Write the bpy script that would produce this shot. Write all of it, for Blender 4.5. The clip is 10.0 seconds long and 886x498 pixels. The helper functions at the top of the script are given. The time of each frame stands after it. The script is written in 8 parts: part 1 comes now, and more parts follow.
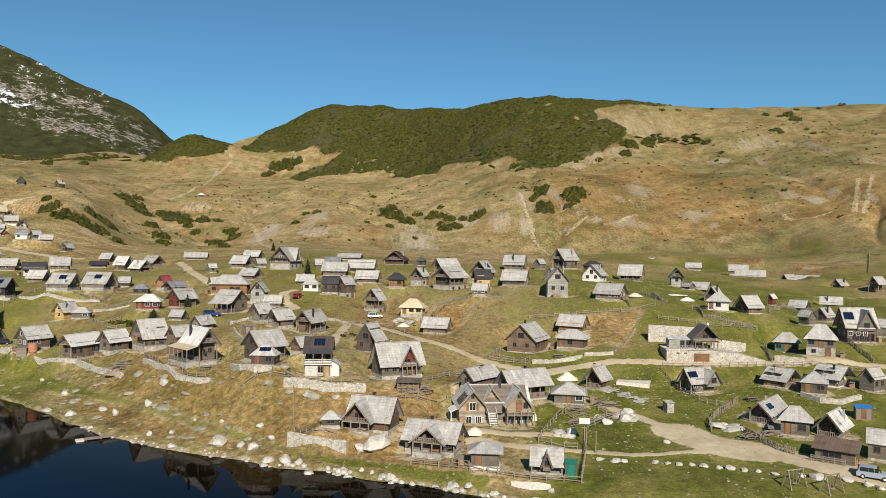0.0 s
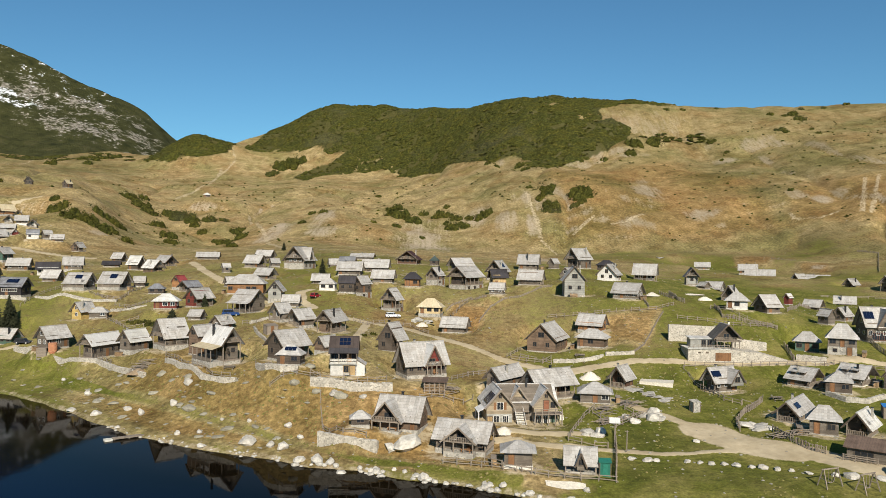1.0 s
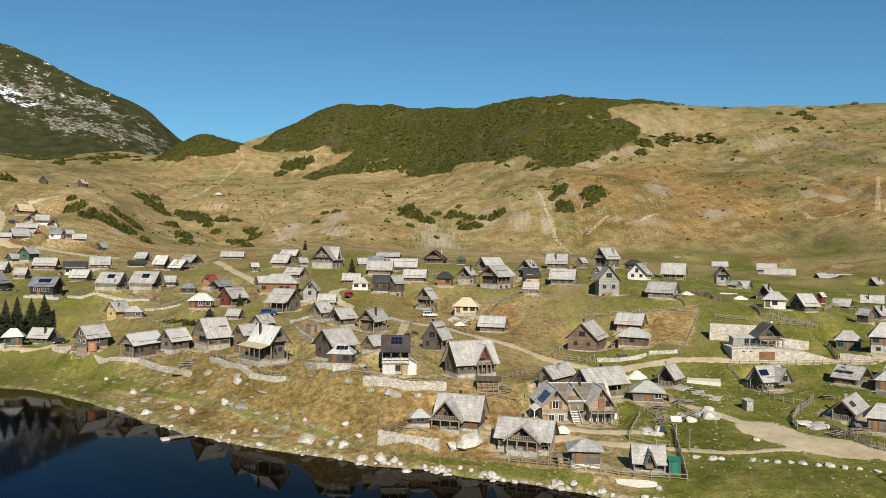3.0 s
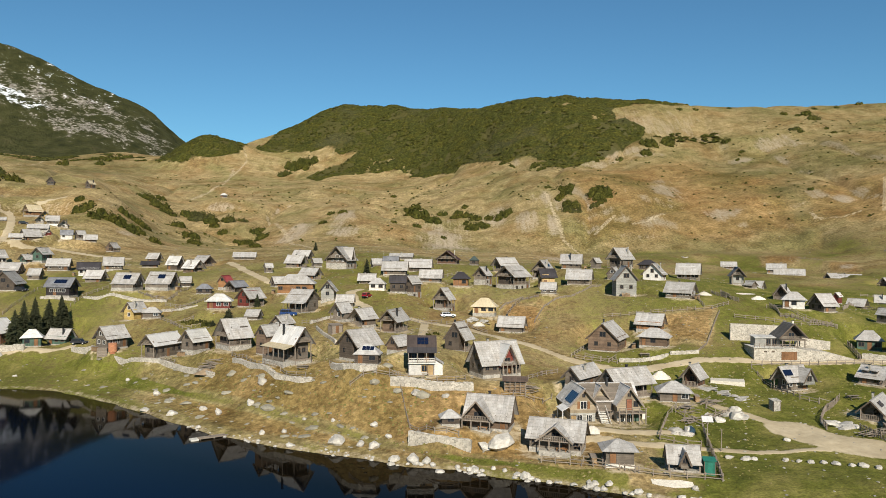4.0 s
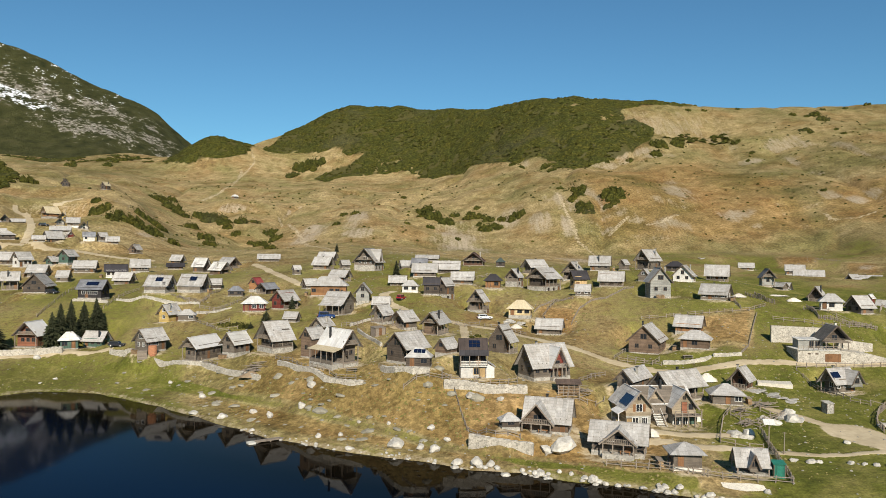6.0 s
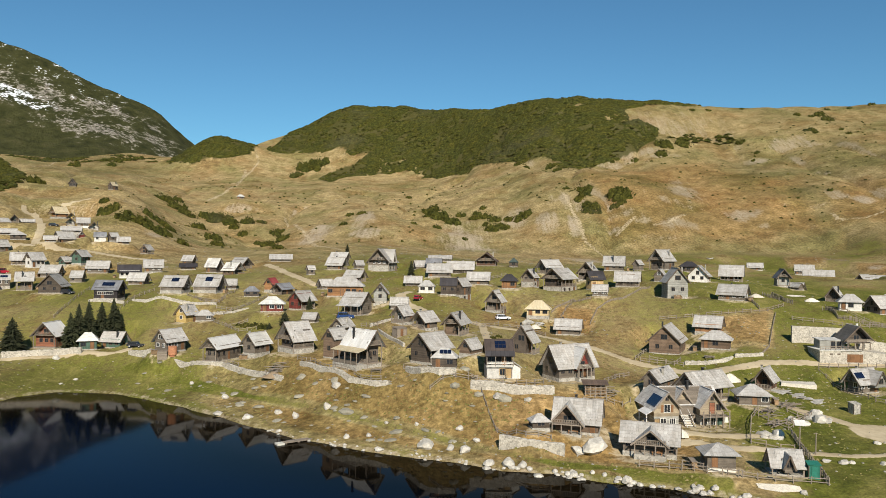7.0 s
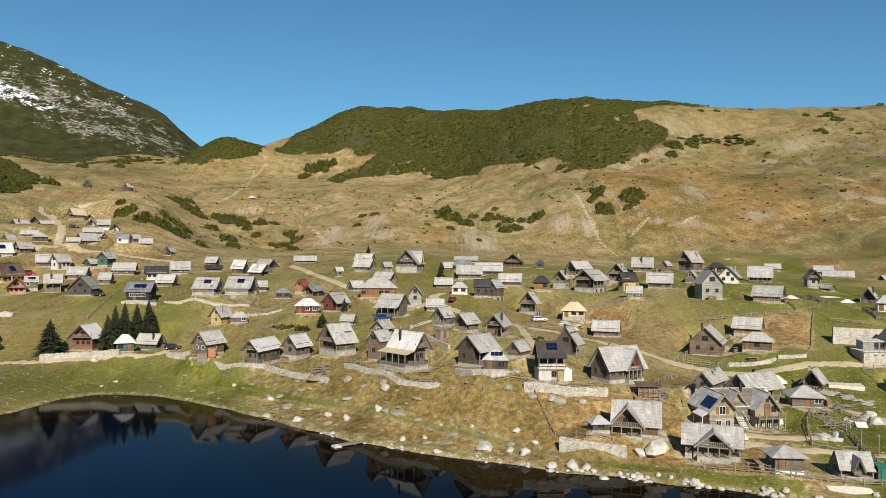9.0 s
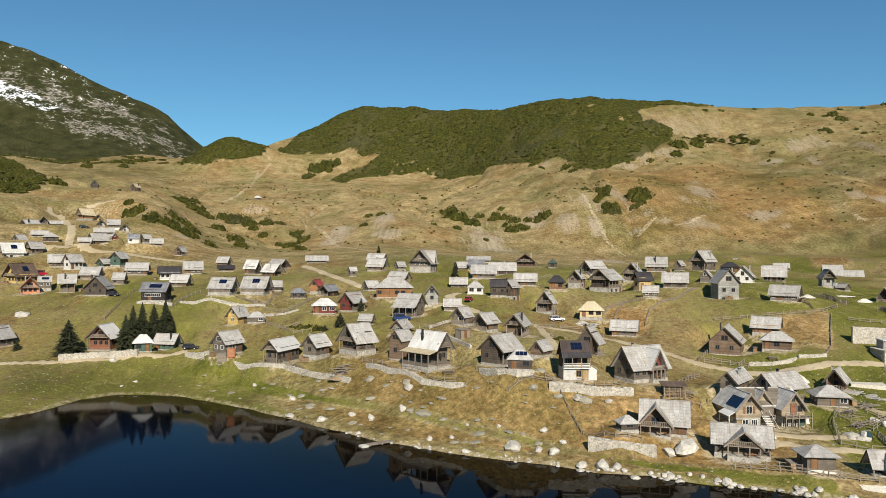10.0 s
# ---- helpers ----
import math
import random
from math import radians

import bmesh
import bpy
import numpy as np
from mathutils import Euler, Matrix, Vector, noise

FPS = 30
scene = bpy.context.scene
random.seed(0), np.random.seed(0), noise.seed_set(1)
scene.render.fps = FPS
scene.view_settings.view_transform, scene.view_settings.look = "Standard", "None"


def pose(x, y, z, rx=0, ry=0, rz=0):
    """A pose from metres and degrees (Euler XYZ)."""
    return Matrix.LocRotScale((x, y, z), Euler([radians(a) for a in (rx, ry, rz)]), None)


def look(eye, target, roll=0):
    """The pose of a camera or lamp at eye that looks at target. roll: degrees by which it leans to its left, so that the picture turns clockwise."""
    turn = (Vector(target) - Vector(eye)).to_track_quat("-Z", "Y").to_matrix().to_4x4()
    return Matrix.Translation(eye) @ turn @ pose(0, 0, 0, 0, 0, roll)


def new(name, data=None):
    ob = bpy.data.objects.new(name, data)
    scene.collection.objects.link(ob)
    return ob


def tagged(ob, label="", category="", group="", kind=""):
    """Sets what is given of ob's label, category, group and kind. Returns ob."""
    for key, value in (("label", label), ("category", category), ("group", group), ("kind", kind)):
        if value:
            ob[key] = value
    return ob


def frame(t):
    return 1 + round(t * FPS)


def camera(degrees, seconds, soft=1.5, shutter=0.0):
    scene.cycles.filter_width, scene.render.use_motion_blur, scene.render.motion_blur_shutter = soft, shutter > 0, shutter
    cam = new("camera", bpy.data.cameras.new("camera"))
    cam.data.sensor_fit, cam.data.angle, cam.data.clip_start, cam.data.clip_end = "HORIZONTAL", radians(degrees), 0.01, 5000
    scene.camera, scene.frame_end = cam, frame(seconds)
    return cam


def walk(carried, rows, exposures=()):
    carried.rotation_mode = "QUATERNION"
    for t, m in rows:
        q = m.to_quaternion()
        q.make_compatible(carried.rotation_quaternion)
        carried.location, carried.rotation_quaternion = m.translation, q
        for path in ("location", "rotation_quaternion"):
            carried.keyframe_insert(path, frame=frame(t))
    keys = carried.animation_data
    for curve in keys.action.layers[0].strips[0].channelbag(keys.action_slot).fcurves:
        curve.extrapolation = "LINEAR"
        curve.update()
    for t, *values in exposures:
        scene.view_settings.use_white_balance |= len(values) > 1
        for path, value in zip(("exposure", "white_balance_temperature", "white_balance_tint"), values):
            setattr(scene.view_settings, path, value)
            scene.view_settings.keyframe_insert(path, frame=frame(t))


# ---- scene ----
cam = camera(62.0, 10.0, soft=0.5)
METRES, EYE, TILT, LEAN, TURN = 52.0, 35.8, 0.0, -0.72, 0.0
ROWS = [
    (0.0, 0.0, 0.0, 0.0, 0.0, 0.0, -0.0),
    (0.5, -0.0492, -0.0005, 0.0002, 0.0, -0.01, 0.01),
    (1.0, -0.0987, -0.0011, -0.0003, -0.01, -0.03, 0.02),
    (1.5, -0.1486, -0.0016, -0.0014, -0.02, -0.04, 0.02),
    (2.0, -0.1988, -0.0023, -0.0024, -0.02, -0.04, 0.03),
    (2.5, -0.249, -0.0025, -0.003, -0.03, -0.05, 0.04),
    (4.0, -0.4013, -0.0028, -0.0032, -0.07, -0.01, 0.11),
    (4.5, -0.4518, -0.0028, -0.001, -0.08, 0.01, 0.12),
    (5.0, -0.5023, -0.0031, 0.0014, -0.1, 0.04, 0.14),
    (5.5, -0.5527, -0.0038, 0.0039, -0.11, 0.04, 0.15),
    (7.0, -0.7047, -0.0025, 0.0095, -0.15, 0.02, 0.17),
    (7.5, -0.7551, -0.0022, 0.0114, -0.16, 0.02, 0.18),
    (8.0, -0.8053, -0.0017, 0.0129, -0.17, 0.03, 0.2),
    (8.5, -0.8552, -0.001, 0.0147, -0.18, 0.05, 0.22),
    (9.0, -0.9047, -0.0004, 0.0156, -0.18, 0.07, 0.24),
    (9.5, -0.954, -0.0002, 0.0159, -0.18, 0.07, 0.27),
    (10.0, -0.9995, -0.0005, 0.0156, -0.18, 0.06, 0.29),
]
walk(cam, [(t, pose(0, 0, EYE, TILT, LEAN, TURN) @ pose(METRES * x, METRES * y, METRES * z, 90 + pitch, roll, yaw)) for t, x, y, z, yaw, pitch, roll in ROWS])
# ---- light: low sun from behind the camera, a little to its right, clear sky ----
SUN_FROM = Vector((0.14, -1.0, 0.64)).normalized()
sun = new("sun", bpy.data.lights.new("sun", "SUN"))
sun.data.energy, sun.data.angle, sun.data.color = 5.0, radians(0.53), (1.0, 0.93, 0.81)
sun.matrix_world = look((200, -150, 300), Vector((200, -150, 300)) - SUN_FROM)
world = bpy.data.worlds.new("sky")
world.use_nodes = True
scene.world = world
wt = world.node_tree
sky = wt.nodes.new("ShaderNodeTexSky")
sky.sky_type, sky.sun_disc = "NISHITA", False
sky.sun_elevation, sky.sun_rotation = math.asin(SUN_FROM.z), math.atan2(SUN_FROM.x, SUN_FROM.y)
sky.altitude, sky.air_density, sky.dust_density, sky.ozone_density = 900, 1.0, 0.25, 4.0
tint = wt.nodes.new("ShaderNodeMix")
tint.data_type, tint.blend_type = "RGBA", "MULTIPLY"
tint.inputs[0].default_value, tint.inputs[7].default_value = 1.0, (0.67, 1.03, 1.05, 1)
wt.links.new(sky.outputs[0], tint.inputs[6])
wt.links.new(tint.outputs[2], wt.nodes["Background"].inputs[0])
wt.nodes["Background"].inputs[1].default_value = 0.069
scene.view_settings.exposure = 0.40

# ---- plan: where the houses stand ----
PLOTS = []


def plot(x, y, z, yaw, length, width, height, wall="grey", roof="grey", kind="gable", **more):
    PLOTS.append(dict(x=x, y=y, z=z, yaw=yaw, length=length, width=width, height=height, wall=wall, roof=roof, kind=kind, **more))


plot(-254.4, 420.5, 51.9, 58, 8.8, 7.1, 6.1, wall="orange", roof="cream", frame=True)
plot(-246.7, 419.3, 50.2, 115, 7.3, 5.6, 4.3, wall="yellow", roof="dark")
plot(-258.2, 370.9, 45.3, 61, 8.2, 6.6, 4.3, wall="dark")
plot(-257.1, 381.5, 47.1, 118, 6.6, 5.1, 4.5, wall="dark", roof="dark")
plot(-253.4, 386.4, 46.9, 28, 7.5, 5.3, 2.8, wall="dark")
plot(-244.9, 338.6, 37.7, 72, 5.5, 4.4, 3.9)
plot(-242.6, 351.0, 40.7, 29, 7.8, 5.6, 3.1)
plot(-232.0, 340.9, 38.2, 118, 9.8, 7.6, 4.5, kind="hip", wall="dark")
plot(-206.2, 332.2, 37.0, 52, 7.8, 6.3, 5.3, wall="dark")
plot(-206.7, 339.4, 41.8, 24, 9.1, 6.5, 3.0)
plot(-209.4, 326.3, 37.4, 26, 5.8, 4.2, 2.9)
plot(-202.7, 339.1, 38.5, -36, 4.2, 3.4, 4.0, wall="red")
plot(-219.0, 363.1, 45.7, 115, 6.3, 4.9, 3.7, wall="white", roof="dark")
plot(-213.9, 365.4, 45.5, 24, 6.5, 4.7, 4.3, wall="white")
plot(-208.3, 365.2, 43.3, 113, 7.1, 5.4, 4.3, wall="white")
plot(-191.4, 335.0, 37.8, 23, 5.5, 3.9, 4.4, roof="slate", wall="white")
plot(-187.4, 339.4, 38.1, 54, 4.4, 3.5, 4.0)
plot(-182.5, 339.1, 36.7, 21, 6.1, 4.3, 3.5, wall="dark")
plot(-168.0, 329.7, 32.4, 79, 5.3, 4.3, 4.3, wall="brown", porch=1)
plot(-233.7, 312.8, 29.6, 47, 9.3, 7.5, 8.1, roof="white", solar=1, wall="stone")
plot(-228.0, 320.1, 32.7, 61, 6.7, 5.4, 5.6)
plot(-205.7, 297.0, 28.0, 27, 7.9, 5.7, 5.1)
plot(-197.5, 292.5, 27.0, 63, 6.8, 5.4, 6.2, wall="white")
plot(-178.7, 291.2, 28.8, 82, 7.2, 5.4, 5.4, wall="green", pitch=1.00)
plot(-183.9, 290.6, 28.3, 66, 6.1, 4.8, 3.3, wall="green")
plot(-184.7, 280.8, 23.8, 5, 7.6, 6.1, 4.7, pitch=1.06)
plot(-169.4, 286.3, 25.3, 13, 8.7, 6.2, 4.8, pitch=0.96)
plot(-168.4, 267.8, 22.6, 7, 4.7, 4.4, 4.2, pitch=1.17)
plot(-184.8, 262.9, 19.8, 24, 6.3, 5.8, 6.6, pitch=1.15)
plot(-167.1, 248.9, 19.9, 100, 10.3, 8.3, 6.4, wall="dark", pitch=1.11)
plot(-211.6, 281.0, 21.8, 67, 10.3, 8.3, 7.8, wall="yellow", roof="brown", solar=1)
plot(-200.1, 266.7, 18.8, 119, 9.7, 7.5, 6.3, wall="brick", roof="brick")
plot(-196.6, 270.0, 20.7, 28, 4.8, 3.6, 4.6, solar=1)
plot(-154.3, 278.9, 23.8, 25, 8.5, 6.0, 5.1, roof="black", wall="white", pitch=0.95)
plot(-146.9, 283.2, 26.0, 19, 7.6, 5.4, 4.9)
plot(-145.0, 264.6, 22.0, -3, 6.9, 5.8, 4.5, pitch=1.04)
plot(-144.1, 239.4, 18.3, -3, 9.1, 6.6, 6.5, wall="black", roof="slate", solar=2, pitch=0.93, band=True, closed=True, plinth=0.8)
plot(-146.4, 208.3, 7.2, 84, 8.0, 7.8, 7.2, wall="redbrown", roof="bleached", plinth=.4, pitch=1.0)
plot(-134.0, 204.0, 7.2, 22, 5.8, 4.1, 4.8, kind="hip", roof="white", wall="green")
plot(-130.3, 212.3, 6.7, -10, 7.1, 5.3, 4.6, wall="green", pitch=1.06)
plot(-176.5, 207.5, 8.0, 74, 8.0, 6.2, 5.8, wall="dark", porch=1)
plot(-121.7, 237.4, 21.0, -6, 8.3, 6.7, 5.6, solar=1, porch=1, plinth=1, lean=0.7, pitch=0.98)
plot(-111.9, 240.7, 21.0, -7, 8.9, 7.1, 5.9, solar=1, porch=1, plinth=1, lean=0.7, pitch=1.02)
plot(-146.5, 322.1, 28.1, -11, 5.8, 5.0, 4.2, pitch=1.08)
plot(-125.9, 290.8, 25.8, -15, 5.9, 6.0, 5.7, roof="white", wall="dark", pitch=1.20)
plot(-138.0, 296.0, 26.7, 16, 7.0, 5.0, 2.5, roof="black", wall="dark")
plot(-116.7, 284.6, 24.9, -33, 7.9, 6.0, 5.2, wall="brown", roof="white", pitch=1.09)
plot(-117.9, 300.3, 27.1, -36, 8.5, 6.3, 4.6, wall="dark", pitch=1.00)
plot(-104.3, 312.1, 30.0, 10, 9.7, 6.9, 3.1)
plot(-107.4, 249.1, 21.7, 13, 4.1, 3.6, 3.5, wall="dark")
plot(-98.3, 240.6, 19.8, 11, 5.4, 3.8, 3.4, kind="hip", wall="dark", roof="slate")
plot(-93.5, 248.0, 21.5, 69, 4.6, 3.7, 4.2, wall="orange", roof="red")
plot(-89.2, 245.6, 20.0, 65, 7.4, 4.8, 4.1, wall="dark", roof="slate", pitch=0.88)
plot(-85.9, 216.0, 17.1, 9, 7.7, 5.5, 4.5, kind="hip", wall="red", roof="white")
plot(-78.4, 222.4, 17.4, 60, 7.5, 6.2, 5.6, wall="red", porch=1, pitch=1.02)
plot(-72.1, 201.4, 15.5, -11, 4.2, 3.7, 2.8, pitch=0.99)
plot(-84.1, 268.9, 26.0, 34, 3.2, 2.6, 3.5)
plot(-75.8, 277.8, 27.8, -20, 7.6, 5.9, 4.7, pitch=1.08)
plot(-78.3, 304.2, 30.2, -15, 7.8, 5.6, 4.1, pitch=0.92)
plot(-58.3, 274.7, 27.5, 76, 11.7, 9.3, 8.4, wall="grey", plinth=2.4, dormer=0.05, dw=5.0, out=0.3)
plot(-66.7, 270.1, 28.4, 35, 3.8, 3.0, 3.1)
plot(-66.2, 254.4, 24.4, -28, 7.6, 5.0, 4.0, pitch=1.02)
plot(-66.5, 231.6, 20.8, 4, 12.3, 7.0, 6.1, kind="hip", wall="orange")
plot(-75.0, 245.2, 22.2, 37, 5.1, 4.1, 3.4)
plot(-60.6, 211.1, 16.9, -20, 7.3, 8.6, 6.5, wall="grey", porch=1, lean=1.6, pitch=0.76)
plot(-54.5, 219.4, 20.1, 91, 6.7, 5.2, 5.5, wall="pale", roof="grey")
plot(-61.9, 190.6, 14.5, 63, 5.6, 4.5, 3.4)
plot(-112.4, 220.3, 13.1, 68, 6.2, 5.0, 5.5, wall="yellow", pitch=1.20, closed=True)
plot(-106.0, 216.9, 14.1, 14, 5.5, 3.9, 3.3, wall="grey", kind="hip")
plot(-108.2, 195.5, 8.0, 61, 7.5, 5.9, 6.1, wall="grey", pitch=1.11, plinth=0.5, closed=True)
plot(-92.7, 189.6, 6.8, 67, 10.9, 5.6, 6.2, wall="grey", roof="bleached", pitch=1.01, plinth=0.4)
plot(-83.4, 187.7, 8.1, 61, 6.8, 5.4, 6.2, wall="grey", roof="white", pitch=1.13, plinth=1.2, closed=True)
plot(-72.5, 183.2, 10.0, 43, 7.1, 8.8, 7.6, wall="dark", porch=1, plinth=1.4, pitch=1.05)
plot(-60.9, 171.4, 10.5, 55, 5.3, 4.2, 6.9, wall="brown")
plot(-53.9, 163.9, 9.8, -44, 9.4, 5.7, 8.1, wall="grey", roof="bleached", plinth=1, lean=2.4, pitch=1.33)
plot(-38.6, 160.9, 11.0, 47, 7.8, 7.5, 6.7, wall="dark", roof="grey", porch=1, plinth=.6, pitch=0.91)
plot(-35.7, 149.5, 11.9, -6, 5.5, 4.0, 4.0, kind="hip", wall="dark", solar=1)
plot(-30.0, 159.5, 13.3, 54, 5.0, 3.7, 3.3, wall="brown", pitch=1.23)
plot(-24.8, 149.4, 10.0, 3, 5.9, 5.5, 7.8, wall="dark", roof="black", solar=1, plinth=2.5, base=1, porch=1, pitch=1.16, skip=True)
plot(-16.6, 173.5, 11.5, 59, 5.0, 6.1, 6.8, wall="dark", porch=1, pitch=1.36)
plot(-9.4, 156.0, 8.7, 25, 10.3, 7.6, 7.3, plinth=.8, deep=1.4, out=0.2, pitch=1.22, dormer=0.1, dw=4.4, wall="grey", dwall="red", closed=True, droof="bleached")
plot(-32.6, 183.7, 14.6, 70, 9.0, 5.4, 5.7, porch=1, pitch=1.12, wall="brown")
plot(-40.5, 185.3, 15.9, 48, 5.9, 5.6, 4.4, wall="grey", pitch=0.95)
plot(-46.3, 188.4, 17.0, 56, 5.2, 4.5, 4.5, pitch=1.19)
plot(-48.5, 211.9, 18.5, -1, 5.4, 3.8, 3.5)
plot(-20.1, 220.9, 16.0, 64, 5.2, 5.7, 7.8, wall="grey", plinth=2, porch=1, pitch=1.28)
plot(-8.4, 212.8, 16.1, -12, 7.6, 5.4, 5.3, kind="hip", roof="cream", wall="cream", plinth=1)
plot(-1.5, 202.0, 12.8, -17, 7.7, 5.5, 4.3, pitch=1.01)
plot(-41.0, 231.2, 22.2, -3, 5.5, 3.9, 3.9, kind="hip", wall="white")
plot(-34.2, 226.1, 21.9, -4, 5.4, 3.8, 5.2, wall="dark", roof="black")
plot(-30.1, 229.0, 19.9, 55, 5.4, 4.3, 7.1, wall="dark", plinth=2)
plot(-37.0, 255.0, 26.2, -3, 9.1, 6.5, 4.7)
plot(-24.3, 239.9, 24.5, -7, 7.8, 5.6, 4.1)
plot(-45.9, 247.4, 23.3, -1, 6.3, 4.5, 3.5)
plot(-18.4, 292.0, 29.4, 83, 11.7, 9.0, 5.3, roof="maroon", wall="darkbrown")
plot(-8.3, 287.4, 29.1, -9, 3.9, 3.6, 3.7, kind="hip", wall="dark", roof="green")
plot(-14.7, 236.2, 23.4, -9, 6.0, 4.3, 4.7, kind="hip", wall="orange", roof="black")
plot(-7.4, 241.1, 23.9, 62, 5.3, 5.0, 5.8, wall="grey", plinth=1.8, pitch=1.16)
plot(1.2, 256.7, 27.8, 37, 9.0, 5.4, 4.8, pitch=1.04)
plot(2.7, 243.3, 21.9, 50, 10.6, 8.5, 8.1, wall="dark", plinth=2.2, porch=1, pitch=0.84)
plot(13.8, 251.7, 26.0, 65, 8.5, 6.8, 6.0, wall="grey", roof="grey", solar=1)
plot(12.6, 235.5, 23.4, 17, 5.8, 4.6, 6.0, wall="tan", roof="black")
plot(11.4, 221.9, 22.2, -16, 5.0, 3.6, 3.5)
plot(26.0, 266.3, 28.6, -16, 8.0, 6.4, 5.4, wall="grey")
plot(23.2, 235.8, 24.5, -18, 8.4, 6.4, 4.8, wall="brown", porch=1)
plot(45.0, 272.0, 29.0, 40, 8.9, 7.1, 7.5, wall="grey")
plot(34.8, 224.9, 21.7, 86, 9.3, 7.4, 9.2, wall="pale", plinth=.6)
plot(55.6, 273.8, 28.2, -21, 7.5, 5.4, 4.0, kind="hip", roof="black", wall="dark")
plot(52.0, 252.5, 25.4, 62, 8.6, 7.6, 5.8, wall="white", closed=True)
plot(67.2, 263.0, 24.9, -24, 8.6, 6.6, 6.3, wall="white")
plot(49.3, 216.2, 21.7, -36, 8.6, 6.4, 4.7, wall="grey", pitch=0.97, kind="gable", closed=True)
plot(34.7, 195.6, 14.5, -31, 7.6, 5.7, 4.4, wall="orange", pitch=1.03, closed=True)
plot(32.8, 185.3, 11.5, -25, 8.1, 5.8, 4.6, kind="hip", wall="brown")
plot(22.2, 190.6, 9.8, 63, 11.2, 8.8, 7.2, wall="brown", pitch=0.95, closed=True)
plot(79.3, 250.1, 24.5, 79, 6.5, 5.2, 5.8, wall="pale", roof="slate")
plot(25.4, 146.3, 5.7, -10, 7.1, 6.2, 4.0, kind="hip")
plot(33.7, 158.7, 6.5, 51, 5.6, 4.7, 4.6, wall="darkbrown", pitch=1.27)
plot(16.6, 148.8, 6.1, 28, 10.6, 6.6, 5.7, pitch=0.94)
plot(7.0, 115.2, 1.9, -4, 5.7, 5.3, 4.1, kind="hip", wall="grey", eave=2.8, plinth=0.6, base=1)
plot(16.3, 112.8, 2.0, -8, 5.2, 4.2, 3.7, kind="open", dormer=0, dw=1.8)
plot(-11.9, 131.2, 3.7, -17, 8.8, 7.0, 5.8, wall="brown", plinth=.5, deep=1.7, out=0.6, pitch=1.34, dormer=-0.17, dw=6.2)
plot(-1.0, 124.3, 1.6, -19, 9.9, 6.8, 5.3, wall="grey", plinth=.9, dormer=0.02, dw=6.2, out=0.4, deep=1.5, pitch=0.85)
plot(-19.2, 128.6, 4.8, 8, 3.8, 3.2, 2.6, kind="hip", wall="dark")
plot(7.7, 148.8, 8.5, 50, 9.6, 4.4, 3.8, pitch=1.04)
plot(106.2, 189.1, 13.4, -6, 8.4, 7.7, 8.7, solar=1, dormer=.12, dw=5, glaze=1, pitch=1.30, sx=-0.3, wall="grey")
plot(86.0, 183.9, 11.1, -25, 6.7, 4.8, 5.1, kind="hip", wall="green")
plot(90.1, 175.3, 11.7, -27, 7.4, 5.3, 7.4, kind="hip", wall="grey", plinth=2)
plot(95.2, 192.4, 17.2, -68, 3.9, 3.1, 4.0)
plot(109.0, 210.0, 16.5, 33, 5.3, 4.3, 4.0)
plot(125.1, 258.5, 15.6, -48, 6.4, 5.1, 3.9)
plot(85.0, 204.5, 19.0, 16, 5.6, 6.7, 5.1, pitch=1.09)
plot(75.4, 201.4, 20.1, -21, 6.7, 4.8, 4.6, kind="hip", wall="white")
plot(98.7, 281.3, 20.1, -42, 7.0, 5.7, 4.4, pitch=1.02)
plot(80.9, 219.6, 21.1, 51, 5.5, 4.7, 4.7, wall="dark", pitch=1.37)
plot(144.3, 424.3, 25.5, -19, 9.0, 6.5, 4.3)
plot(158.9, 396.2, 24.2, -22, 10.2, 7.0, 5.2)
plot(159.7, 382.8, 21.4, -23, 15.1, 7.0, 5.6)
plot(163.3, 348.0, 19.0, 35, 8.8, 7.1, 6.9)
plot(177.9, 359.3, 21.6, -26, 10.9, 7.0, 3.6)
plot(172.0, 319.2, 19.0, 35, 7.5, 4.9, 6.0, pitch=1.20)
plot(179.1, 303.8, 19.4, 29, 6.9, 5.6, 7.4)
plot(56.0, 161.6, 5.3, 23, 7.5, 5.0, 5.3, wall="grey", solar=1, dormer=.24, dw=4.2, out=1.4, dwall="pale", pitch=1.31, sx=-0.28)
plot(73.8, 160.1, 7.0, -51, 6.1, 7.3, 4.0, pitch=0.68, hatch=True)
plot(84.4, 158.9, 7.8, -50, 6.4, 8.4, 4.1, pitch=0.61, hatch=True, wall="white")
plot(77.1, 152.5, 7.0, -27, 5.5, 5.0, 4.5, kind="hip", wall="dark")
plot(89.7, 153.5, 7.4, 30, 4.7, 3.7, 4.9)
plot(62.1, 140.0, 4.3, 49, 11.4, 4.9, 3.9, solar=1, pitch=0.99, sx=-0.2)
plot(62.4, 129.9, 3.8, -26, 5.9, 4.2, 5.2, kind="hip")
plot(69.3, 130.1, 3.8, 47, 7.7, 4.9, 4.4, wall="dark", pitch=1.18, roof="white")
plot(63.8, 117.1, 3.0, -29, 6.7, 4.8, 3.5, roof="brown", wall="tan", skip=True)
plot(70.2, 118.5, 3.0, -31, 3.2, 3.6, 4.8)
plot(-286.6, 500.4, 75.6, 110, 7.1, 5.7, 5.5, wall="dark", roof="dark")
plot(-253.3, 486.6, 72.7, 70, 5.5, 4.4, 5.4, wall="dark", roof="cream")
plot(-213.6, 649.6, 78.3, 18, 6.8, 4.9, 4.1, kind="hip", roof="white", wall="brown")
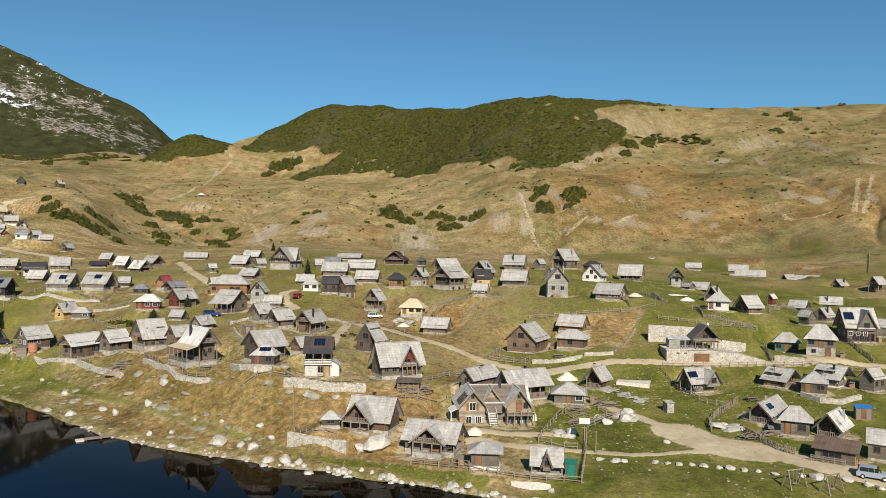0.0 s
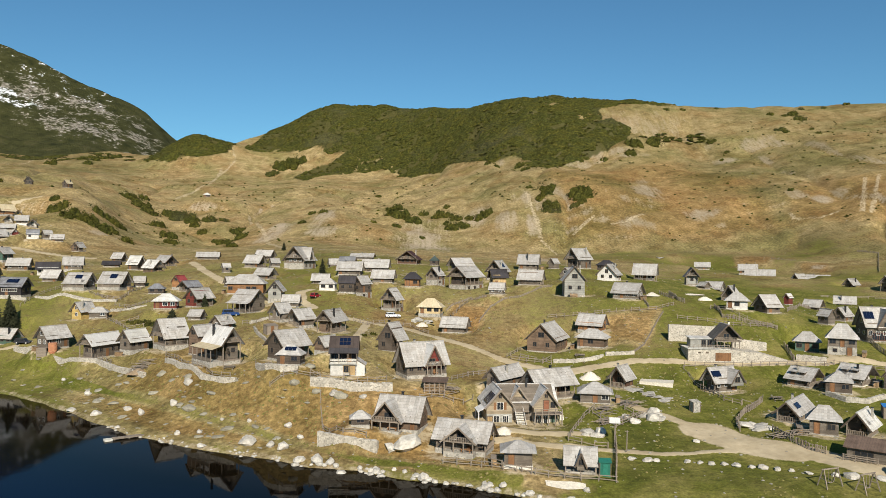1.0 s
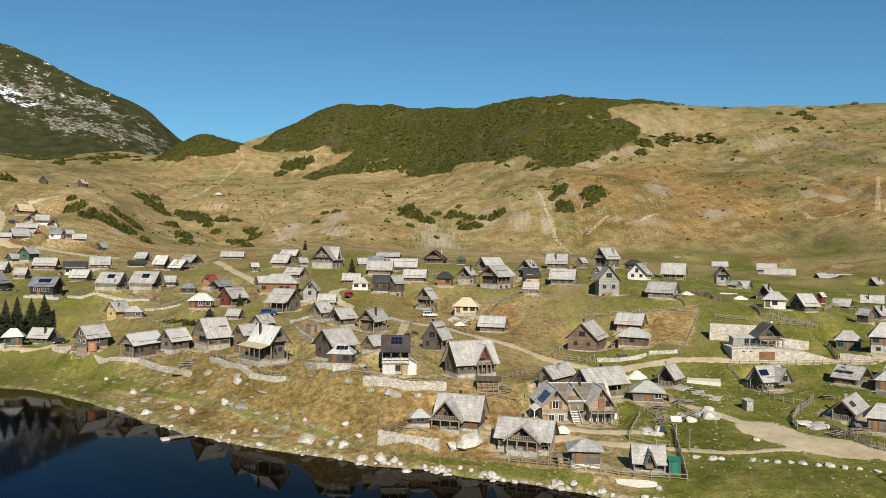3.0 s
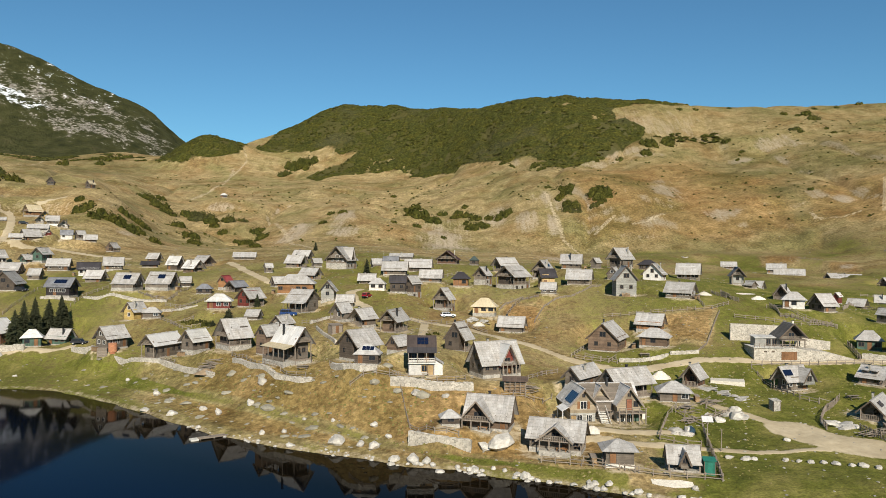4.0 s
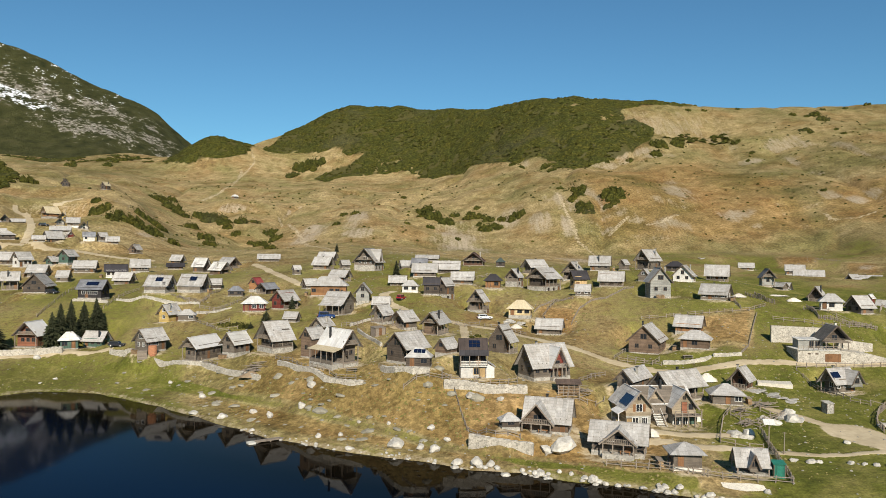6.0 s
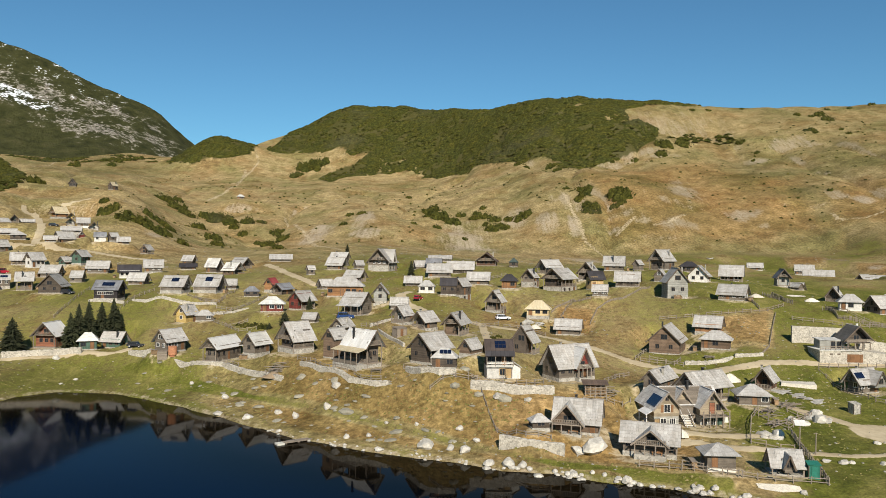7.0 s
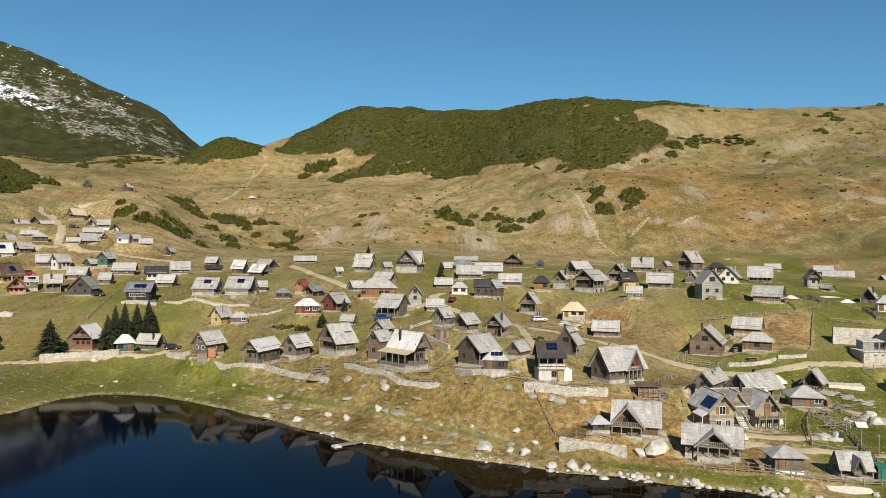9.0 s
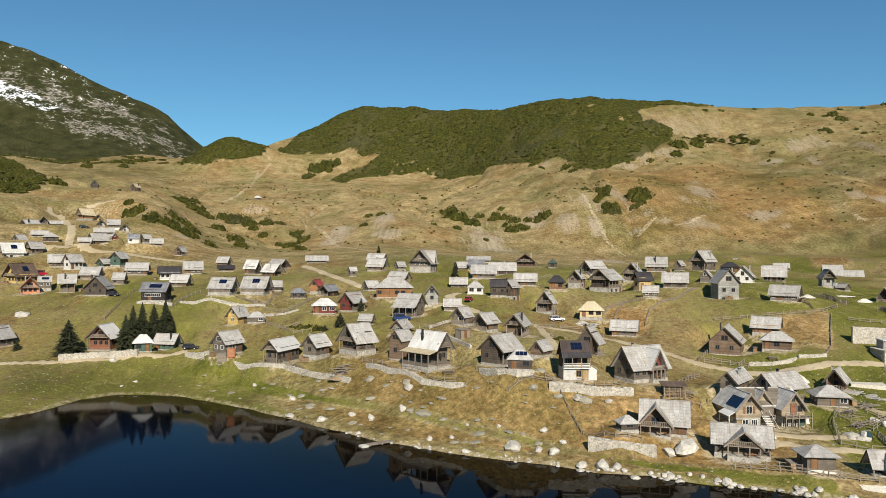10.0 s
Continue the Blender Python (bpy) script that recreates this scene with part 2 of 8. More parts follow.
plot(-44.3, 266.9, 28.3, 20, 4.5, 3.6, 3.4)
plot(-39.1, 263.8, 29.5, -3, 5.9, 4.2, 3.0, roof="slate")
plot(-36.9, 292.7, 31.0, -3, 9.6, 6.8, 2.5)
plot(-29.4, 268.7, 27.0, -5, 10.3, 7.0, 4.6, wall="dark")
plot(35.5, 269.3, 28.8, 44, 3.9, 3.1, 3.9)
plot(36.3, 244.4, 25.8, 60, 5.0, 4.0, 4.2)
plot(81.3, 243.6, 23.4, -66, 3.8, 3.0, 2.4)
plot(102.7, 229.7, 19.5, 36, 2.9, 2.3, 3.6, wall="red", roof="white")
plot(144.8, 274.5, 15.6, -28, 7.9, 5.7, 4.3)
plot(119.2, 199.5, 13.5, -31, 3.3, 3.6, 4.9)
plot(4.2, 139.6, 3.6, -95, 9.0, 6.6, 7.6, wall="larch", pitch=1.05, skip=True)
plot(8.7, 141.2, 3.2, 84, 8.4, 4.6, 7.7, wall="grey", pitch=1.2, skip=True)
plot(13.1, 139.0, 3.0, 84, 9.0, 6.4, 7.9, wall="larch", pitch=1.05, skip=True)

# ---- lie of the land: heights by bearing (degrees from the lake's middle, 8 apart) and distance ----
CENTRE = -26.0
NEAR_R = np.array([100, 125, 150, 175, 200, 230, 265, 310.0])
NEAR_B = np.arange(-44, 45, 8.0)
NEAR_Z = np.array([
    [-8.0, -8.0, -8.0, -3.7, 0.1, 0.2, 1.9, 11.5],  # -44 deg
    [-8.0, -8.0, -8.0, -4.5, 1.5, 4.1, 10.3, 15.0],  # -36 deg
    [-8.0, -8.0, -8.0, -5.5, -2.2, 6.3, 19.1, 24.3],  # -28 deg
    [-8.0, -8.0, -4.6, 0.8, 7.3, 14.7, 23.0, 25.9],  # -20 deg
    [-8.0, -6.0, 4.3, 11.5, 16.2, 19.4, 25.1, 30.8],  # -12 deg
    [-8.0, -0.9, 12.1, 16.0, 17.2, 22.0, 28.4, 33.5],  # -4 deg
    [-6.1, 3.3, 10.3, 13.3, 13.1, 21.6, 29.2, 29.4],  # 4 deg
    [-0.5, 1.9, 7.7, 7.6, 13.3, 23.1, 29.1, 30.3],  # 12 deg
    [1.6, 1.7, 4.9, 7.2, 14.1, 22.7, 25.8, 24.9],  # 20 deg
    [1.2, 1.9, 3.4, 4.9, 10.4, 21.3, 20.7, 15.8],  # 28 deg
    [-0.1, 1.6, 3.5, 6.3, 8.9, 13.9, 13.2, 14.0],  # 36 deg
    [-1.6, 0.5, 2.9, 5.1, 6.0, 6.8, 9.1, 14.8],  # 44 deg
])
# the hillside behind the village, bearings 4 degrees apart: four heights, then the crest
HILL_R = np.array([400, 500, 600, 720.0])
HILL_B = np.arange(-28, 33, 4.0)
HILL_Z = np.array([
    [40, 64, 80, 100], [38, 67, 78, 90], [32, 40, 58, 80], [34, 34, 55, 84],
    [35, 37, 56, 80], [36, 42, 63, 85], [34, 42, 67, 90], [32, 38, 68, 92],
    [30, 36, 74, 104], [28, 34, 83, 118], [25, 32, 86, 120], [23, 31, 80, 120],
    [22, 32, 78, 115], [22, 34, 78, 115], [22, 38, 76, 115], [24, 40, 76, 115.0],
])
CREST_R = np.array([1189, 1149, 1064, 1025, 1084, 1086, 1063, 1000, 922, 889, 879, 884, 905, 930, 951, 979], float)
CREST_Z = np.array([162, 172, 160, 171, 210, 253, 251, 235, 219, 223, 216, 215, 209, 210, 211, 210], float)
CREST_MID = np.array([.4, .4, .35, .35, .25, .22, .2, .23, .4, .5, .5, .5, .5, .5, .5, .5])
SHORE = np.array([(-420, 20), (-300, 70), (-200, 118), (-160, 146), (-143.8, 154.4), (-139.5, 160), (-137, 173.9), (-130.8, 180.4),
                  (-123.9, 180.7), (-114.9, 178.6), (-106.4, 173.8), (-93, 163.6), (-84, 156.2), (-77, 150.3), (-69.9, 143.8),
                  (-63.2, 137.7), (-53, 132.3), (-47.9, 129.6), (-40.9, 125.9), (-34.6, 124.3), (-26.6, 119.2), (-18.5, 117.7),
                  (-11.4, 114.2), (-4.3, 111.8), (10, 104.5), (25, 99), (45, 94), (90, 86), (240, 40), (420, -60.0)])


def smooth(a, b, x):
    t = np.clip((x - a) / (b - a), 0, 1)
    return t * t * (3 - 2 * t)


def value_noise(x, y, seed=0):
    """Smooth noise of period 1 in both directions, from -1 to 1."""
    xi, yi = np.floor(x), np.floor(y)
    fx, fy = x - xi, y - yi
    fx, fy = fx * fx * (3 - 2 * fx), fy * fy * (3 - 2 * fy)

    def h(i, j):
        v = np.sin(i * 127.1 + j * 311.7 + seed * 74.7) * 43758.5453
        return (v - np.floor(v)) * 2 - 1
    return (h(xi, yi) * (1 - fx) + h(xi + 1, yi) * fx) * (1 - fy) + (h(xi, yi + 1) * (1 - fx) + h(xi + 1, yi + 1) * fx) * fy


def fractal(x, y, size, octaves=4, seed=0):
    total, amp, out = 0.0, 1.0, 0.0
    for k in range(octaves):
        out = out + amp * value_noise(x / size * 2 ** k, y / size * 2 ** k, seed + 7 * k)
        total, amp = total + amp, amp * 0.5
    return out / total


def inside(x, y, poly):
    hit = np.zeros(np.shape(x), bool)
    n = len(poly)
    for i in range(n):
        (ax, ay), (bx, by) = poly[i], poly[(i + 1) % n]
        c = (ay > y) != (by > y)
        hit ^= c & (x < (bx - ax) * (y - ay) / (by - ay + 1e-9) + ax)
    return hit


def line_distance(x, y, points):
    """Distance from (x, y) to a polyline."""
    best = np.full(np.shape(x), 1e9)
    for (ax, ay), (bx, by) in zip(points[:-1], points[1:]):
        dx, dy = bx - ax, by - ay
        t = np.clip(((x - ax) * dx + (y - ay) * dy) / (dx * dx + dy * dy), 0, 1)
        best = np.minimum(best, np.hypot(x - ax - t * dx, y - ay - t * dy))
    return best


def table(b, r, bs, rs, zs):
    fb = np.clip((b - bs[0]) / (bs[1] - bs[0]), 0, len(bs) - 1.0001)
    i = fb.astype(int)
    f = fb - i
    r = np.clip(r, rs[0], rs[-1] - 0.001)
    j = np.clip(np.searchsorted(rs, r, side="right") - 1, 0, len(rs) - 2)
    g = (r - rs[j]) / (rs[j + 1] - rs[j])
    return (1 - f) * ((1 - g) * zs[i, j] + g * zs[i, j + 1]) + f * ((1 - g) * zs[i + 1, j] + g * zs[i + 1, j + 1])


def blur(a, n, axis):
    """Twice a running mean over n along one axis."""
    a = np.moveaxis(a, axis, 0)
    for _ in range(2):
        c = np.cumsum(np.concatenate([np.zeros_like(a[:1]), np.repeat(a[:1], n // 2, 0), a, np.repeat(a[-1:], n // 2, 0)]), 0)
        a = (c[n:] - c[:-n]) / n
    return np.moveaxis(a, 0, axis)


B_AXIS = np.arange(-50, 46.01, 0.15)
R_AXIS = 88 * 1.0052 ** np.arange(0, 525)


def raw_land(b, r):
    near = table(b, r, NEAR_B, NEAR_R, NEAR_Z)
    hill = table(b, r, HILL_B, HILL_R, HILL_Z)
    rc, zc, mid = (np.interp(b, HILL_B, a) for a in (CREST_R, CREST_Z, CREST_MID))
    z720 = np.interp(b, HILL_B, HILL_Z[:, 3])
    s = np.clip((r - 720) / (rc - 720), 0, 1)
    up = np.where(s < 0.5, 2 * s * mid, mid + (2 * s - 1) * (1 - mid))
    far = z720 + (zc - z720) * up - np.maximum(r - rc, 0) * 0.12
    mix = np.clip((r - 310) / 90, 0, 1)
    z = np.where(r > 720, far, np.where(r > 400, hill, near * (1 - mix) + hill * mix))
    return z


BB, GG = np.meshgrid(B_AXIS, R_AXIS, indexing="ij")
GX, GY = CENTRE + GG * np.sin(np.radians(BB)), GG * np.cos(np.radians(BB))
GZ = blur(blur(raw_land(BB, GG), 17, 0), 11, 1)
# spurs, gullies and hummocks on the hillside
rough = smooth(400, 560, GG) * (1 - 0.5 * smooth(750, 900, GG))
GZ = GZ + rough * (9 * fractal(GX, GY * 0.45, 85, 4, 3) + 2.2 * fractal(GX, GY, 22, 3, 9)) + 0.35 * fractal(GX, GY, 9, 3, 5)
gully = 1 - np.abs(fractal(GX + 18 * fractal(GX, GY, 70, 2, 14), GY * 0.3, 62, 2, 13)) * 2.6
GZ = GZ - rough * 5.5 * np.clip(gully, 0, 1) ** 3
# a scrub-covered knoll in the saddle
GZ = GZ + 27 * np.exp(-((GX + 331) / 42) ** 2 - ((GY - 950) / 40) ** 2)
shore_y = np.interp(GX, SHORE[:, 0], SHORE[:, 1])
SHORE_D = line_distance(GX, GY, SHORE) * np.where(GY > shore_y, 1, -1)
dd = SHORE_D + 0.8 * fractal(GX, GY, 5, 3, 21)
bank = np.where(dd < 0, np.maximum(0.3 * dd, -4), 0.5 * np.minimum(dd, 1.0) + 0.15 * np.maximum(dd - 1.0, 0))
wb = smooth(3, 20, dd)
GZ = bank * (1 - wb) + np.maximum(GZ, bank * 0.6) * wb


def land(x, y):
    """Height of the ground at (x, y)."""
    x, y = np.asarray(x, float), np.asarray(y, float)
    b = np.degrees(np.arctan2(x - CENTRE, y))
    fb = np.clip((b - B_AXIS[0]) / 0.15, 0, len(B_AXIS) - 1.001)
    fr = np.clip(np.log(np.maximum(np.hypot(x - CENTRE, y), 1) / 88) / np.log(1.0052), 0, len(R_AXIS) - 1.001)
    i, j = fb.astype(int), fr.astype(int)
    f, g = fb - i, fr - j
    return (1 - f) * ((1 - g) * GZ[i, j] + g * GZ[i, j + 1]) + f * ((1 - g) * GZ[i + 1, j] + g * GZ[i + 1, j + 1])


# level plots under the houses
lift, weight = np.zeros_like(GZ), np.zeros_like(GZ)
for p in PLOTS:
    reach = 0.5 * math.hypot(p["length"], p["width"])
    w = 1 - smooth(reach * 0.85, reach + (4.5 if p["y"] < 380 else 30), np.hypot(GX - p["x"], GY - p["y"]))
    lift, weight = lift + w * (p["z"] + 0.05 - GZ), weight + w
GZ = GZ + lift / np.maximum(weight, 1)
# the foot of the bank below the lakeside cottages
foot = blur(blur(inside(GX, GY, [(-30, 126.5), (-26, 126.6), (-21.5, 124.4), (-15, 122.4), (-8, 120.6), (-8, 112), (-30, 116)]).astype(float), 3, 0), 3, 1)
GZ = GZ + foot * (np.minimum(GZ, 0.45 + 0.16 * SHORE_D) - GZ)
# bare patches: x, y and two radii
SCARS = [(159, 601, 18, 40), (130, 522, 20, 12), (86, 524, 7, 6), (60, 578, 6, 19), (253, 683, 17, 11), (-95, 553, 11, 43), (-87, 505, 15, 20), (-124, 530, 16, 48), (-18, 520, 24, 60), (20, 565, 16, 32), (181, 536, 14, 14), (257, 544, 8, 17), (59, 533, 5, 23), (-191, 397, 5, 10), (176, 708, 22, 7), (40, 544, 12, 25), (264, 526, 9, 13), (192, 388, 5, 9), (49, 449, 16, 28)]
# brown fields
FIELDS = [[(-2.1, 219.8), (8.1, 214.7), (2.7, 196.3), (-5.7, 201.5)],
          [(39.4, 203.6), (55.4, 205.3), (45.2, 182.7), (37.9, 188.2)],
          [(194.3, 411.4), (202.9, 397.4), (185.4, 365.7), (185.1, 391.9)],
          [(-43.6, 149.4), (-17.2, 140.0), (-13.5, 126.2), (-38.1, 137.9)],
          [(172.3, 444.1), (189.8, 437.5), (178.0, 413.7), (165.6, 426.6)],
          [(-10.0, 144.1), (-0.1, 146.4), (-1.1, 139.8), (-8.4, 136.1)]]
# red-brown heath on the slopes
HEATH = [[(86.9, 650.8), (210.2, 696.1), (242.6, 581.2), (217.3, 501.5), (158.3, 496.8), (83.5, 504.8)],
         [(255.1, 569.4), (328.1, 548.0), (272.3, 454.2), (233.2, 494.5)]]
# olive turf on the slopes
OLIVE = [[(216.1, 715.9), (333.4, 709.2), (408.6, 683.2), (318.5, 531.9), (265.5, 563.6), (198.9, 475.5), (168.3, 492.7)],
         [(220.9, 484.0), (270.1, 450.4), (243.6, 406.0), (205.1, 449.1)],
         [(-600.3, 996.4), (-519.2, 1017.1), (-370.6, 919.5), (-365.4, 889.9), (-358.3, 595.0)],
         [(21.5, 116.8), (36.7, 113.9), (51.4, 108.1), (62.6, 103.5), (62.0, 102.7), (17.7, 104.5), (18.5, 109.2)],
         [(27.2, 131.5), (40.0, 130.5), (42.0, 123.2), (34.7, 122.4), (24.7, 123.5)],
         [(-167.4, 193.8), (-138.9, 196.4), (-101.5, 185.6), (-118.8, 182.7), (-138.6, 180.3), (-151.6, 167.5)]]
# scrub on the dome, and on the knoll in the saddle
FOREST = [(-262.0, 976.2), (-253.7, 956.3), (-226.3, 964.4), (-166.0, 957.2), (-127.1, 941.2), (-142.7, 926.4), (-166.5, 913.5), (-183.0, 885.8), (-165.2, 843.8), (-152.6, 882.5), (-99.7, 893.3), (-65.1, 886.6), (-38.5, 828.2), (-16.0, 814.4), (8.5, 791.1), (37.0, 753.6), (66.4, 728.7), (85.8, 681.9), (115.2, 702.6), (145.5, 719.9), (178.6, 743.1), (191.8, 774.3), (177.9, 791.9), (162.1, 810.6), (172.5, 825.1), (260.0, 840.7), (146.2, 893.1), (59.8, 933.1), (-20.8, 1029.8), (-157.0, 1098.8), (-253.7, 1080.6)]
KNOLL = [(-275.0, 950.0), (-280.6, 969.1), (-296.2, 984.5), (-318.7, 992.9), (-343.7, 992.8), (-366.2, 984.2), (-381.6, 968.8), (-387.0, 949.6), (-381.2, 930.5), (-365.4, 915.3), (-342.8, 907.0), (-317.8, 907.2), (-295.5, 916.0), (-280.2, 931.5)]


# ---- materials ----
def material(name, rough=0.85, metal=0.0, spec=0.3):
    m = bpy.data.materials.new(name)
    m.use_nodes = True
    b = m.node_tree.nodes["Principled BSDF"]
    b.inputs["Roughness"].default_value, b.inputs["Metallic"].default_value = rough, metal
    b.inputs["Specular IOR Level"].default_value = spec
    return m, m.node_tree, b


def node(nt, kind, **kw):
    n = nt.nodes.new(kind)
    for k, v in kw.items():
        n.inputs[k.replace("_", " ")].default_value = v
    return n


def coords(nt, out="Object"):
    return nt.nodes.new("ShaderNodeTexCoord").outputs[out]


def noise_tex(nt, vec, scale, detail=4, rough=0.55):
    n = node(nt, "ShaderNodeTexNoise", Scale=scale, Detail=detail, Roughness=rough)
    nt.links.new(vec, n.inputs["Vector"])
    return n.outputs["Fac"]


def ramp(nt, fac, stops):
    n = nt.nodes.new("ShaderNodeValToRGB")
    e = n.color_ramp.elements
    while len(e) < len(stops):
        e.new(0.5)
    for el, (p, c) in zip(e, stops):
        el.position, el.color = p, (*c, 1) if len(c) == 3 else c
    nt.links.new(fac, n.inputs[0])
    return n.outputs["Color"]


def mixc(nt, fac, a, b, mode="MIX"):
    n = nt.nodes.new("ShaderNodeMix")
    n.data_type, n.blend_type = "RGBA", mode
    for sock, v in ((n.inputs[0], fac), (n.inputs[6], a), (n.inputs[7], b)):
        if isinstance(v, (int, float)):
            sock.default_value = v
        elif isinstance(v, tuple):
            sock.default_value = (*v, 1)
        else:
            nt.links.new(v, sock)
    return n.outputs[2]


def maths(nt, op, a, b=0.0):
    n = nt.nodes.new("ShaderNodeMath")
    n.operation = op
    for sock, v in ((n.inputs[0], a), (n.inputs[1], b)):
        if isinstance(v, (int, float)):
            sock.default_value = v
        else:
            nt.links.new(v, sock)
    return n.outputs[0]


def bump(nt, b, height, strength, distance):
    n = node(nt, "ShaderNodeBump", Strength=strength, Distance=distance)
    nt.links.new(height, n.inputs["Height"])
    nt.links.new(n.outputs[0], b.inputs["Normal"])


def boards(name, base, axis, width, vary=0.35, rough=0.85, stain=(0.5, 0.48, 0.45), metal=0.0, joint=0.45, course=0.0):
    """Weathered boards or sheets, laid side by side along one axis of the house."""
    m, nt, b = material(name, rough, metal)
    sep = nt.nodes.new("ShaderNodeSeparateXYZ")
    oc = coords(nt)
    nt.links.new(oc, sep.inputs[0])
    a = maths(nt, "DIVIDE", sep.outputs[axis], width)
    cell, frac = maths(nt, "FLOOR", a), maths(nt, "FRACT", a)
    info = nt.nodes.new("ShaderNodeObjectInfo")
    wn = nt.nodes.new("ShaderNodeTexWhiteNoise")
    wn.noise_dimensions = "2D"
    comb = nt.nodes.new("ShaderNodeCombineXYZ")
    nt.links.new(cell, comb.inputs[0])
    nt.links.new(maths(nt, "MULTIPLY", info.outputs["Random"], 91.0), comb.inputs[1])
    nt.links.new(comb.outputs[0], wn.inputs["Vector"])
    # streaks along the boards, broad weather stains, whole-house shift
    mp = nt.nodes.new("ShaderNodeMapping")
    sc = [0.35, 0.35, 0.35]
    sc[axis] = 6.0
    mp.inputs["Scale"].default_value = sc
    nt.links.new(oc, mp.inputs["Vector"])
    grain = noise_tex(nt, mp.outputs[0], 3.0, 5, 0.65)
    broad = noise_tex(nt, oc, 0.45, 4, 0.6)
    lo = tuple(c * (1 - vary) for c in base)
    hi = tuple(min(1, c * (1 + vary)) for c in base)
    c1 = ramp(nt, wn.outputs["Value"], [(0, lo), (0.5, base), (1, hi)])
    c2 = mixc(nt, 0.45, c1, ramp(nt, grain, [(0.3, tuple(c * 0.55 for c in base)), (0.7, tuple(min(1, c * 1.25) for c in base))]))
    c3 = mixc(nt, ramp(nt, broad, [(0.42, (0, 0, 0)), (0.7, (0.75, 0.75, 0.75))]), c2, mixc(nt, 1.0, c2, stain, "MULTIPLY"))
    shade = maths(nt, "ADD", maths(nt, "MULTIPLY", info.outputs["Random"], 0.24), 0.88)
    c4 = mixc(nt, 1.0, c3, shade, "MULTIPLY")
    edge = maths(nt, "LESS_THAN", frac, 0.09)
    c5 = mixc(nt, maths(nt, "MULTIPLY", edge, joint), c4, tuple(c * 0.25 for c in base))
    if course:
        row = maths(nt, "ADD", maths(nt, "DIVIDE", sep.outputs[2], course), maths(nt, "MULTIPLY", wn.outputs["Value"], 0.35))
        seam = maths(nt, "LESS_THAN", maths(nt, "FRACT", row), 0.16)
        wr = nt.nodes.new("ShaderNodeTexWhiteNoise")
        wr.noise_dimensions = "2D"
        cr = nt.nodes.new("ShaderNodeCombineXYZ")
        nt.links.new(cell, cr.inputs[0])
        nt.links.new(maths(nt, "FLOOR", row), cr.inputs[1])
        nt.links.new(cr.outputs[0], wr.inputs["Vector"])
        c5 = mixc(nt, 1.0, c5, ramp(nt, wr.outputs["Value"], [(0.0, (0.89, 0.885, 0.88)), (1.0, (1.08, 1.08, 1.08))]), "MULTIPLY")
        c5 = mixc(nt, maths(nt, "MULTIPLY", seam, 0.3), c5, tuple(c * 0.3 for c in base))
    nt.links.new(c5, b.inputs["Base Color"])
    bump(nt, b, maths(nt, "SUBTRACT", maths(nt, "MULTIPLY", grain, 0.4), edge), 0.5, 0.03)
    return m


def plain(name, base, rough=0.8, metal=0.0, scale=2.0, vary=0.3, relief=0.0):
    m, nt, b = material(name, rough, metal)
    oc = coords(nt)
    n1, n2 = noise_tex(nt, oc, scale, 5, 0.6), noise_tex(nt, oc, scale * 9, 4, 0.6)
    c = ramp(nt, n1, [(0.3, tuple(v * (1 - vary) for v in base)), (0.7, tuple(min(1, v * (1 + vary)) for v in base))])
    c = mixc(nt, 0.35, c, ramp(nt, n2, [(0.35, tuple(v * (1 - vary) for v in base)), (0.65, tuple(min(1, v * (1 + vary)) for v in base))]))
    info = nt.nodes.new("ShaderNodeObjectInfo")
    c = mixc(nt, 1.0, c, maths(nt, "ADD", maths(nt, "MULTIPLY", info.outputs["Random"], 0.3), 0.85), "MULTIPLY")
    nt.links.new(c, b.inputs["Base Color"])
    if relief:
        bump(nt, b, n2, 0.6, relief)
    return m


def masonry(name, base, size=0.45):
    """Rubble stonework with pale mortar."""
    m, nt, b = material(name, 0.92)
    oc = coords(nt)
    v = nt.nodes.new("ShaderNodeTexVoronoi")
    v.inputs["Scale"].default_value = 1 / size
    nt.links.new(oc, v.inputs["Vector"])
    v2 = nt.nodes.new("ShaderNodeTexVoronoi")
    v2.feature = "DISTANCE_TO_EDGE"
    v2.inputs["Scale"].default_value = 1 / size
    nt.links.new(oc, v2.inputs["Vector"])
    sep = nt.nodes.new("ShaderNodeSeparateXYZ")
    nt.links.new(v.outputs["Color"], sep.inputs[0])
    c = ramp(nt, sep.outputs[0], [(0, tuple(x * 0.6 for x in base)), (0.5, base), (1, tuple(min(1, x * 1.35) for x in base))])
    c = mixc(nt, ramp(nt, v2.outputs["Distance"], [(0.02, (1, 1, 1)), (0.09, (0, 0, 0))]), c, tuple(min(1, x * 1.1) for x in base))
    c = mixc(nt, ramp(nt, noise_tex(nt, oc, 0.6, 5), [(0.45, (0, 0, 0)), (0.75, (0.6, 0.6, 0.6))]), c, tuple(x * 0.5 for x in base))
    nt.links.new(c, b.inputs["Base Color"])
    bump(nt, b, v2.outputs["Distance"], 0.8, 0.08)
    return m


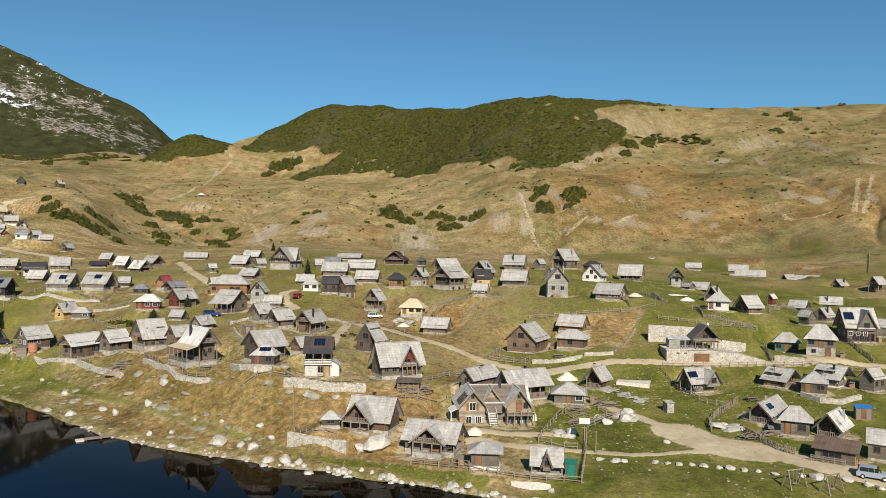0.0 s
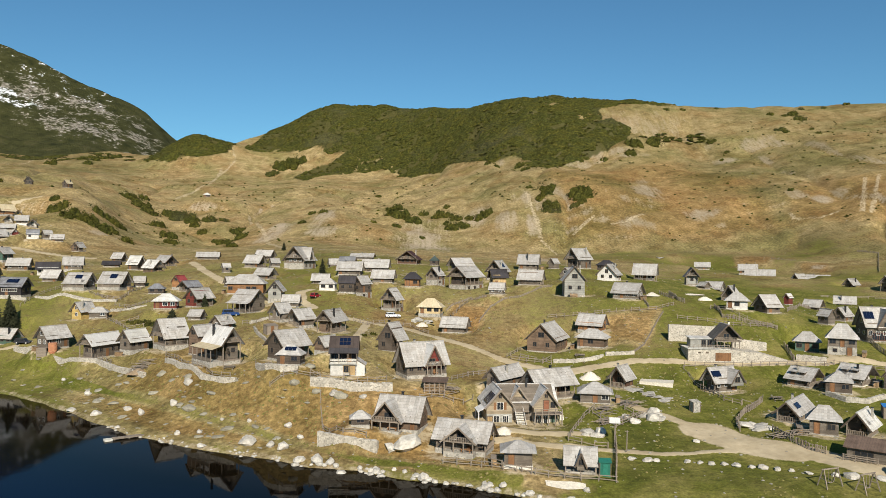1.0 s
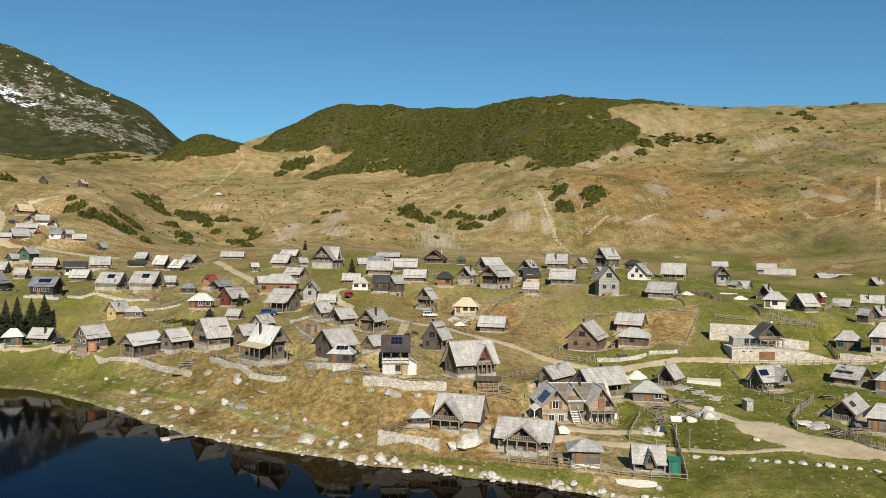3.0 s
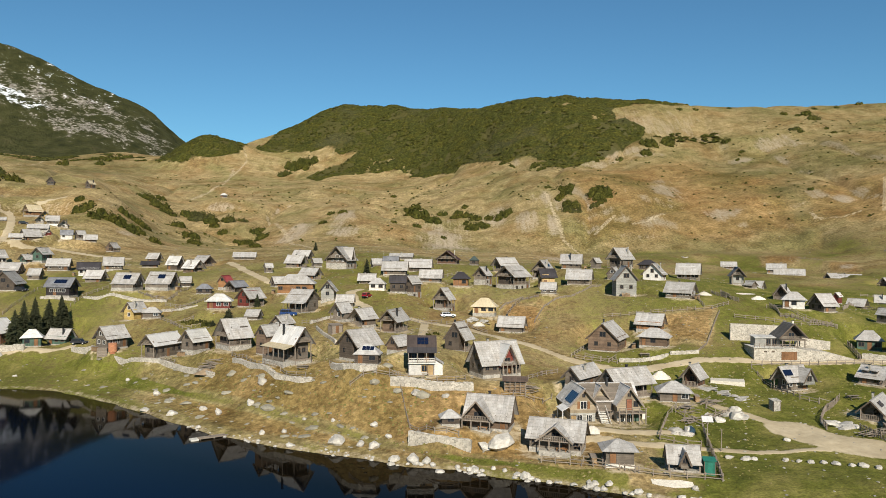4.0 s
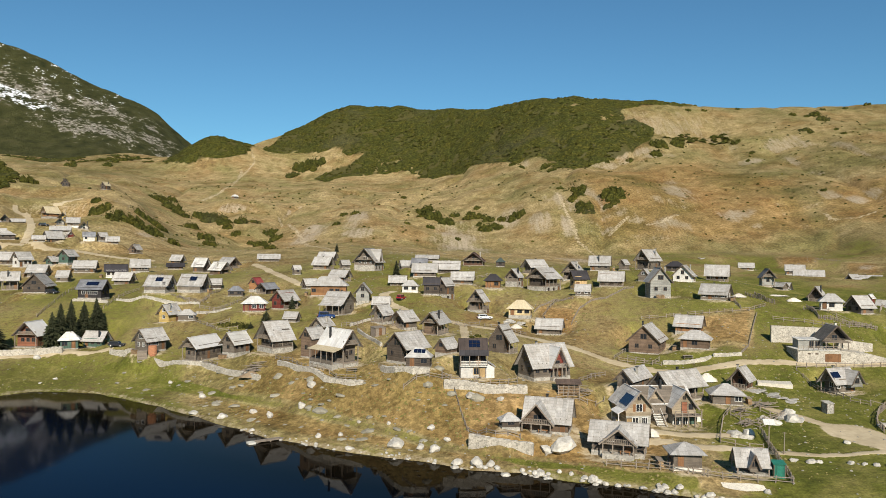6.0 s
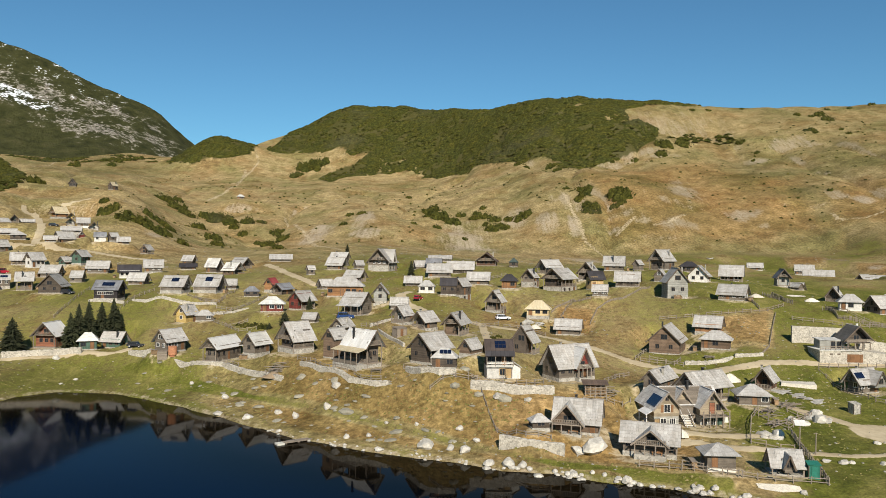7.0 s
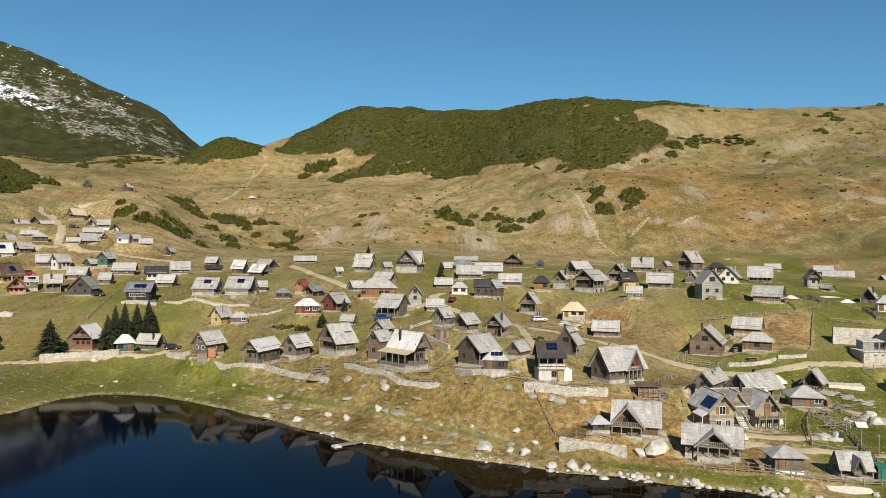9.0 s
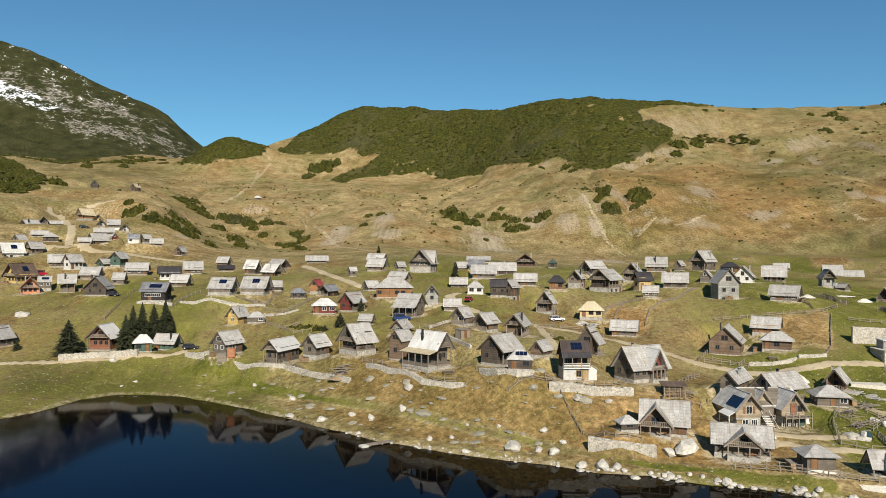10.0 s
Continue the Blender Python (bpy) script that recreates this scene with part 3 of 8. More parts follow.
WALL = {
    "grey": boards("weathered_wall", (0.16, 0.132, 0.103), 2, 0.24),
    "dark": boards("dark_wall", (0.09, 0.070, 0.053), 2, 0.24),
    "brown": boards("brown_wall", (0.165, 0.112, 0.075), 2, 0.22),
    "darkbrown": boards("dark_brown_wall", (0.10, 0.055, 0.035), 2, 0.22),
    "black": boards("black_wall", (0.035, 0.03, 0.03), 2, 0.25),
    "red": boards("red_wall", (0.15, 0.035, 0.026), 2, 0.2),
    "redbrown": boards("red_brown_wall", (0.22, 0.09, 0.05), 2, 0.2),
    "orange": boards("orange_wall", (0.28, 0.14, 0.06), 2, 0.2),
    "yellow": boards("yellow_wall", (0.48, 0.34, 0.12), 2, 0.2),
    "yellowwood": boards("new_plank_wall", (0.42, 0.25, 0.08), 1, 0.2),
    "tan": boards("tan_wall", (0.48, 0.33, 0.16), 0, 0.3),
    "cream": boards("new_log_wall", (0.62, 0.48, 0.27), 2, 0.22),
    "green": boards("green_wall", (0.07, 0.12, 0.09), 0, 0.3),
    "pale": boards("pale_grey_wall", (0.31, 0.30, 0.265), 2, 0.25),
    "larch": boards("larch_wall", (0.33, 0.265, 0.18), 2, 0.22),
    "white": plain("white_plaster", (0.50, 0.475, 0.43), 0.9),
    "stone": masonry("stone_wall_face", (0.45, 0.42, 0.37)),
    "brick": plain("red_block", (0.42, 0.17, 0.09), 0.9, vary=0.35),
}
ROOF = {
    "grey": boards("weathered_shingle_roof", (0.40, 0.378, 0.35), 0, 0.45, 0.16, stain=(0.7, 0.66, 0.6), joint=0.12, course=0.45),
    "white": boards("bright_sheet_roof", (0.57, 0.55, 0.51), 0, 0.9, 0.12, 0.6, stain=(0.8, 0.77, 0.7), joint=0.2, course=0.9),
    "bleached": boards("bleached_sheet_roof", (0.62, 0.60, 0.57), 0, 0.9, 0.08, 0.6, stain=(0.85, 0.82, 0.76), joint=0.2),
    "silver": boards("silvered_board_roof", (0.50, 0.48, 0.455), 1, 0.9, 0.14, stain=(0.75, 0.72, 0.68), joint=0.3, course=0.8),
    "cream": boards("new_wood_roof", (0.50, 0.42, 0.28), 0, 0.4, 0.1, stain=(0.85, 0.8, 0.7)),
    "slate": boards("blue_grey_roof", (0.20, 0.20, 0.21), 0, 0.5, 0.2),
    "dark": boards("dark_roof", (0.09, 0.075, 0.07), 0, 0.5, 0.25),
    "black": boards("black_sheet_roof", (0.045, 0.04, 0.042), 0, 0.9, 0.15, 0.55),
    "shingle": boards("shaded_dark_shingle_roof", (0.15, 0.135, 0.12), 1, 0.4, 0.3, course=0.5),
    "darkbrown": boards("dark_brown_sheet_roof", (0.075, 0.055, 0.047), 0, 0.9, 0.15, 0.6),
    "brown": boards("brown_roof", (0.14, 0.095, 0.07), 0, 0.4, 0.2),
    "red": boards("red_roof", (0.28, 0.05, 0.05), 0, 0.5, 0.15),
    "maroon": boards("maroon_roof", (0.07, 0.03, 0.03), 0, 0.5, 0.2),
    "brick": plain("red_block_top", (0.42, 0.17, 0.09), 0.9),
    "green": boards("green_roof", (0.06, 0.08, 0.07), 0, 0.5, 0.2),
}
STONE = masonry("rubble_stone", (0.40, 0.36, 0.295), 0.3)
PLINTH = masonry("plinth_stone", (0.33, 0.305, 0.26), 0.35)
CONCRETE = plain("concrete", (0.58, 0.55, 0.48), 0.9)
POST = plain("weathered_timber", (0.22, 0.18, 0.14), 0.9, scale=6)
TRIM = plain("dark_trim", (0.10, 0.075, 0.055), 0.85)
METAL = plain("dark_iron", (0.05, 0.05, 0.05), 0.5, 0.6)
WHITEP = plain("white_paint", (0.55, 0.53, 0.49), 0.6, vary=0.1)


def scrub_material():
    m, nt, b = material("scrub_canopy", 0.97, 0.0, 0.1)
    oc = coords(nt)
    big, mid, fine, tiny = (noise_tex(nt, oc, s, 5, 0.62) for s in (0.016, 0.09, 0.4, 1.3))
    c = ramp(nt, fine, [(0.3, (0.016, 0.020, 0.005)), (0.5, (0.044, 0.047, 0.009)), (0.7, (0.090, 0.086, 0.020))])
    c = mixc(nt, ramp(nt, mid, [(0.42, (0, 0, 0)), (0.66, (0.8, 0.8, 0.8))]), c, mixc(nt, 1.0, c, (1.35, 1.15, 0.9), "MULTIPLY"))
    c = mixc(nt, ramp(nt, big, [(0.55, (0, 0, 0)), (0.72, (0.4, 0.4, 0.4))]), c, (0.085, 0.075, 0.045))
    c = mixc(nt, 1.0, c, ramp(nt, tiny, [(0.35, (0.55, 0.55, 0.55)), (0.65, (1.4, 1.4, 1.4))]), "MULTIPLY")
    nt.links.new(c, b.inputs["Base Color"])
    bump(nt, b, maths(nt, "ADD", fine, maths(nt, "MULTIPLY", tiny, 0.4)), 1.0, 1.6)
    return m


SCRUB = scrub_material()
SPRUCE = plain("spruce", (0.026, 0.029, 0.011), 0.95, scale=1.5, vary=0.4)
BARK = plain("bark", (0.10, 0.07, 0.05), 0.95)
TURFSTONE = plain("turf_stone", (0.25, 0.23, 0.185), 0.95, scale=0.8, vary=0.45)
BOULDER = plain("pale_rock", (0.39, 0.36, 0.31), 0.92, scale=0.8, vary=0.5, relief=0.1)
SLAB = plain("lichened_slab", (0.225, 0.205, 0.155), 0.95, scale=1.2, vary=0.45, relief=0.1)
DOORW = boards("door_wood", (0.22, 0.11, 0.05), 0, 0.15, 0.2)
GLASS, gnt, gb = material("window_glass", 0.08, 0.0, 0.6)
gb.inputs["Base Color"].default_value = (0.02, 0.022, 0.025, 1)
SOLAR, snt, sb = material("solar_cell", 0.12, 0.0, 0.5)
sb.inputs["Base Color"].default_value = (0.006, 0.011, 0.03, 1)


def ground_material():
    m, nt, b = material("meadow", 0.97, 0.0, 0.1)
    oc = coords(nt)
    at = nt.nodes.new("ShaderNodeAttribute")
    at.attribute_name = "cover"
    sep = nt.nodes.new("ShaderNodeSeparateColor")
    nt.links.new(at.outputs["Color"], sep.inputs[0])
    path, green, rock = sep.outputs[0], sep.outputs[1], sep.outputs[2]
    big, mid, fine, tiny = (noise_tex(nt, oc, s, d, 0.6) for s, d in ((0.02, 5), (0.12, 5), (0.8, 6), (2.6, 5)))
    big2 = noise_tex(nt, oc, 0.031, 6, 0.65)
    dry = ramp(nt, mid, [(0.3, (0.20, 0.145, 0.064)), (0.5, (0.30, 0.225, 0.110)), (0.72, (0.41, 0.315, 0.168))])
    dry = mixc(nt, ramp(nt, big, [(0.45, (0, 0, 0)), (0.62, (0.8, 0.8, 0.8))]), dry, mixc(nt, 1.0, dry, (0.60, 0.70, 0.55), "MULTIPLY"))
    dry = mixc(nt, ramp(nt, big2, [(0.48, (0, 0, 0)), (0.62, (0.8, 0.8, 0.8))]), dry, mixc(nt, 1.0, dry, (0.80, 0.68, 0.60), "MULTIPLY"))
    dry = mixc(nt, 1.0, dry, ramp(nt, fine, [(0.36, (0.78, 0.77, 0.75)), (0.64, (1.16, 1.16, 1.15))]), "MULTIPLY")
    lush = ramp(nt, mid, [(0.3, (0.072, 0.084, 0.012)), (0.5, (0.128, 0.128, 0.025)), (0.72, (0.225, 0.192, 0.062))])
    gm = maths(nt, "ADD", green, maths(nt, "MULTIPLY", maths(nt, "SUBTRACT", fine, 0.5), 0.6))
    gm = maths(nt, "ADD", gm, maths(nt, "MULTIPLY", maths(nt, "SUBTRACT", mid, 0.5), 1.1))
    dry = mixc(nt, ramp(nt, maths(nt, "SUBTRACT", maths(nt, "ADD", -0.35, mid), green), [(0.35, (0, 0, 0)), (1.0, (0.85, 0.85, 0.85))]), dry, mixc(nt, 1.0, dry, (0.95, 0.80, 0.68), "MULTIPLY"))
    c = mixc(nt, ramp(nt, gm, [(0.33, (0, 0, 0)), (0.68, (1, 1, 1))]), dry, lush)
    c = mixc(nt, 1.0, c, ramp(nt, tiny, [(0.34, (0.74, 0.74, 0.72)), (0.66, (1.22, 1.22, 1.2))]), "MULTIPLY")
    c = mixc(nt, 1.0, c, ramp(nt, fine, [(0.34, (0.76, 0.75, 0.72)), (0.66, (1.16, 1.16, 1.15))]), "MULTIPLY")
    # bare rock and scree
    mp = nt.nodes.new("ShaderNodeMapping")
    mp.inputs["Scale"].default_value = (0.42, 0.035, 0.035)
    mp.inputs["Rotation"].default_value = (0, 0, 0.25)
    nt.links.new(oc, mp.inputs["Vector"])
    streak = noise_tex(nt, mp.outputs[0], 1.0, 5, 0.7)
    c = mixc(nt, 1.0, c, ramp(nt, streak, [(0.36, (0.9, 0.9, 0.89)), (0.64, (1.06, 1.06, 1.06))]), "MULTIPLY")
    rk = maths(nt, "ADD", rock, maths(nt, "MULTIPLY", maths(nt, "SUBTRACT", streak, 0.5), 0.9))
    rk = maths(nt, "ADD", rk, maths(nt, "MULTIPLY", maths(nt, "SUBTRACT", fine, 0.5), 1.0))
    rk = ramp(nt, rk, [(0.36, (0, 0, 0)), (0.74, (1, 1, 1))])
    stone = ramp(nt, tiny, [(0.3, (0.26, 0.20, 0.13)), (0.7, (0.45, 0.375, 0.275))])
    c = mixc(nt, rk, c, stone)
    # ground under the scrub
    c = mixc(nt, at.outputs["Alpha"], c, ramp(nt, fine, [(0.3, (0.035, 0.035, 0.009)), (0.7, (0.06, 0.058, 0.014))]))
    # trodden dirt
    pm = maths(nt, "ADD", path, maths(nt, "MULTIPLY", maths(nt, "SUBTRACT", fine, 0.5), 0.8))
    dirt = ramp(nt, mid, [(0.3, (0.36, 0.285, 0.175)), (0.7, (0.48, 0.395, 0.265))])
    dirt = mixc(nt, 1.0, dirt, ramp(nt, fine, [(0.3, (0.85, 0.84, 0.82)), (0.7, (1.08, 1.08, 1.08))]), "MULTIPLY")
    c = mixc(nt, ramp(nt, pm, [(0.38, (0, 0, 0)), (0.6, (1, 1, 1))]), c, dirt)
    nt.links.new(c, b.inputs["Base Color"])
    h = maths(nt, "ADD", maths(nt, "MULTIPLY", fine, 1.0), maths(nt, "MULTIPLY", tiny, 0.35))
    h = maths(nt, "MULTIPLY", h, maths(nt, "SUBTRACT", 1.0, maths(nt, "MULTIPLY", path, 0.85)))
    bump(nt, b, h, 1.0, 0.3)
    return m


def mountain_material():
    m, nt, b = material("mountain_side", 0.95, 0.0, 0.1)
    oc = coords(nt)
    at = nt.nodes.new("ShaderNodeAttribute")
    at.attribute_name = "cover"
    sep = nt.nodes.new("ShaderNodeSeparateColor")
    nt.links.new(at.outputs["Color"], sep.inputs[0])
    n1, n2, n3 = (noise_tex(nt, oc, s, 6, 0.65) for s in (0.012, 0.05, 0.22))
    scrub = ramp(nt, n2, [(0.3, (0.022, 0.025, 0.008)), (0.55, (0.052, 0.052, 0.018)), (0.74, (0.075, 0.066, 0.03))])
    rock = ramp(nt, n3, [(0.38, (0.045, 0.038, 0.028)), (0.5, (0.22, 0.195, 0.16)), (0.66, (0.42, 0.38, 0.32))])
    rm = maths(nt, "ADD", sep.outputs[0], maths(nt, "MULTIPLY", maths(nt, "SUBTRACT", n2, 0.5), 1.6))
    rm = maths(nt, "ADD", rm, maths(nt, "MULTIPLY", maths(nt, "SUBTRACT", n3, 0.5), 1.0))
    rm = maths(nt, "ADD", rm, maths(nt, "MULTIPLY", maths(nt, "SUBTRACT", n1, 0.5), 1.4))
    c = mixc(nt, ramp(nt, rm, [(0.42, (0, 0, 0)), (0.55, (1, 1, 1))]), scrub, rock)
    sm = maths(nt, "ADD", sep.outputs[1], maths(nt, "MULTIPLY", maths(nt, "SUBTRACT", n2, 0.5), 1.0))
    sm = maths(nt, "ADD", sm, maths(nt, "MULTIPLY", maths(nt, "SUBTRACT", n3, 0.5), 0.9))
    c = mixc(nt, ramp(nt, sm, [(0.52, (0, 0, 0)), (0.58, (1, 1, 1))]), c, (0.8, 0.82, 0.85))
    nt.links.new(c, b.inputs["Base Color"])
    bump(nt, b, n3, 1.0, 6.0)
    return m


def water_material():
    m, nt, b = material("lake_water", 0.03, 0.0, 0.5)
    # brown over the shallows; further out, blue of deep water and of reflected sky in the colour
    at = nt.nodes.new("ShaderNodeAttribute")
    at.attribute_name = "cover"
    nt.links.new(ramp(nt, at.outputs["Fac"], [(0.0, (0.006, 0.0042, 0.002)), (0.3, (0.0016, 0.0018, 0.002)), (1.0, (0.0003, 0.0038, 0.016))]), b.inputs["Base Color"])
    b.inputs["IOR"].default_value = 1.09
    oc = coords(nt)
    bump(nt, b, noise_tex(nt, oc, 0.5, 3), 0.06, 0.05)
    # ruffled by wind towards the western bay
    sep = nt.nodes.new("ShaderNodeSeparateXYZ")
    nt.links.new(oc, sep.inputs[0])
    west = ramp(nt, maths(nt, "DIVIDE", maths(nt, "ADD", sep.outputs[0], 160.0), 100.0), [(0.0, (0.08, 0.08, 0.08)), (1.0, (0.03, 0.03, 0.03))])
    nt.links.new(west, b.inputs["Roughness"])
    return m



# ---- ground, lake, mountain ----
def mesh_object(name, verts, faces, mat, kind="", label="", category="", smooth_faces=True):
    me = bpy.data.meshes.new(name)
    me.from_pydata([tuple(v) for v in verts], [], faces)
    me.materials.append(mat)
    if smooth_faces:
        me.polygons.foreach_set("use_smooth", [True] * len(me.polygons))
    ob = new(name, me)
    return tagged(ob, label, category, "", kind)


def sheet(name, x, y, z, mat, wrap=False):
    """A grid mesh from arrays of equal shape."""
    n, k = x.shape
    me = bpy.data.meshes.new(name)
    i, j = np.meshgrid(np.arange(n if wrap else n - 1), np.arange(k - 1), indexing="ij")
    a, b_ = i * k + j, ((i + 1) % n) * k + j
    quads = np.stack([a, a + 1, b_ + 1, b_], -1).reshape(-1, 4)
    me.vertices.add(n * k)
    me.vertices.foreach_set("co", np.stack([x, y, z], -1).astype(np.float32).ravel())
    me.loops.add(quads.size)
    me.loops.foreach_set("vertex_index", quads.astype(np.int32).ravel())
    me.polygons.add(len(quads))
    me.polygons.foreach_set("loop_start", np.arange(0, quads.size, 4, dtype=np.int32))
    me.polygons.foreach_set("use_smooth", np.ones(len(quads), bool))
    me.update(calc_edges=True)
    me.validate()
    me.materials.append(mat)
    return new(name, me)


def cover(me, red, grn, blu, alpha=None):
    at = me.attributes.new("cover", "FLOAT_COLOR", "POINT")
    at.data.foreach_set("color", np.stack([red, grn, blu, np.ones_like(red) if alpha is None else alpha], -1).astype(np.float32).ravel())


ROADS = [
    (2.8, [(65.9, 109.0), (60.6, 112.8), (56.6, 119.0), (51.8, 122.7)]),
    (4.2, [(51.2, 121.5), (46.2, 125.5), (42.6, 132.3)]),
    (1.5, [(43.3, 131.4), (38.3, 138.9), (33.1, 144.4), (28.6, 149.7)]),
    (0.8, [(43.1, 122.0), (31.5, 120.7), (24.0, 122.1), (10.6, 125.0), (5.0, 128.9)]),
    (1.3, [(101.6, 168.6), (76.3, 171.8), (52.0, 173.4), (46.4, 174.0), (40.4, 173.9), (31.1, 171.3), (24.9, 168.6), (18.9, 170.2), (16.7, 172.1), (9.6, 176.5), (3.7, 182.0), (-3.2, 187.3)]),
    (1.3, [(-4.7, 187.3), (-12.8, 198.1), (-25.3, 199.3), (-31.3, 201.3)]),
    (1.0, [(-25.2, 198.5), (-25.2, 178.6), (-25.1, 167.8)]),
    (1.4, [(-46.7, 232.0), (-49.4, 229.4), (-46.7, 218.2), (-41.9, 209.8)]),
    (1.6, [(-277.1, 425.3), (-274.6, 420.6), (-270.5, 426.5), (-235.6, 367.6), (-219.2, 332.0)]),
    (1.6, [(-228.7, 327.1), (-217.0, 327.7), (-207.4, 321.3), (-194.7, 325.5), (-169.9, 317.9), (-157.4, 321.2)]),
    (1.4, [(-107.6, 301.3), (-91.9, 270.1), (-79.8, 250.8)]),
    (0.9, [(-166.3, 192.0), (-152.9, 194.3), (-142.2, 198.6), (-131.6, 200.1), (-122.3, 202.7)]),
    (0.5, [(-271.0, 882.5), (-251.5, 753.6), (-254.7, 685.1)]),
    (0.6, [(-277.8, 951.0), (-264.4, 917.8), (-264.9, 803.0)]),
    (1.3, [(-254.6, 458.0), (-264.0, 444.6)]),
    (0.8, [(-483.6, 803.0), (-531.1, 954.5), (-457.7, 1019.0)]),
    (0.6, [(71.0, 484.9), (62.5, 507.1), (63.4, 532.4), (60.9, 589.4)]),
    (0.3, [(266.6, 477.7), (306.7, 545.0)]),
    (0.4, [(270.8, 475.5), (318.9, 548.0)]),
    (0.4, [(236.5, 514.3), (234.7, 502.0), (246.2, 490.4), (258.2, 491.7)]),
    (0.3, [(85.8, 514.3), (94.9, 526.0), (104.0, 535.9)]),
    (0.3, [(114.5, 523.5), (126.3, 522.5), (141.5, 537.9)]),
    (0.5, [(-168.4, 619.4), (-134.4, 532.4), (-87.5, 377.9)]),
    (0.9, [(20.8, 129.2), (11.9, 129.3), (6.0, 130.5)])
]
path_mask = np.zeros_like(GZ)
for half, pts in ROADS:
    d = line_distance(GX, GY, pts) + 0.5 * fractal(GX, GY, 4, 2, 31)
    faint = half < 1.0 and pts[0][1] > 360
    half = max(half, 1.9) if faint else half
    path_mask = np.maximum(path_mask, (0.5 if faint else 1.0) * (1 - smooth(half * 0.7, half * 1.5, d)))
# trodden yards round the houses
for p in PLOTS:
    reach = 0.5 * math.hypot(p["length"], p["width"])
    d = np.hypot(GX - p["x"], GY - p["y"] + 1.0) / reach
    path_mask = np.maximum(path_mask, 0.55 * (1 - smooth(0.75, 1.5, d + 0.35 * fractal(GX, GY, 6, 3, 33))))
# greener in the village and by the lake, dry on the hillside
green_mask = 0.48 - 0.55 * smooth(285, 390, GG + 60 * fractal(GX, GY, 90, 3, 41)) + 0.35 * fractal(GX, GY, 45, 4, 43)
east = smooth(20, 110, GX) * (1 - smooth(460, 580, GG + 40 * fractal(GX, GY, 70, 3, 44)))
green_mask += (0.55 + 0.45 * fractal(GX, GY, 28, 4, 46)) * east
green_mask -= 1.4 * smooth(1, 5, SHORE_D) * (1 - smooth(22, 36, SHORE_D)) * smooth(-100, -70, GX) * (1 - smooth(0, 20, GX))
green_mask += 0.2 * (1 - smooth(10, 24, SHORE_D)) * (1 - smooth(-110, -80, GX))
green_mask += 0.5 * smooth(8, 26, GX + 8 * fractal(GX, GY, 20, 2, 47)) * (1 - smooth(165, 215, GG))
# a mossy trail along the bank
TRAIL = [(-118, 193), (-99.8, 180.5), (-85.7, 170.5), (-70.8, 158.5), (-65.2, 154), (-55.4, 146), (-46.6, 139.3), (-38.6, 134), (-31, 128.8), (-24, 124.2), (-17.8, 121.6), (-8, 117.5), (6, 110.5)]
green_mask += 1.5 * (1 - smooth(0.5, 2.2, line_distance(GX, GY, TRAIL) + 0.6 * fractal(GX, GY, 5, 2, 48)))
for area in HEATH:
    green_mask = green_mask - 1.05 * blur(blur(inside(GX + 8 * fractal(GX, GY, 20, 3, 91), GY, area).astype(float), 9, 0), 9, 1)
for area in FIELDS:
    green_mask = green_mask - 1.5 * blur(blur(inside(GX, GY, area).astype(float), 3, 0), 3, 1)
rock_mask = 0.5 * (1 - smooth(0.3, 1.6, np.abs(SHORE_D - 0.3)))
slope_r = np.abs(np.gradient(GZ, axis=1) / np.gradient(GG, axis=1))
rock_mask = np.maximum(rock_mask, rough * smooth(0.42, 0.75, slope_r + 0.12 * fractal(GX, GY, 30, 3, 51)) * 0.6)
for sx, sy, rx, ry in SCARS:
    d = np.hypot((GX - sx) / rx, (GY - sy) / ry) + 0.45 * fractal(GX, GY, 14, 4, 61)
    rock_mask = np.maximum(rock_mask, 0.62 * (1 - smooth(0.2, 1.5, d)))
scrub_mask = np.zeros_like(GZ)
for area in (FOREST, KNOLL):
    wob = 6 * fractal(GX, GY, 25, 3, 5)
    scrub_mask = np.maximum(scrub_mask, inside(GX + wob, GY + wob, area))
scrub_mask = scrub_mask * smooth(0.75, 0.3, fractal(GX, GY, 38, 3, 10)) * 0.9
turf_mask = np.zeros_like(GZ)
for area in OLIVE:
    turf_mask = np.maximum(turf_mask, blur(blur(inside(GX + 8 * fractal(GX, GY, 30, 3, 92), GY, area).astype(float), 9, 0), 9, 1))
turf_mask = np.maximum(turf_mask, 0.75 * smooth(-60, 160, GX + 40 * fractal(GX, GY, 80, 3, 94)) * smooth(400, 520, GG))
scrub_mask = np.maximum(scrub_mask, turf_mask * np.clip(0.3 + 0.35 * fractal(GX, GY, 22, 4, 93), 0.05, 0.55))
# the rest of the valley, behind and beside the camera
back_b = np.arange(52, 304, 6.0)
turn = smooth(0, 1, np.minimum(back_b - 46, 310 - back_b) / 50.0)
edge_mix = np.clip((back_b - 46) / (310 - 46), 0, 1)
back_z = -4 + 64 * smooth(330, 1100, R_AXIS)
BZ = ((1 - edge_mix)[:, None] * GZ[-1][None] + edge_mix[:, None] * GZ[0][None]) * (1 - turn)[:, None] + turn[:, None] * back_z[None]
BX = CENTRE + R_AXIS[None] * np.sin(np.radians(back_b))[:, None]
BY = R_AXIS[None] * np.cos(np.radians(back_b))[:, None]
inner = np.array([1.0, 30.0, 60.0])
every_b = np.concatenate([B_AXIS, back_b])
IX = CENTRE + inner[None] * np.sin(np.radians(every_b))[:, None]
IY = inner[None] * np.cos(np.radians(every_b))[:, None]
X = np.hstack([IX, np.vstack([GX, BX])])
Y = np.hstack([IY, np.vstack([GY, BY])])
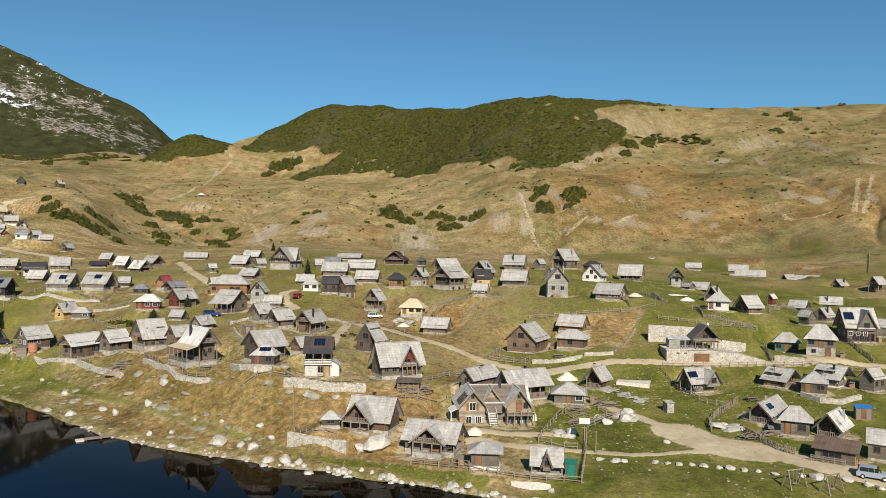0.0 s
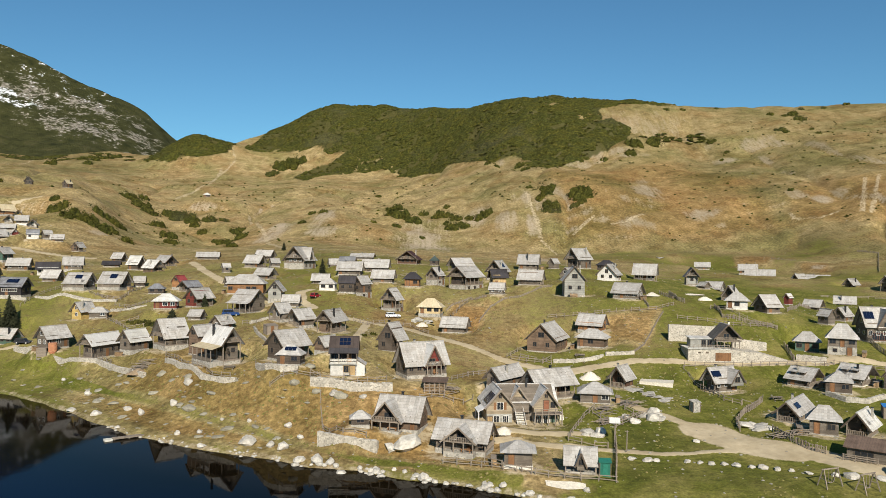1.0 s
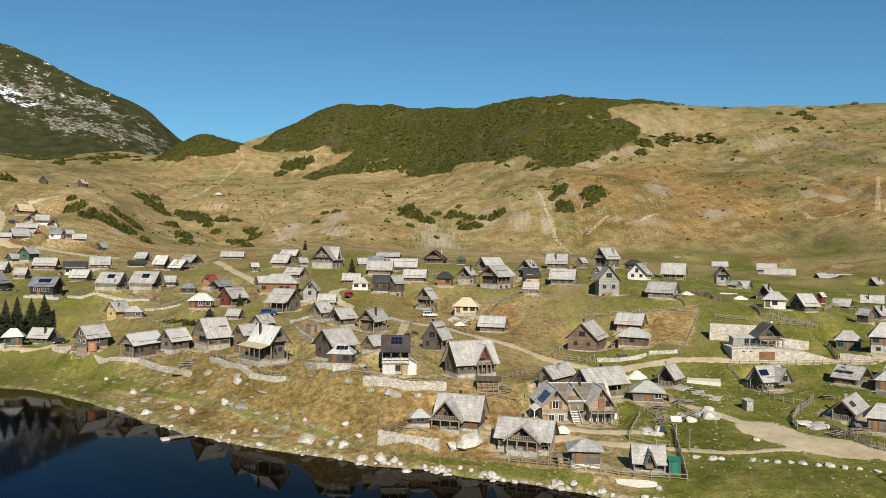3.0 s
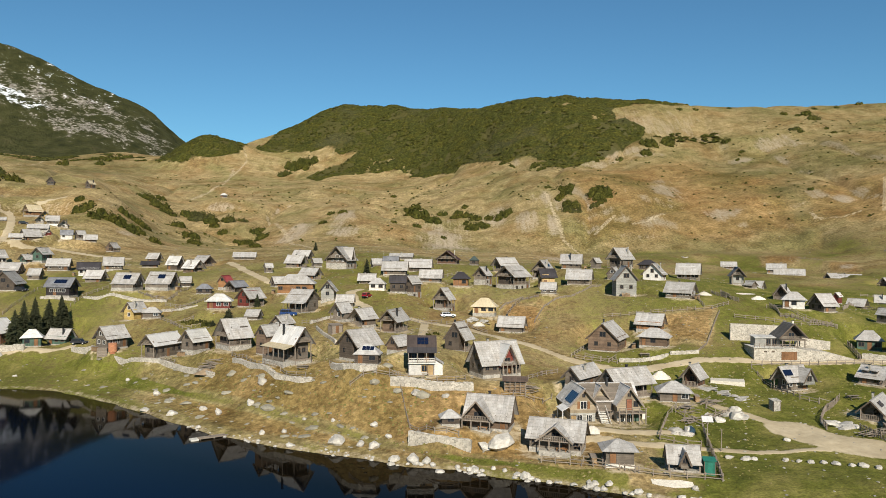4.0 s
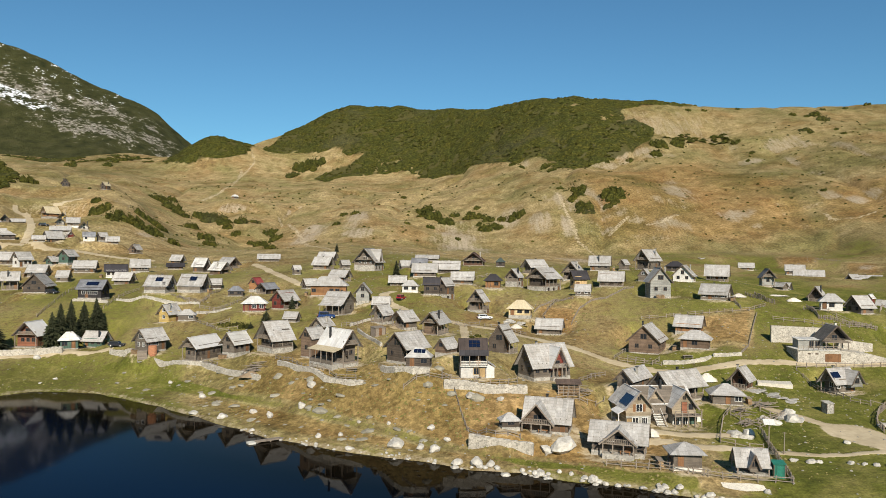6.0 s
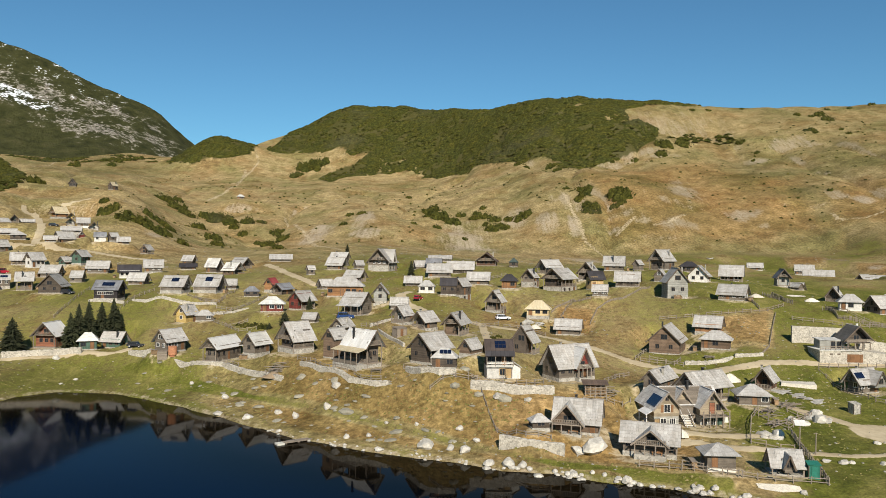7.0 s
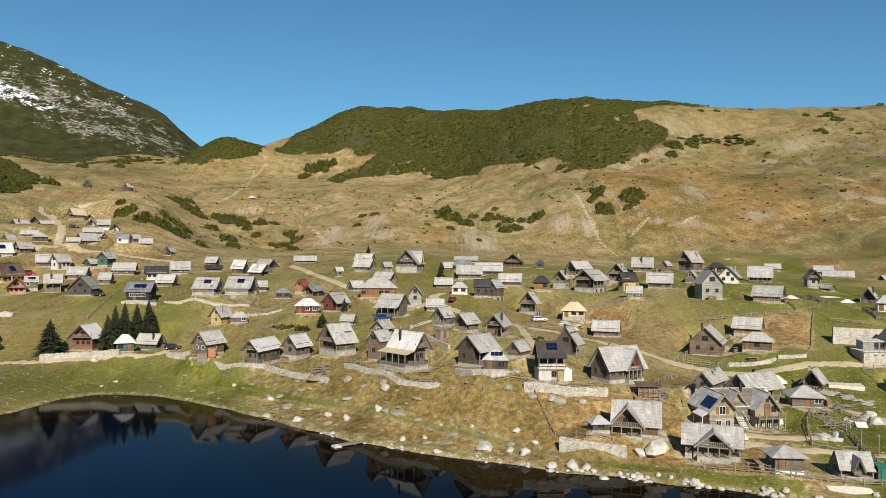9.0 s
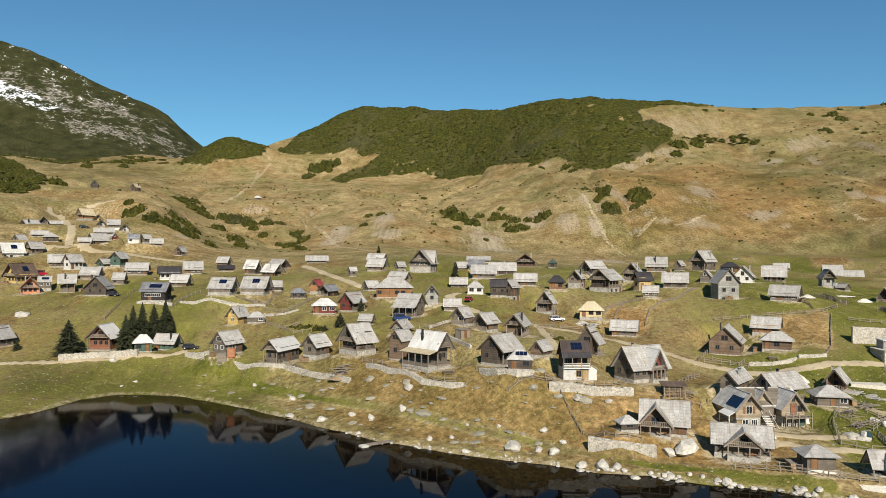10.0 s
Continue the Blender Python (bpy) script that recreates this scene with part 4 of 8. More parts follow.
Z = np.hstack([np.full_like(IX, -4.0), np.vstack([GZ, BZ])])
far = lambda a, fill: np.hstack([np.full_like(IX, fill), np.vstack([a, np.full_like(BX, fill)])]).ravel()
ground = sheet("ground", X, Y, Z, ground_material(), wrap=True)
cover(ground.data, far(path_mask, 0.0), far(green_mask, 0.3), far(rock_mask, 0.0), far(scrub_mask, 0.0))
tagged(ground, "dry brown and green alpine meadow with dirt tracks", "ground", kind="structure")

wx, wy = np.meshgrid(np.concatenate([[-1200, -700, -400], np.arange(-260, 121, 5.0), [240, 500, 1000]]), np.concatenate([[-900, -400, -150], np.arange(-40, 231, 5.0)]), indexing="ij")
lake = sheet("water", wx, wy, np.zeros_like(wx), water_material())
# ramp to blue set by where the sky's reflection begins off the bank
deep = smooth(4, 34, line_distance(wx, wy, SHORE) * np.where(wy < np.interp(wx, SHORE[:, 0], SHORE[:, 1]), 1, -1)).ravel()
cover(lake.data, deep, deep, deep)
tagged(lake, "still dark blue mountain lake", "lake", kind="structure")

# snowy mountain beyond the saddle
mx, my = np.meshgrid(np.linspace(-1700, -300, 260), np.linspace(930, 1750, 160), indexing="ij")
crest = np.interp(mx, [-1700, -1200, -1000, -811, -710, -604, -560, -531, -485, -430, -300], [645, 525, 470, 396, 350, 306, 280, 253, 214, 165, 90])
up = np.clip((my - 960) / (1370 - 960), 0, 1)
base = 118 + 0.02 * (my - 930)
mz = base + (crest - base) * (0.25 * up + 0.75 * up ** 1.25) - np.maximum(my - 1370, 0) * 0.25
rel = smooth(0.02, 0.2, up)
mz = mz + rel * (16 * fractal(mx, my, 130, 5, 71) * (0.4 + 0.6 * (1 - up)) + 7 * np.abs(fractal(mx * 0.6, my, 45, 4, 75)))
mountain = sheet("mountain", mx, my, mz, mountain_material())
high = smooth(0.35, 0.7, up + 0.12 * fractal(mx, my, 120, 3, 81)) * (1 - 0.45 * smooth(0.78, 0.96, up + 0.06 * fractal(mx, my, 60, 3, 82)))
band = 1 - smooth(0.03, 0.09, np.abs(up - 0.68 - 0.05 * fractal(mx, my, 90, 3, 83)))
snow = 0.43 * band * smooth(-600, -700, mx) * smooth(-0.5, 0.0, fractal(mx, my, 70, 3, 85)) + 0.37 * smooth(0.55, 0.9, up) * smooth(-480, -620, mx)
cover(mountain.data, (-0.24 + 0.66 * high).ravel(), snow.ravel(), np.zeros(mx.size))
tagged(mountain, "steep dark mountain with pale rock and snow patches", "mountain", kind="structure")


# ---- building pieces ----
class Geo:
    """Collects boxes, prisms and slabs into one mesh."""

    def __init__(self):
        self.v, self.f = [], []

    def add(self, verts, faces):
        k = len(self.v)
        self.v += [tuple(v) for v in verts]
        self.f += [tuple(k + i for i in f) for f in faces]
        return self

    def box(self, x0, y0, z0, x1, y1, z1):
        return self.add([(x0, y0, z0), (x1, y0, z0), (x1, y1, z0), (x0, y1, z0), (x0, y0, z1), (x1, y0, z1), (x1, y1, z1), (x0, y1, z1)],
                        [(0, 3, 2, 1), (4, 5, 6, 7), (0, 1, 5, 4), (1, 2, 6, 5), (2, 3, 7, 6), (3, 0, 4, 7)])

    def slab(self, a, b, c, d, t):
        """A plate through four corners, thickened downwards along its normal."""
        a, b, c, d = (Vector(p) for p in (a, b, c, d))
        n = (b - a).cross(d - a).normalized() * t
        if n.z < 0:
            n = -n
        return self.add([a, b, c, d, a - n, b - n, c - n, d - n], [(0, 1, 2, 3), (7, 6, 5, 4), (0, 4, 5, 1), (1, 5, 6, 2), (2, 6, 7, 3), (3, 7, 4, 0)])

    def beam(self, a, b, w, h=None):
        """A square bar from a to b."""
        a, b = Vector(a), Vector(b)
        d = (b - a).normalized()
        s = d.cross(Vector((0, 0, 1)))
        s = s.normalized() if s.length > 1e-4 else Vector((1, 0, 0))
        u = s.cross(d)
        s, u = s * w / 2, u * (h or w) / 2
        return self.add([a - s - u, a + s - u, a + s + u, a - s + u, b - s - u, b + s - u, b + s + u, b - s + u],
                        [(0, 3, 2, 1), (4, 5, 6, 7), (0, 1, 5, 4), (1, 2, 6, 5), (2, 3, 7, 6), (3, 0, 4, 7)])

    def prism(self, pts, y0, y1, axis="y"):
        """A polygon in x, z drawn out along y (or in y, z along x)."""
        n = len(pts)
        mk = (lambda p, w: (p[0], w, p[1])) if axis == "y" else (lambda p, w: (w, p[0], p[1]))
        v = [mk(p, y0) for p in pts] + [mk(p, y1) for p in pts]
        f = [tuple(range(n)), tuple(range(2 * n - 1, n - 1, -1))] + [(i, i + n, (i + 1) % n + n, (i + 1) % n) for i in range(n)]
        return self.add(v, f)

    def tube(self, a, b, r0, r1, n=8):
        a, b = Vector(a), Vector(b)
        d = (b - a).normalized()
        s = d.orthogonal().normalized()
        u = d.cross(s)
        ring = lambda c, r: [c + (s * math.cos(6.2832 * i / n) + u * math.sin(6.2832 * i / n)) * r for i in range(n)]
        return self.add(ring(a, r0) + ring(b, r1), [(i, (i + 1) % n, n + (i + 1) % n, n + i) for i in range(n)] + [tuple(range(n - 1, -1, -1)), tuple(range(n, 2 * n))])

    def mesh(self, name, mat):
        me = bpy.data.meshes.new(name)
        me.from_pydata(self.v, [], self.f)
        me.materials.append(mat)
        bm = bmesh.new()
        bm.from_mesh(me)
        bmesh.ops.recalc_face_normals(bm, faces=bm.faces)
        bm.to_mesh(me)
        bm.free()
        return me


def part(name, geo, mat, parent, label=""):
    ob = new(name, geo.mesh(name, mat))
    ob.parent = parent
    return tagged(ob, label)


def root(name, x, y, z, yaw, label, category, group=""):
    ob = new(name)
    ob.empty_display_size = 0.5
    ob.matrix_world = pose(x, y, z, 0, 0, yaw)
    return tagged(ob, label, category, group)


def window(parent, side, u, z, w, h, at, frame_mat=None, sub=2):
    """A framed window on the face of a house. side: front, back, left or right; u along it; at: the face's place."""
    def put(g, a0, a1, b0, b1, d0, d1):
        if side in ("front", "back"):
            s = -1 if side == "front" else 1
            g.box(a0, min(at + s * d0, at + s * d1), b0, a1, max(at + s * d0, at + s * d1), b1)
        else:
            s = -1 if side == "left" else 1
            g.box(min(at + s * d0, at + s * d1), a0, b0, max(at + s * d0, at + s * d1), a1, b1)
    t = 0.09
    g = Geo()
    put(g, u - w / 2 - t, u + w / 2 + t, z + h, z + h + t, -0.05, 0.07)
    put(g, u - w / 2 - t, u + w / 2 + t, z - t, z, -0.05, 0.09)
    put(g, u - w / 2 - t, u - w / 2, z, z + h, -0.05, 0.07)
    put(g, u + w / 2, u + w / 2 + t, z, z + h, -0.05, 0.07)
    for k in range(1, sub):
        c = u - w / 2 + w * k / sub
        put(g, c - 0.03, c + 0.03, z, z + h, -0.05, 0.06)
    fr = part("window", g, frame_mat or TRIM, parent)
    g = Geo()
    put(g, u - w / 2, u + w / 2, z, z + h, -0.04, 0.03)
    part("pane", g, GLASS, fr)


def door(parent, side, u, z, w, h, at, mat=None):
    s = -1 if side in ("front", "left") else 1
    g, f = Geo(), Geo()
    lo, hi = min(at, at + s * 0.06), max(at, at + s * 0.06)
    lo2, hi2 = min(at, at + s * 0.1), max(at, at + s * 0.1)
    if side in ("front", "back"):
        g.box(u - w / 2, lo, z, u + w / 2, hi, z + h)
        f.box(u - w / 2 - 0.1, lo2, z, u - w / 2, hi2, z + h + 0.1).box(u + w / 2, lo2, z, u + w / 2 + 0.1, hi2, z + h + 0.1).box(u - w / 2, lo2, z + h, u + w / 2, hi2, z + h + 0.1)
    else:
        g.box(lo, u - w / 2, z, hi, u + w / 2, z + h)
        f.box(lo2, u - w / 2 - 0.1, z, hi2, u - w / 2, z + h + 0.1).box(lo2, u + w / 2, z, hi2, u + w / 2 + 0.1, z + h + 0.1).box(lo2, u - w / 2, z + h, hi2, u + w / 2, z + h + 0.1)
    d = part("door", g, mat or DOORW, parent)
    part("door_frame", f, TRIM, d)


def chimney(parent, x, y, z0, z1, mat):
    c = part("chimney", Geo().box(x - 0.19, y - 0.19, z0, x + 0.19, y + 0.19, z1), mat, parent)
    part("chimney_cap", Geo().box(x - 0.27, y - 0.27, z1, x + 0.27, y + 0.27, z1 + 0.08), METAL, c)


def roof_plates(parent, mat, a, b, c, d, t=0.13, strips=0):
    """One roof slope, eave a-b, ridge d-c: as a whole, or as sheets side by side."""
    if not strips:
        return part("roof_slope", Geo().slab(a, b, c, d, t), mat, parent)
    rs = part("roof_slope", Geo().slab(a, b, c, d, t), mat, parent)
    a, b, c, d = (Vector(p) for p in (a, b, c, d))
    n = (b - a).cross(d - a).normalized()
    n = n if n.z > 0 else -n
    cut = lambda p, q, s: p + (q - p) * s
    for k in range(strips):
        for lo, hi, up in ((0.0, 0.5, 0.012), (0.5, 1.0, 0.03)):
            s0, s1 = k / strips + 0.006, (k + 1) / strips - 0.006
            e = n * (up + 0.02 * RND.random())
            g = Geo().slab(cut(cut(a, b, s0), cut(d, c, s0), lo) + e, cut(cut(a, b, s1), cut(d, c, s1), lo) + e,
                           cut(cut(a, b, s1), cut(d, c, s1), hi) + e, cut(cut(a, b, s0), cut(d, c, s0), hi) + e, 0.02)
            part("roof_sheet", g, mat, rs)
    return rs


def solar_panels(parent, x, n, y0, z0, y1, z1):
    """A row of panels lying on a slope whose fall line goes from (y0, z0) up to (y1, z1)."""
    ln = math.hypot(y1 - y0, z1 - z0)
    ny, nz = -(z1 - z0) / ln * 0.14, (y1 - y0) / ln * 0.14
    for k in range(n):
        xa = x + (k - n / 2) * 0.8
        p = part("solar_panel", Geo().slab((xa, y0 + ny, z0 + nz), (xa + 0.75, y0 + ny, z0 + nz), (xa + 0.75, y1 + ny, z1 + nz), (xa, y1 + ny, z1 + nz), 0.05), SOLAR, parent, "dark blue solar panel")


RND = random.Random(11)
WALL_WORDS = {"grey": "weathered grey wooden", "dark": "dark weathered wooden", "brown": "brown wooden", "darkbrown": "dark brown wooden", "black": "black-stained wooden",
              "red": "dark red wooden", "redbrown": "red-brown wooden", "orange": "orange-stained wooden", "yellow": "yellow", "tan": "light plank", "cream": "new pale log", "larch": "light brown larch",
              "green": "dark green wooden", "pale": "pale grey-green wooden", "white": "white plastered", "stone": "pale stone", "brick": "unfinished red block"}
ROOF_WORDS = {"grey": "grey roof", "white": "bright metal roof", "bleached": "bright metal roof", "cream": "new pale wooden roof", "slate": "blue-grey roof", "dark": "dark roof", "black": "black sheet roof",
              "brown": "brown roof", "red": "red roof", "maroon": "maroon roof", "brick": "flat top", "green": "green roof"}


def loggia_on(p, hip, side, cut_l, cut_r):
    return not hip and (cut_l if side == "left" else cut_r) > 0


def cottage(p):
    L, W, H = p["length"], p["width"], p["height"]
    hip, bare = p["kind"] == "hip", p["kind"] == "open"
    near = math.hypot(p["x"] + 26, p["y"]) < 172
    small = L * W < 22
    name = ("pavilion" if hip and small else "shed" if small and H < 3.6 else "cottage")
    extra = " and solar cells" if p.get("solar") else " and a porch" if p.get("porch") else " and a dormer" if p.get("dormer") else " on stone" if p.get("plinth") else ""
    if len((WALL_WORDS[p["wall"]] + ROOF_WORDS[p["roof"]]).split()) > 6:
        extra = ""
    if hip and len((WALL_WORDS[p["wall"]] + ROOF_WORDS[p["roof"]] + extra).split()) > 6:
        extra = ""
    roof_word = ROOF_WORDS[p["roof"]].replace("roof", "hipped roof") if hip else ROOF_WORDS[p["roof"]]
    ob = root(name, p["x"], p["y"], p["z"], p["yaw"], "%s %s with a %s%s" % (WALL_WORDS[p["wall"]], name, roof_word, extra), name, "village houses")
    wm, rm = WALL[p["wall"]], ROOF[p["roof"]]
    o = 0.7 if L > 5.5 else 0.35
    l, w = L / 2 - o, W / 2 - o
    pl = p.get("plinth", 0.3)
    eave = p.get("eave", H * 0.55) if hip else max(H - 0.5 * W * p.get("pitch", 1.22), 0.33 * H)
    eave = max(eave, pl + 0.7)
    if H < eave + 0.8:
        H = eave + 0.8
    part("plinth", Geo().box(-l - 0.06, -w - 0.06, -2.2, l + 0.06, w + 0.06, pl), CONCRETE if p.get("base") or p["wall"] == "white" else PLINTH, ob, "rough stone base")
    rise = (H - eave) / (W / 2)
    wall_top = eave + rise * o
    turn_ = radians(p["yaw"])
    faces = {"front": -math.cos(turn_), "left": -math.sin(turn_), "right": math.sin(turn_)}
    porch = p.get("porch") or (not p.get("closed") and not hip and not bare and not small and L > 6.2 and faces["front"] < -0.6 and p.get("dormer") is None and RND.random() < 0.4)
    depth = min(1.6, W * 0.28) if porch else 0.0
    front = -w + depth
    if bare:
        for px in (-l, 0, l):
            for py in (-w, w):
                part("post", Geo().box(px - 0.09, py - 0.09, 0, px + 0.09, py + 0.09, wall_top - 0.05), POST, ob)
        part("bench", Geo().box(-1.4, -0.9, 0.4, 1.4, -0.55, 0.48).box(-1.2, -0.85, 0, -1.1, -0.6, 0.4).box(1.1, -0.85, 0, 1.2, -0.6, 0.4), POST, ob)
        part("bench", Geo().box(-1.4, 0.55, 0.4, 1.4, 0.9, 0.48).box(-1.2, 0.6, 0, -1.1, 0.85, 0.4).box(1.1, 0.6, 0, 1.2, 0.85, 0.4), POST, ob)
        part("table", Geo().box(-1.3, -0.4, 0.7, 1.3, 0.4, 0.78).box(-1.1, -0.3, 0, -1.0, 0.3, 0.7).box(1.0, -0.3, 0, 1.1, 0.3, 0.7), POST, ob)
    if hip:
        part("wall_body", Geo().box(-l, -w, pl, l, w, eave), wm, ob)
        r = max(0.0, (L - W) / 2)
        A, B, C, D = (-L / 2, -W / 2, eave - 0.1), (L / 2, -W / 2, eave - 0.1), (L / 2, W / 2, eave - 0.1), (-L / 2, W / 2, eave - 0.1)
        R1, R2 = (-r, 0, H), (r, 0, H)
        for q in ((A, B, R2, R1), (C, D, R1, R2)):
            part("roof_slope", Geo().slab(*q, 0.1) if r > 0.05 else Geo().add([q[0], q[1], R1, (q[0][0], q[0][1], q[0][2] - 0.1), (q[1][0], q[1][1], q[1][2] - 0.1), (0, 0, H - 0.1)], [(0, 1, 2), (5, 4, 3), (0, 3, 4, 1), (1, 4, 5, 2), (2, 5, 3, 0)]), rm, ob)
        for q in ((B, C, R2), (D, A, R1)):
            part("roof_end", Geo().add([*q, *[(v[0], v[1], v[2] - 0.1) for v in q]], [(0, 1, 2), (5, 4, 3), (0, 3, 4, 1), (1, 4, 5, 2), (2, 5, 3, 0)]), rm, ob)
    else:
        g = Geo()
        # a recessed gable end with a balcony where the gable looks over the lake
        end = "left" if faces["left"] < faces["right"] else "right"
        loggia = faces[end] < -0.3 and W > 4.4 and L > 5 and H - pl > 3.4 and not bare and not p.get("closed") and RND.random() < 0.75
        cut_l, cut_r = (1.15 if loggia and end == k else 0.0 for k in ("left", "right"))
        g.prism([(front, pl), (w, pl), (w, wall_top), (0, H - 0.14), (front, wall_top + rise * (front + w))], -l + cut_l, l - cut_r, "x")
        if not bare:
            part("wall_body", g, wm, ob)
        n = int(round(L / 0.95)) if near else 0
        roof_plates(ob, rm, (-L / 2, -W / 2, eave), (L / 2, -W / 2, eave), (L / 2, 0.03, H), (-L / 2, 0.03, H), strips=n)
        roof_plates(ob, rm, (L / 2, W / 2, eave), (-L / 2, W / 2, eave), (-L / 2, -0.03, H), (L / 2, -0.03, H))
        part("ridge_cap", Geo().beam((-L / 2 - 0.02, 0, H + 0.02), (L / 2 + 0.02, 0, H + 0.02), 0.3, 0.1), rm, ob)
        for sx in (-1, 1):
            xx = sx * (L / 2 + 0.02)
            if faces["left" if sx < 0 else "right"] > 0.3:
                continue
            for sy in (-1, 1):
                part("bargeboard", Geo().beam((xx, sy * W / 2, eave - 0.1), (xx, 0, H - 0.1), 0.05, 0.26), TRIM, ob)
    if porch:
        k = max(2, int(L / 2.6))
        for i in range(k + 1):
            x = -l + 0.08 + (2 * l - 0.16) * i / k
            part("post", Geo().box(x - 0.08, -w, pl, x + 0.08, -w + 0.16, wall_top - 0.02), POST, ob)
        g = Geo().beam((-l, -w + 0.08, pl + 0.95), (l, -w + 0.08, pl + 0.95), 0.08)
        for i in range(int(2 * l / 0.28)):
            x = -l + 0.14 + i * 0.28
            g.box(x, -w + 0.06, pl, x + 0.1, -w + 0.1, pl + 0.93)
        part("railing", g, POST, ob)
        part("deck", Geo().box(-l - 0.05, -w - 0.1, pl - 0.12, l + 0.05, front, pl + 0.02), POST, ob)
    if not hip and loggia:
        sg = -1 if end == "left" else 1
        zb = max(wall_top - 0.25, pl + 1.9) if H - pl > 4.6 else pl
        hb = max(0.8, w - max(0.0, (zb + 0.3 - wall_top) / rise))
        x0, x1 = sorted((sg * (l - 1.15), sg * (l + 0.12)))
        if zb > pl:
            part("balcony", Geo().box(x0, -hb, zb - 0.14, x1, hb, zb), POST, ob)
        xr = sg * (l + 0.02)
        g = Geo().beam((xr, -hb, zb + 0.85), (xr, hb, zb + 0.85), 0.09)
        for i in range(int(2 * hb / 0.3)):
            g.box(xr - 0.03, -hb + 0.1 + i * 0.3, zb, xr + 0.03, -hb + 0.22 + i * 0.3, zb + 0.85)
        part("railing", g, POST, ob)
        for yy in (-w + 0.1, w - 0.1):
            part("post", Geo().box(xr - 0.09, yy - 0.09, -0.6, xr + 0.09, yy + 0.09, wall_top + 0.05), POST, ob)
        part("deck", Geo().box(x0, -w, pl - 0.14, x1, w, pl + 0.01), POST, ob)
    if pl >= 1.5 and not small:
        k = max(2, int(2 * l / 2.6))
        for i in range(k):
            u = -l + 2 * l * (i + 0.5) / k
            if i == k - 1:
                door(ob, "front", u, 0.05, 1.0, min(1.9, pl - 0.1), -w - 0.06)
            else:
                window(ob, "front", u, pl * 0.4, 0.8, pl * 0.35, -w - 0.06, TRIM)
    if p.get("lean"):
        ex, ez = p["lean"], eave - 0.22 * p["lean"]
        part("veranda_roof", Geo().slab((-L / 2, -W / 2 - ex, ez), (L / 2, -W / 2 - ex, ez), (L / 2, -W / 2 + 0.25, eave + 0.16), (-L / 2, -W / 2 + 0.25, eave + 0.16), 0.09), ROOF["cream"] if p["roof"] in ("white", "bleached") else rm, ob)
        yy = -W / 2 - ex + 0.25
        k = max(2, int(L / 2.2))
        for i in range(k + 1):
            x = -l + 2 * l * i / k
            part("post", Geo().box(x - 0.08, yy - 0.08, -1.2, x + 0.08, yy + 0.08, ez - 0.02), POST, ob)
        part("railing", Geo().box(-l, yy - 0.06, pl, l, yy + 0.06, pl + 0.85), wm, ob)
        part("veranda_floor", Geo().box(-l - 0.1, yy - 0.15, -1.6, l + 0.1, -w - 0.07, pl), PLINTH, ob)
    # a mended piece of roof
    if not hip and L > 5 and faces["front"] < 0.2:
        for q in range(RND.choice((0, 1, 1, 2))):
            pw, f0 = RND.uniform(0.9, 2.6), RND.uniform(0.0, 0.45)
            f1 = f0 + RND.uniform(0.25, 0.5)
            px = RND.uniform(-L / 2 + 0.1, L / 2 - pw - 0.1)
            pt = lambda xx, f: (xx, -W / 2 * (1 - f) + 0.02, eave + (H - eave) * f + 0.07)
            part("roof_patch", Geo().slab(pt(px, f0), pt(px + pw, f0), pt(px + pw, f1), pt(px, f1), 0.03), RND.choice((rm, ROOF["grey"])) if p["roof"] in ("grey", "white") else rm, ob)
    # openings
    light = WHITEP if p["wall"] in ("grey", "black", "pale", "red", "yellow") and not p.get("base") and RND.random() < 0.3 else TRIM
    head = (eave if hip else wall_top) - pl
    if head > 1.1 and not bare:
        hh = min(0.95, head * 0.45)
        zz = pl + head * 0.36
        k = max(1, int((2 * l) / (1.25 if porch else 1.7)))
        dk = RND.randrange(k)
        for i in range(k):
            u = -l + 2 * l * (i + 0.5) / k
            if i == dk and not small:
                door(ob, "front", u, pl + 0.02, 0.9, min(2.0, head * 0.85), -w if hip else front)
            elif porch or RND.random() < 0.75:
                window(ob, "front", u, zz, 0.85 if not hip else min(1.2, 1.3 * l / k), hh, -w if hip else front, light)
        for side in ("left", "right"):
            if small and RND.random() < 0.5:
                continue
            sgn = -l if side == "left" else l
            if faces[side] > 0.25:
                continue
            if not hip:
                sgn = -l + cut_l if side == "left" else l - cut_r
            for u in ((-w * 0.5, 0.0, w * 0.5) if w > 2.2 and loggia_on(p, hip, side, cut_l if not hip else 0, cut_r if not hip else 0) else (-w * 0.45, w * 0.45) if w > 2 else (0,)):
                if u < front + 0.5 and not hip:
                    continue
                window(ob, side, u, zz, 0.85, hh, sgn, light)
    if not hip and not bare and H - wall_top > 1.6:
        for side, sgn in (("left", -l + cut_l), ("right", l - cut_r)):
            if faces[side] < 0.25:
                window(ob, side, 0, wall_top + 0.12, 0.9 if H < 6 else 1.5, min(1.2, (H - wall_top) * 0.42), sgn, light)
    if not small and not hip and not bare and RND.random() < 0.7 and p["roof"] != "black":
        cx, cy = l * RND.uniform(-0.6, 0.6), RND.choice((-0.25, 0.2)) * W
        chimney(ob, cx, cy, H - rise * abs(cy) - 0.5, H + 0.3, RND.choice((METAL, METAL, PLINTH)))
    if p.get("band"):
        window(ob, "front", 0.0, pl + 1.2, 1.3 * l, 0.9, -w - 0.03, WHITEP, 8)
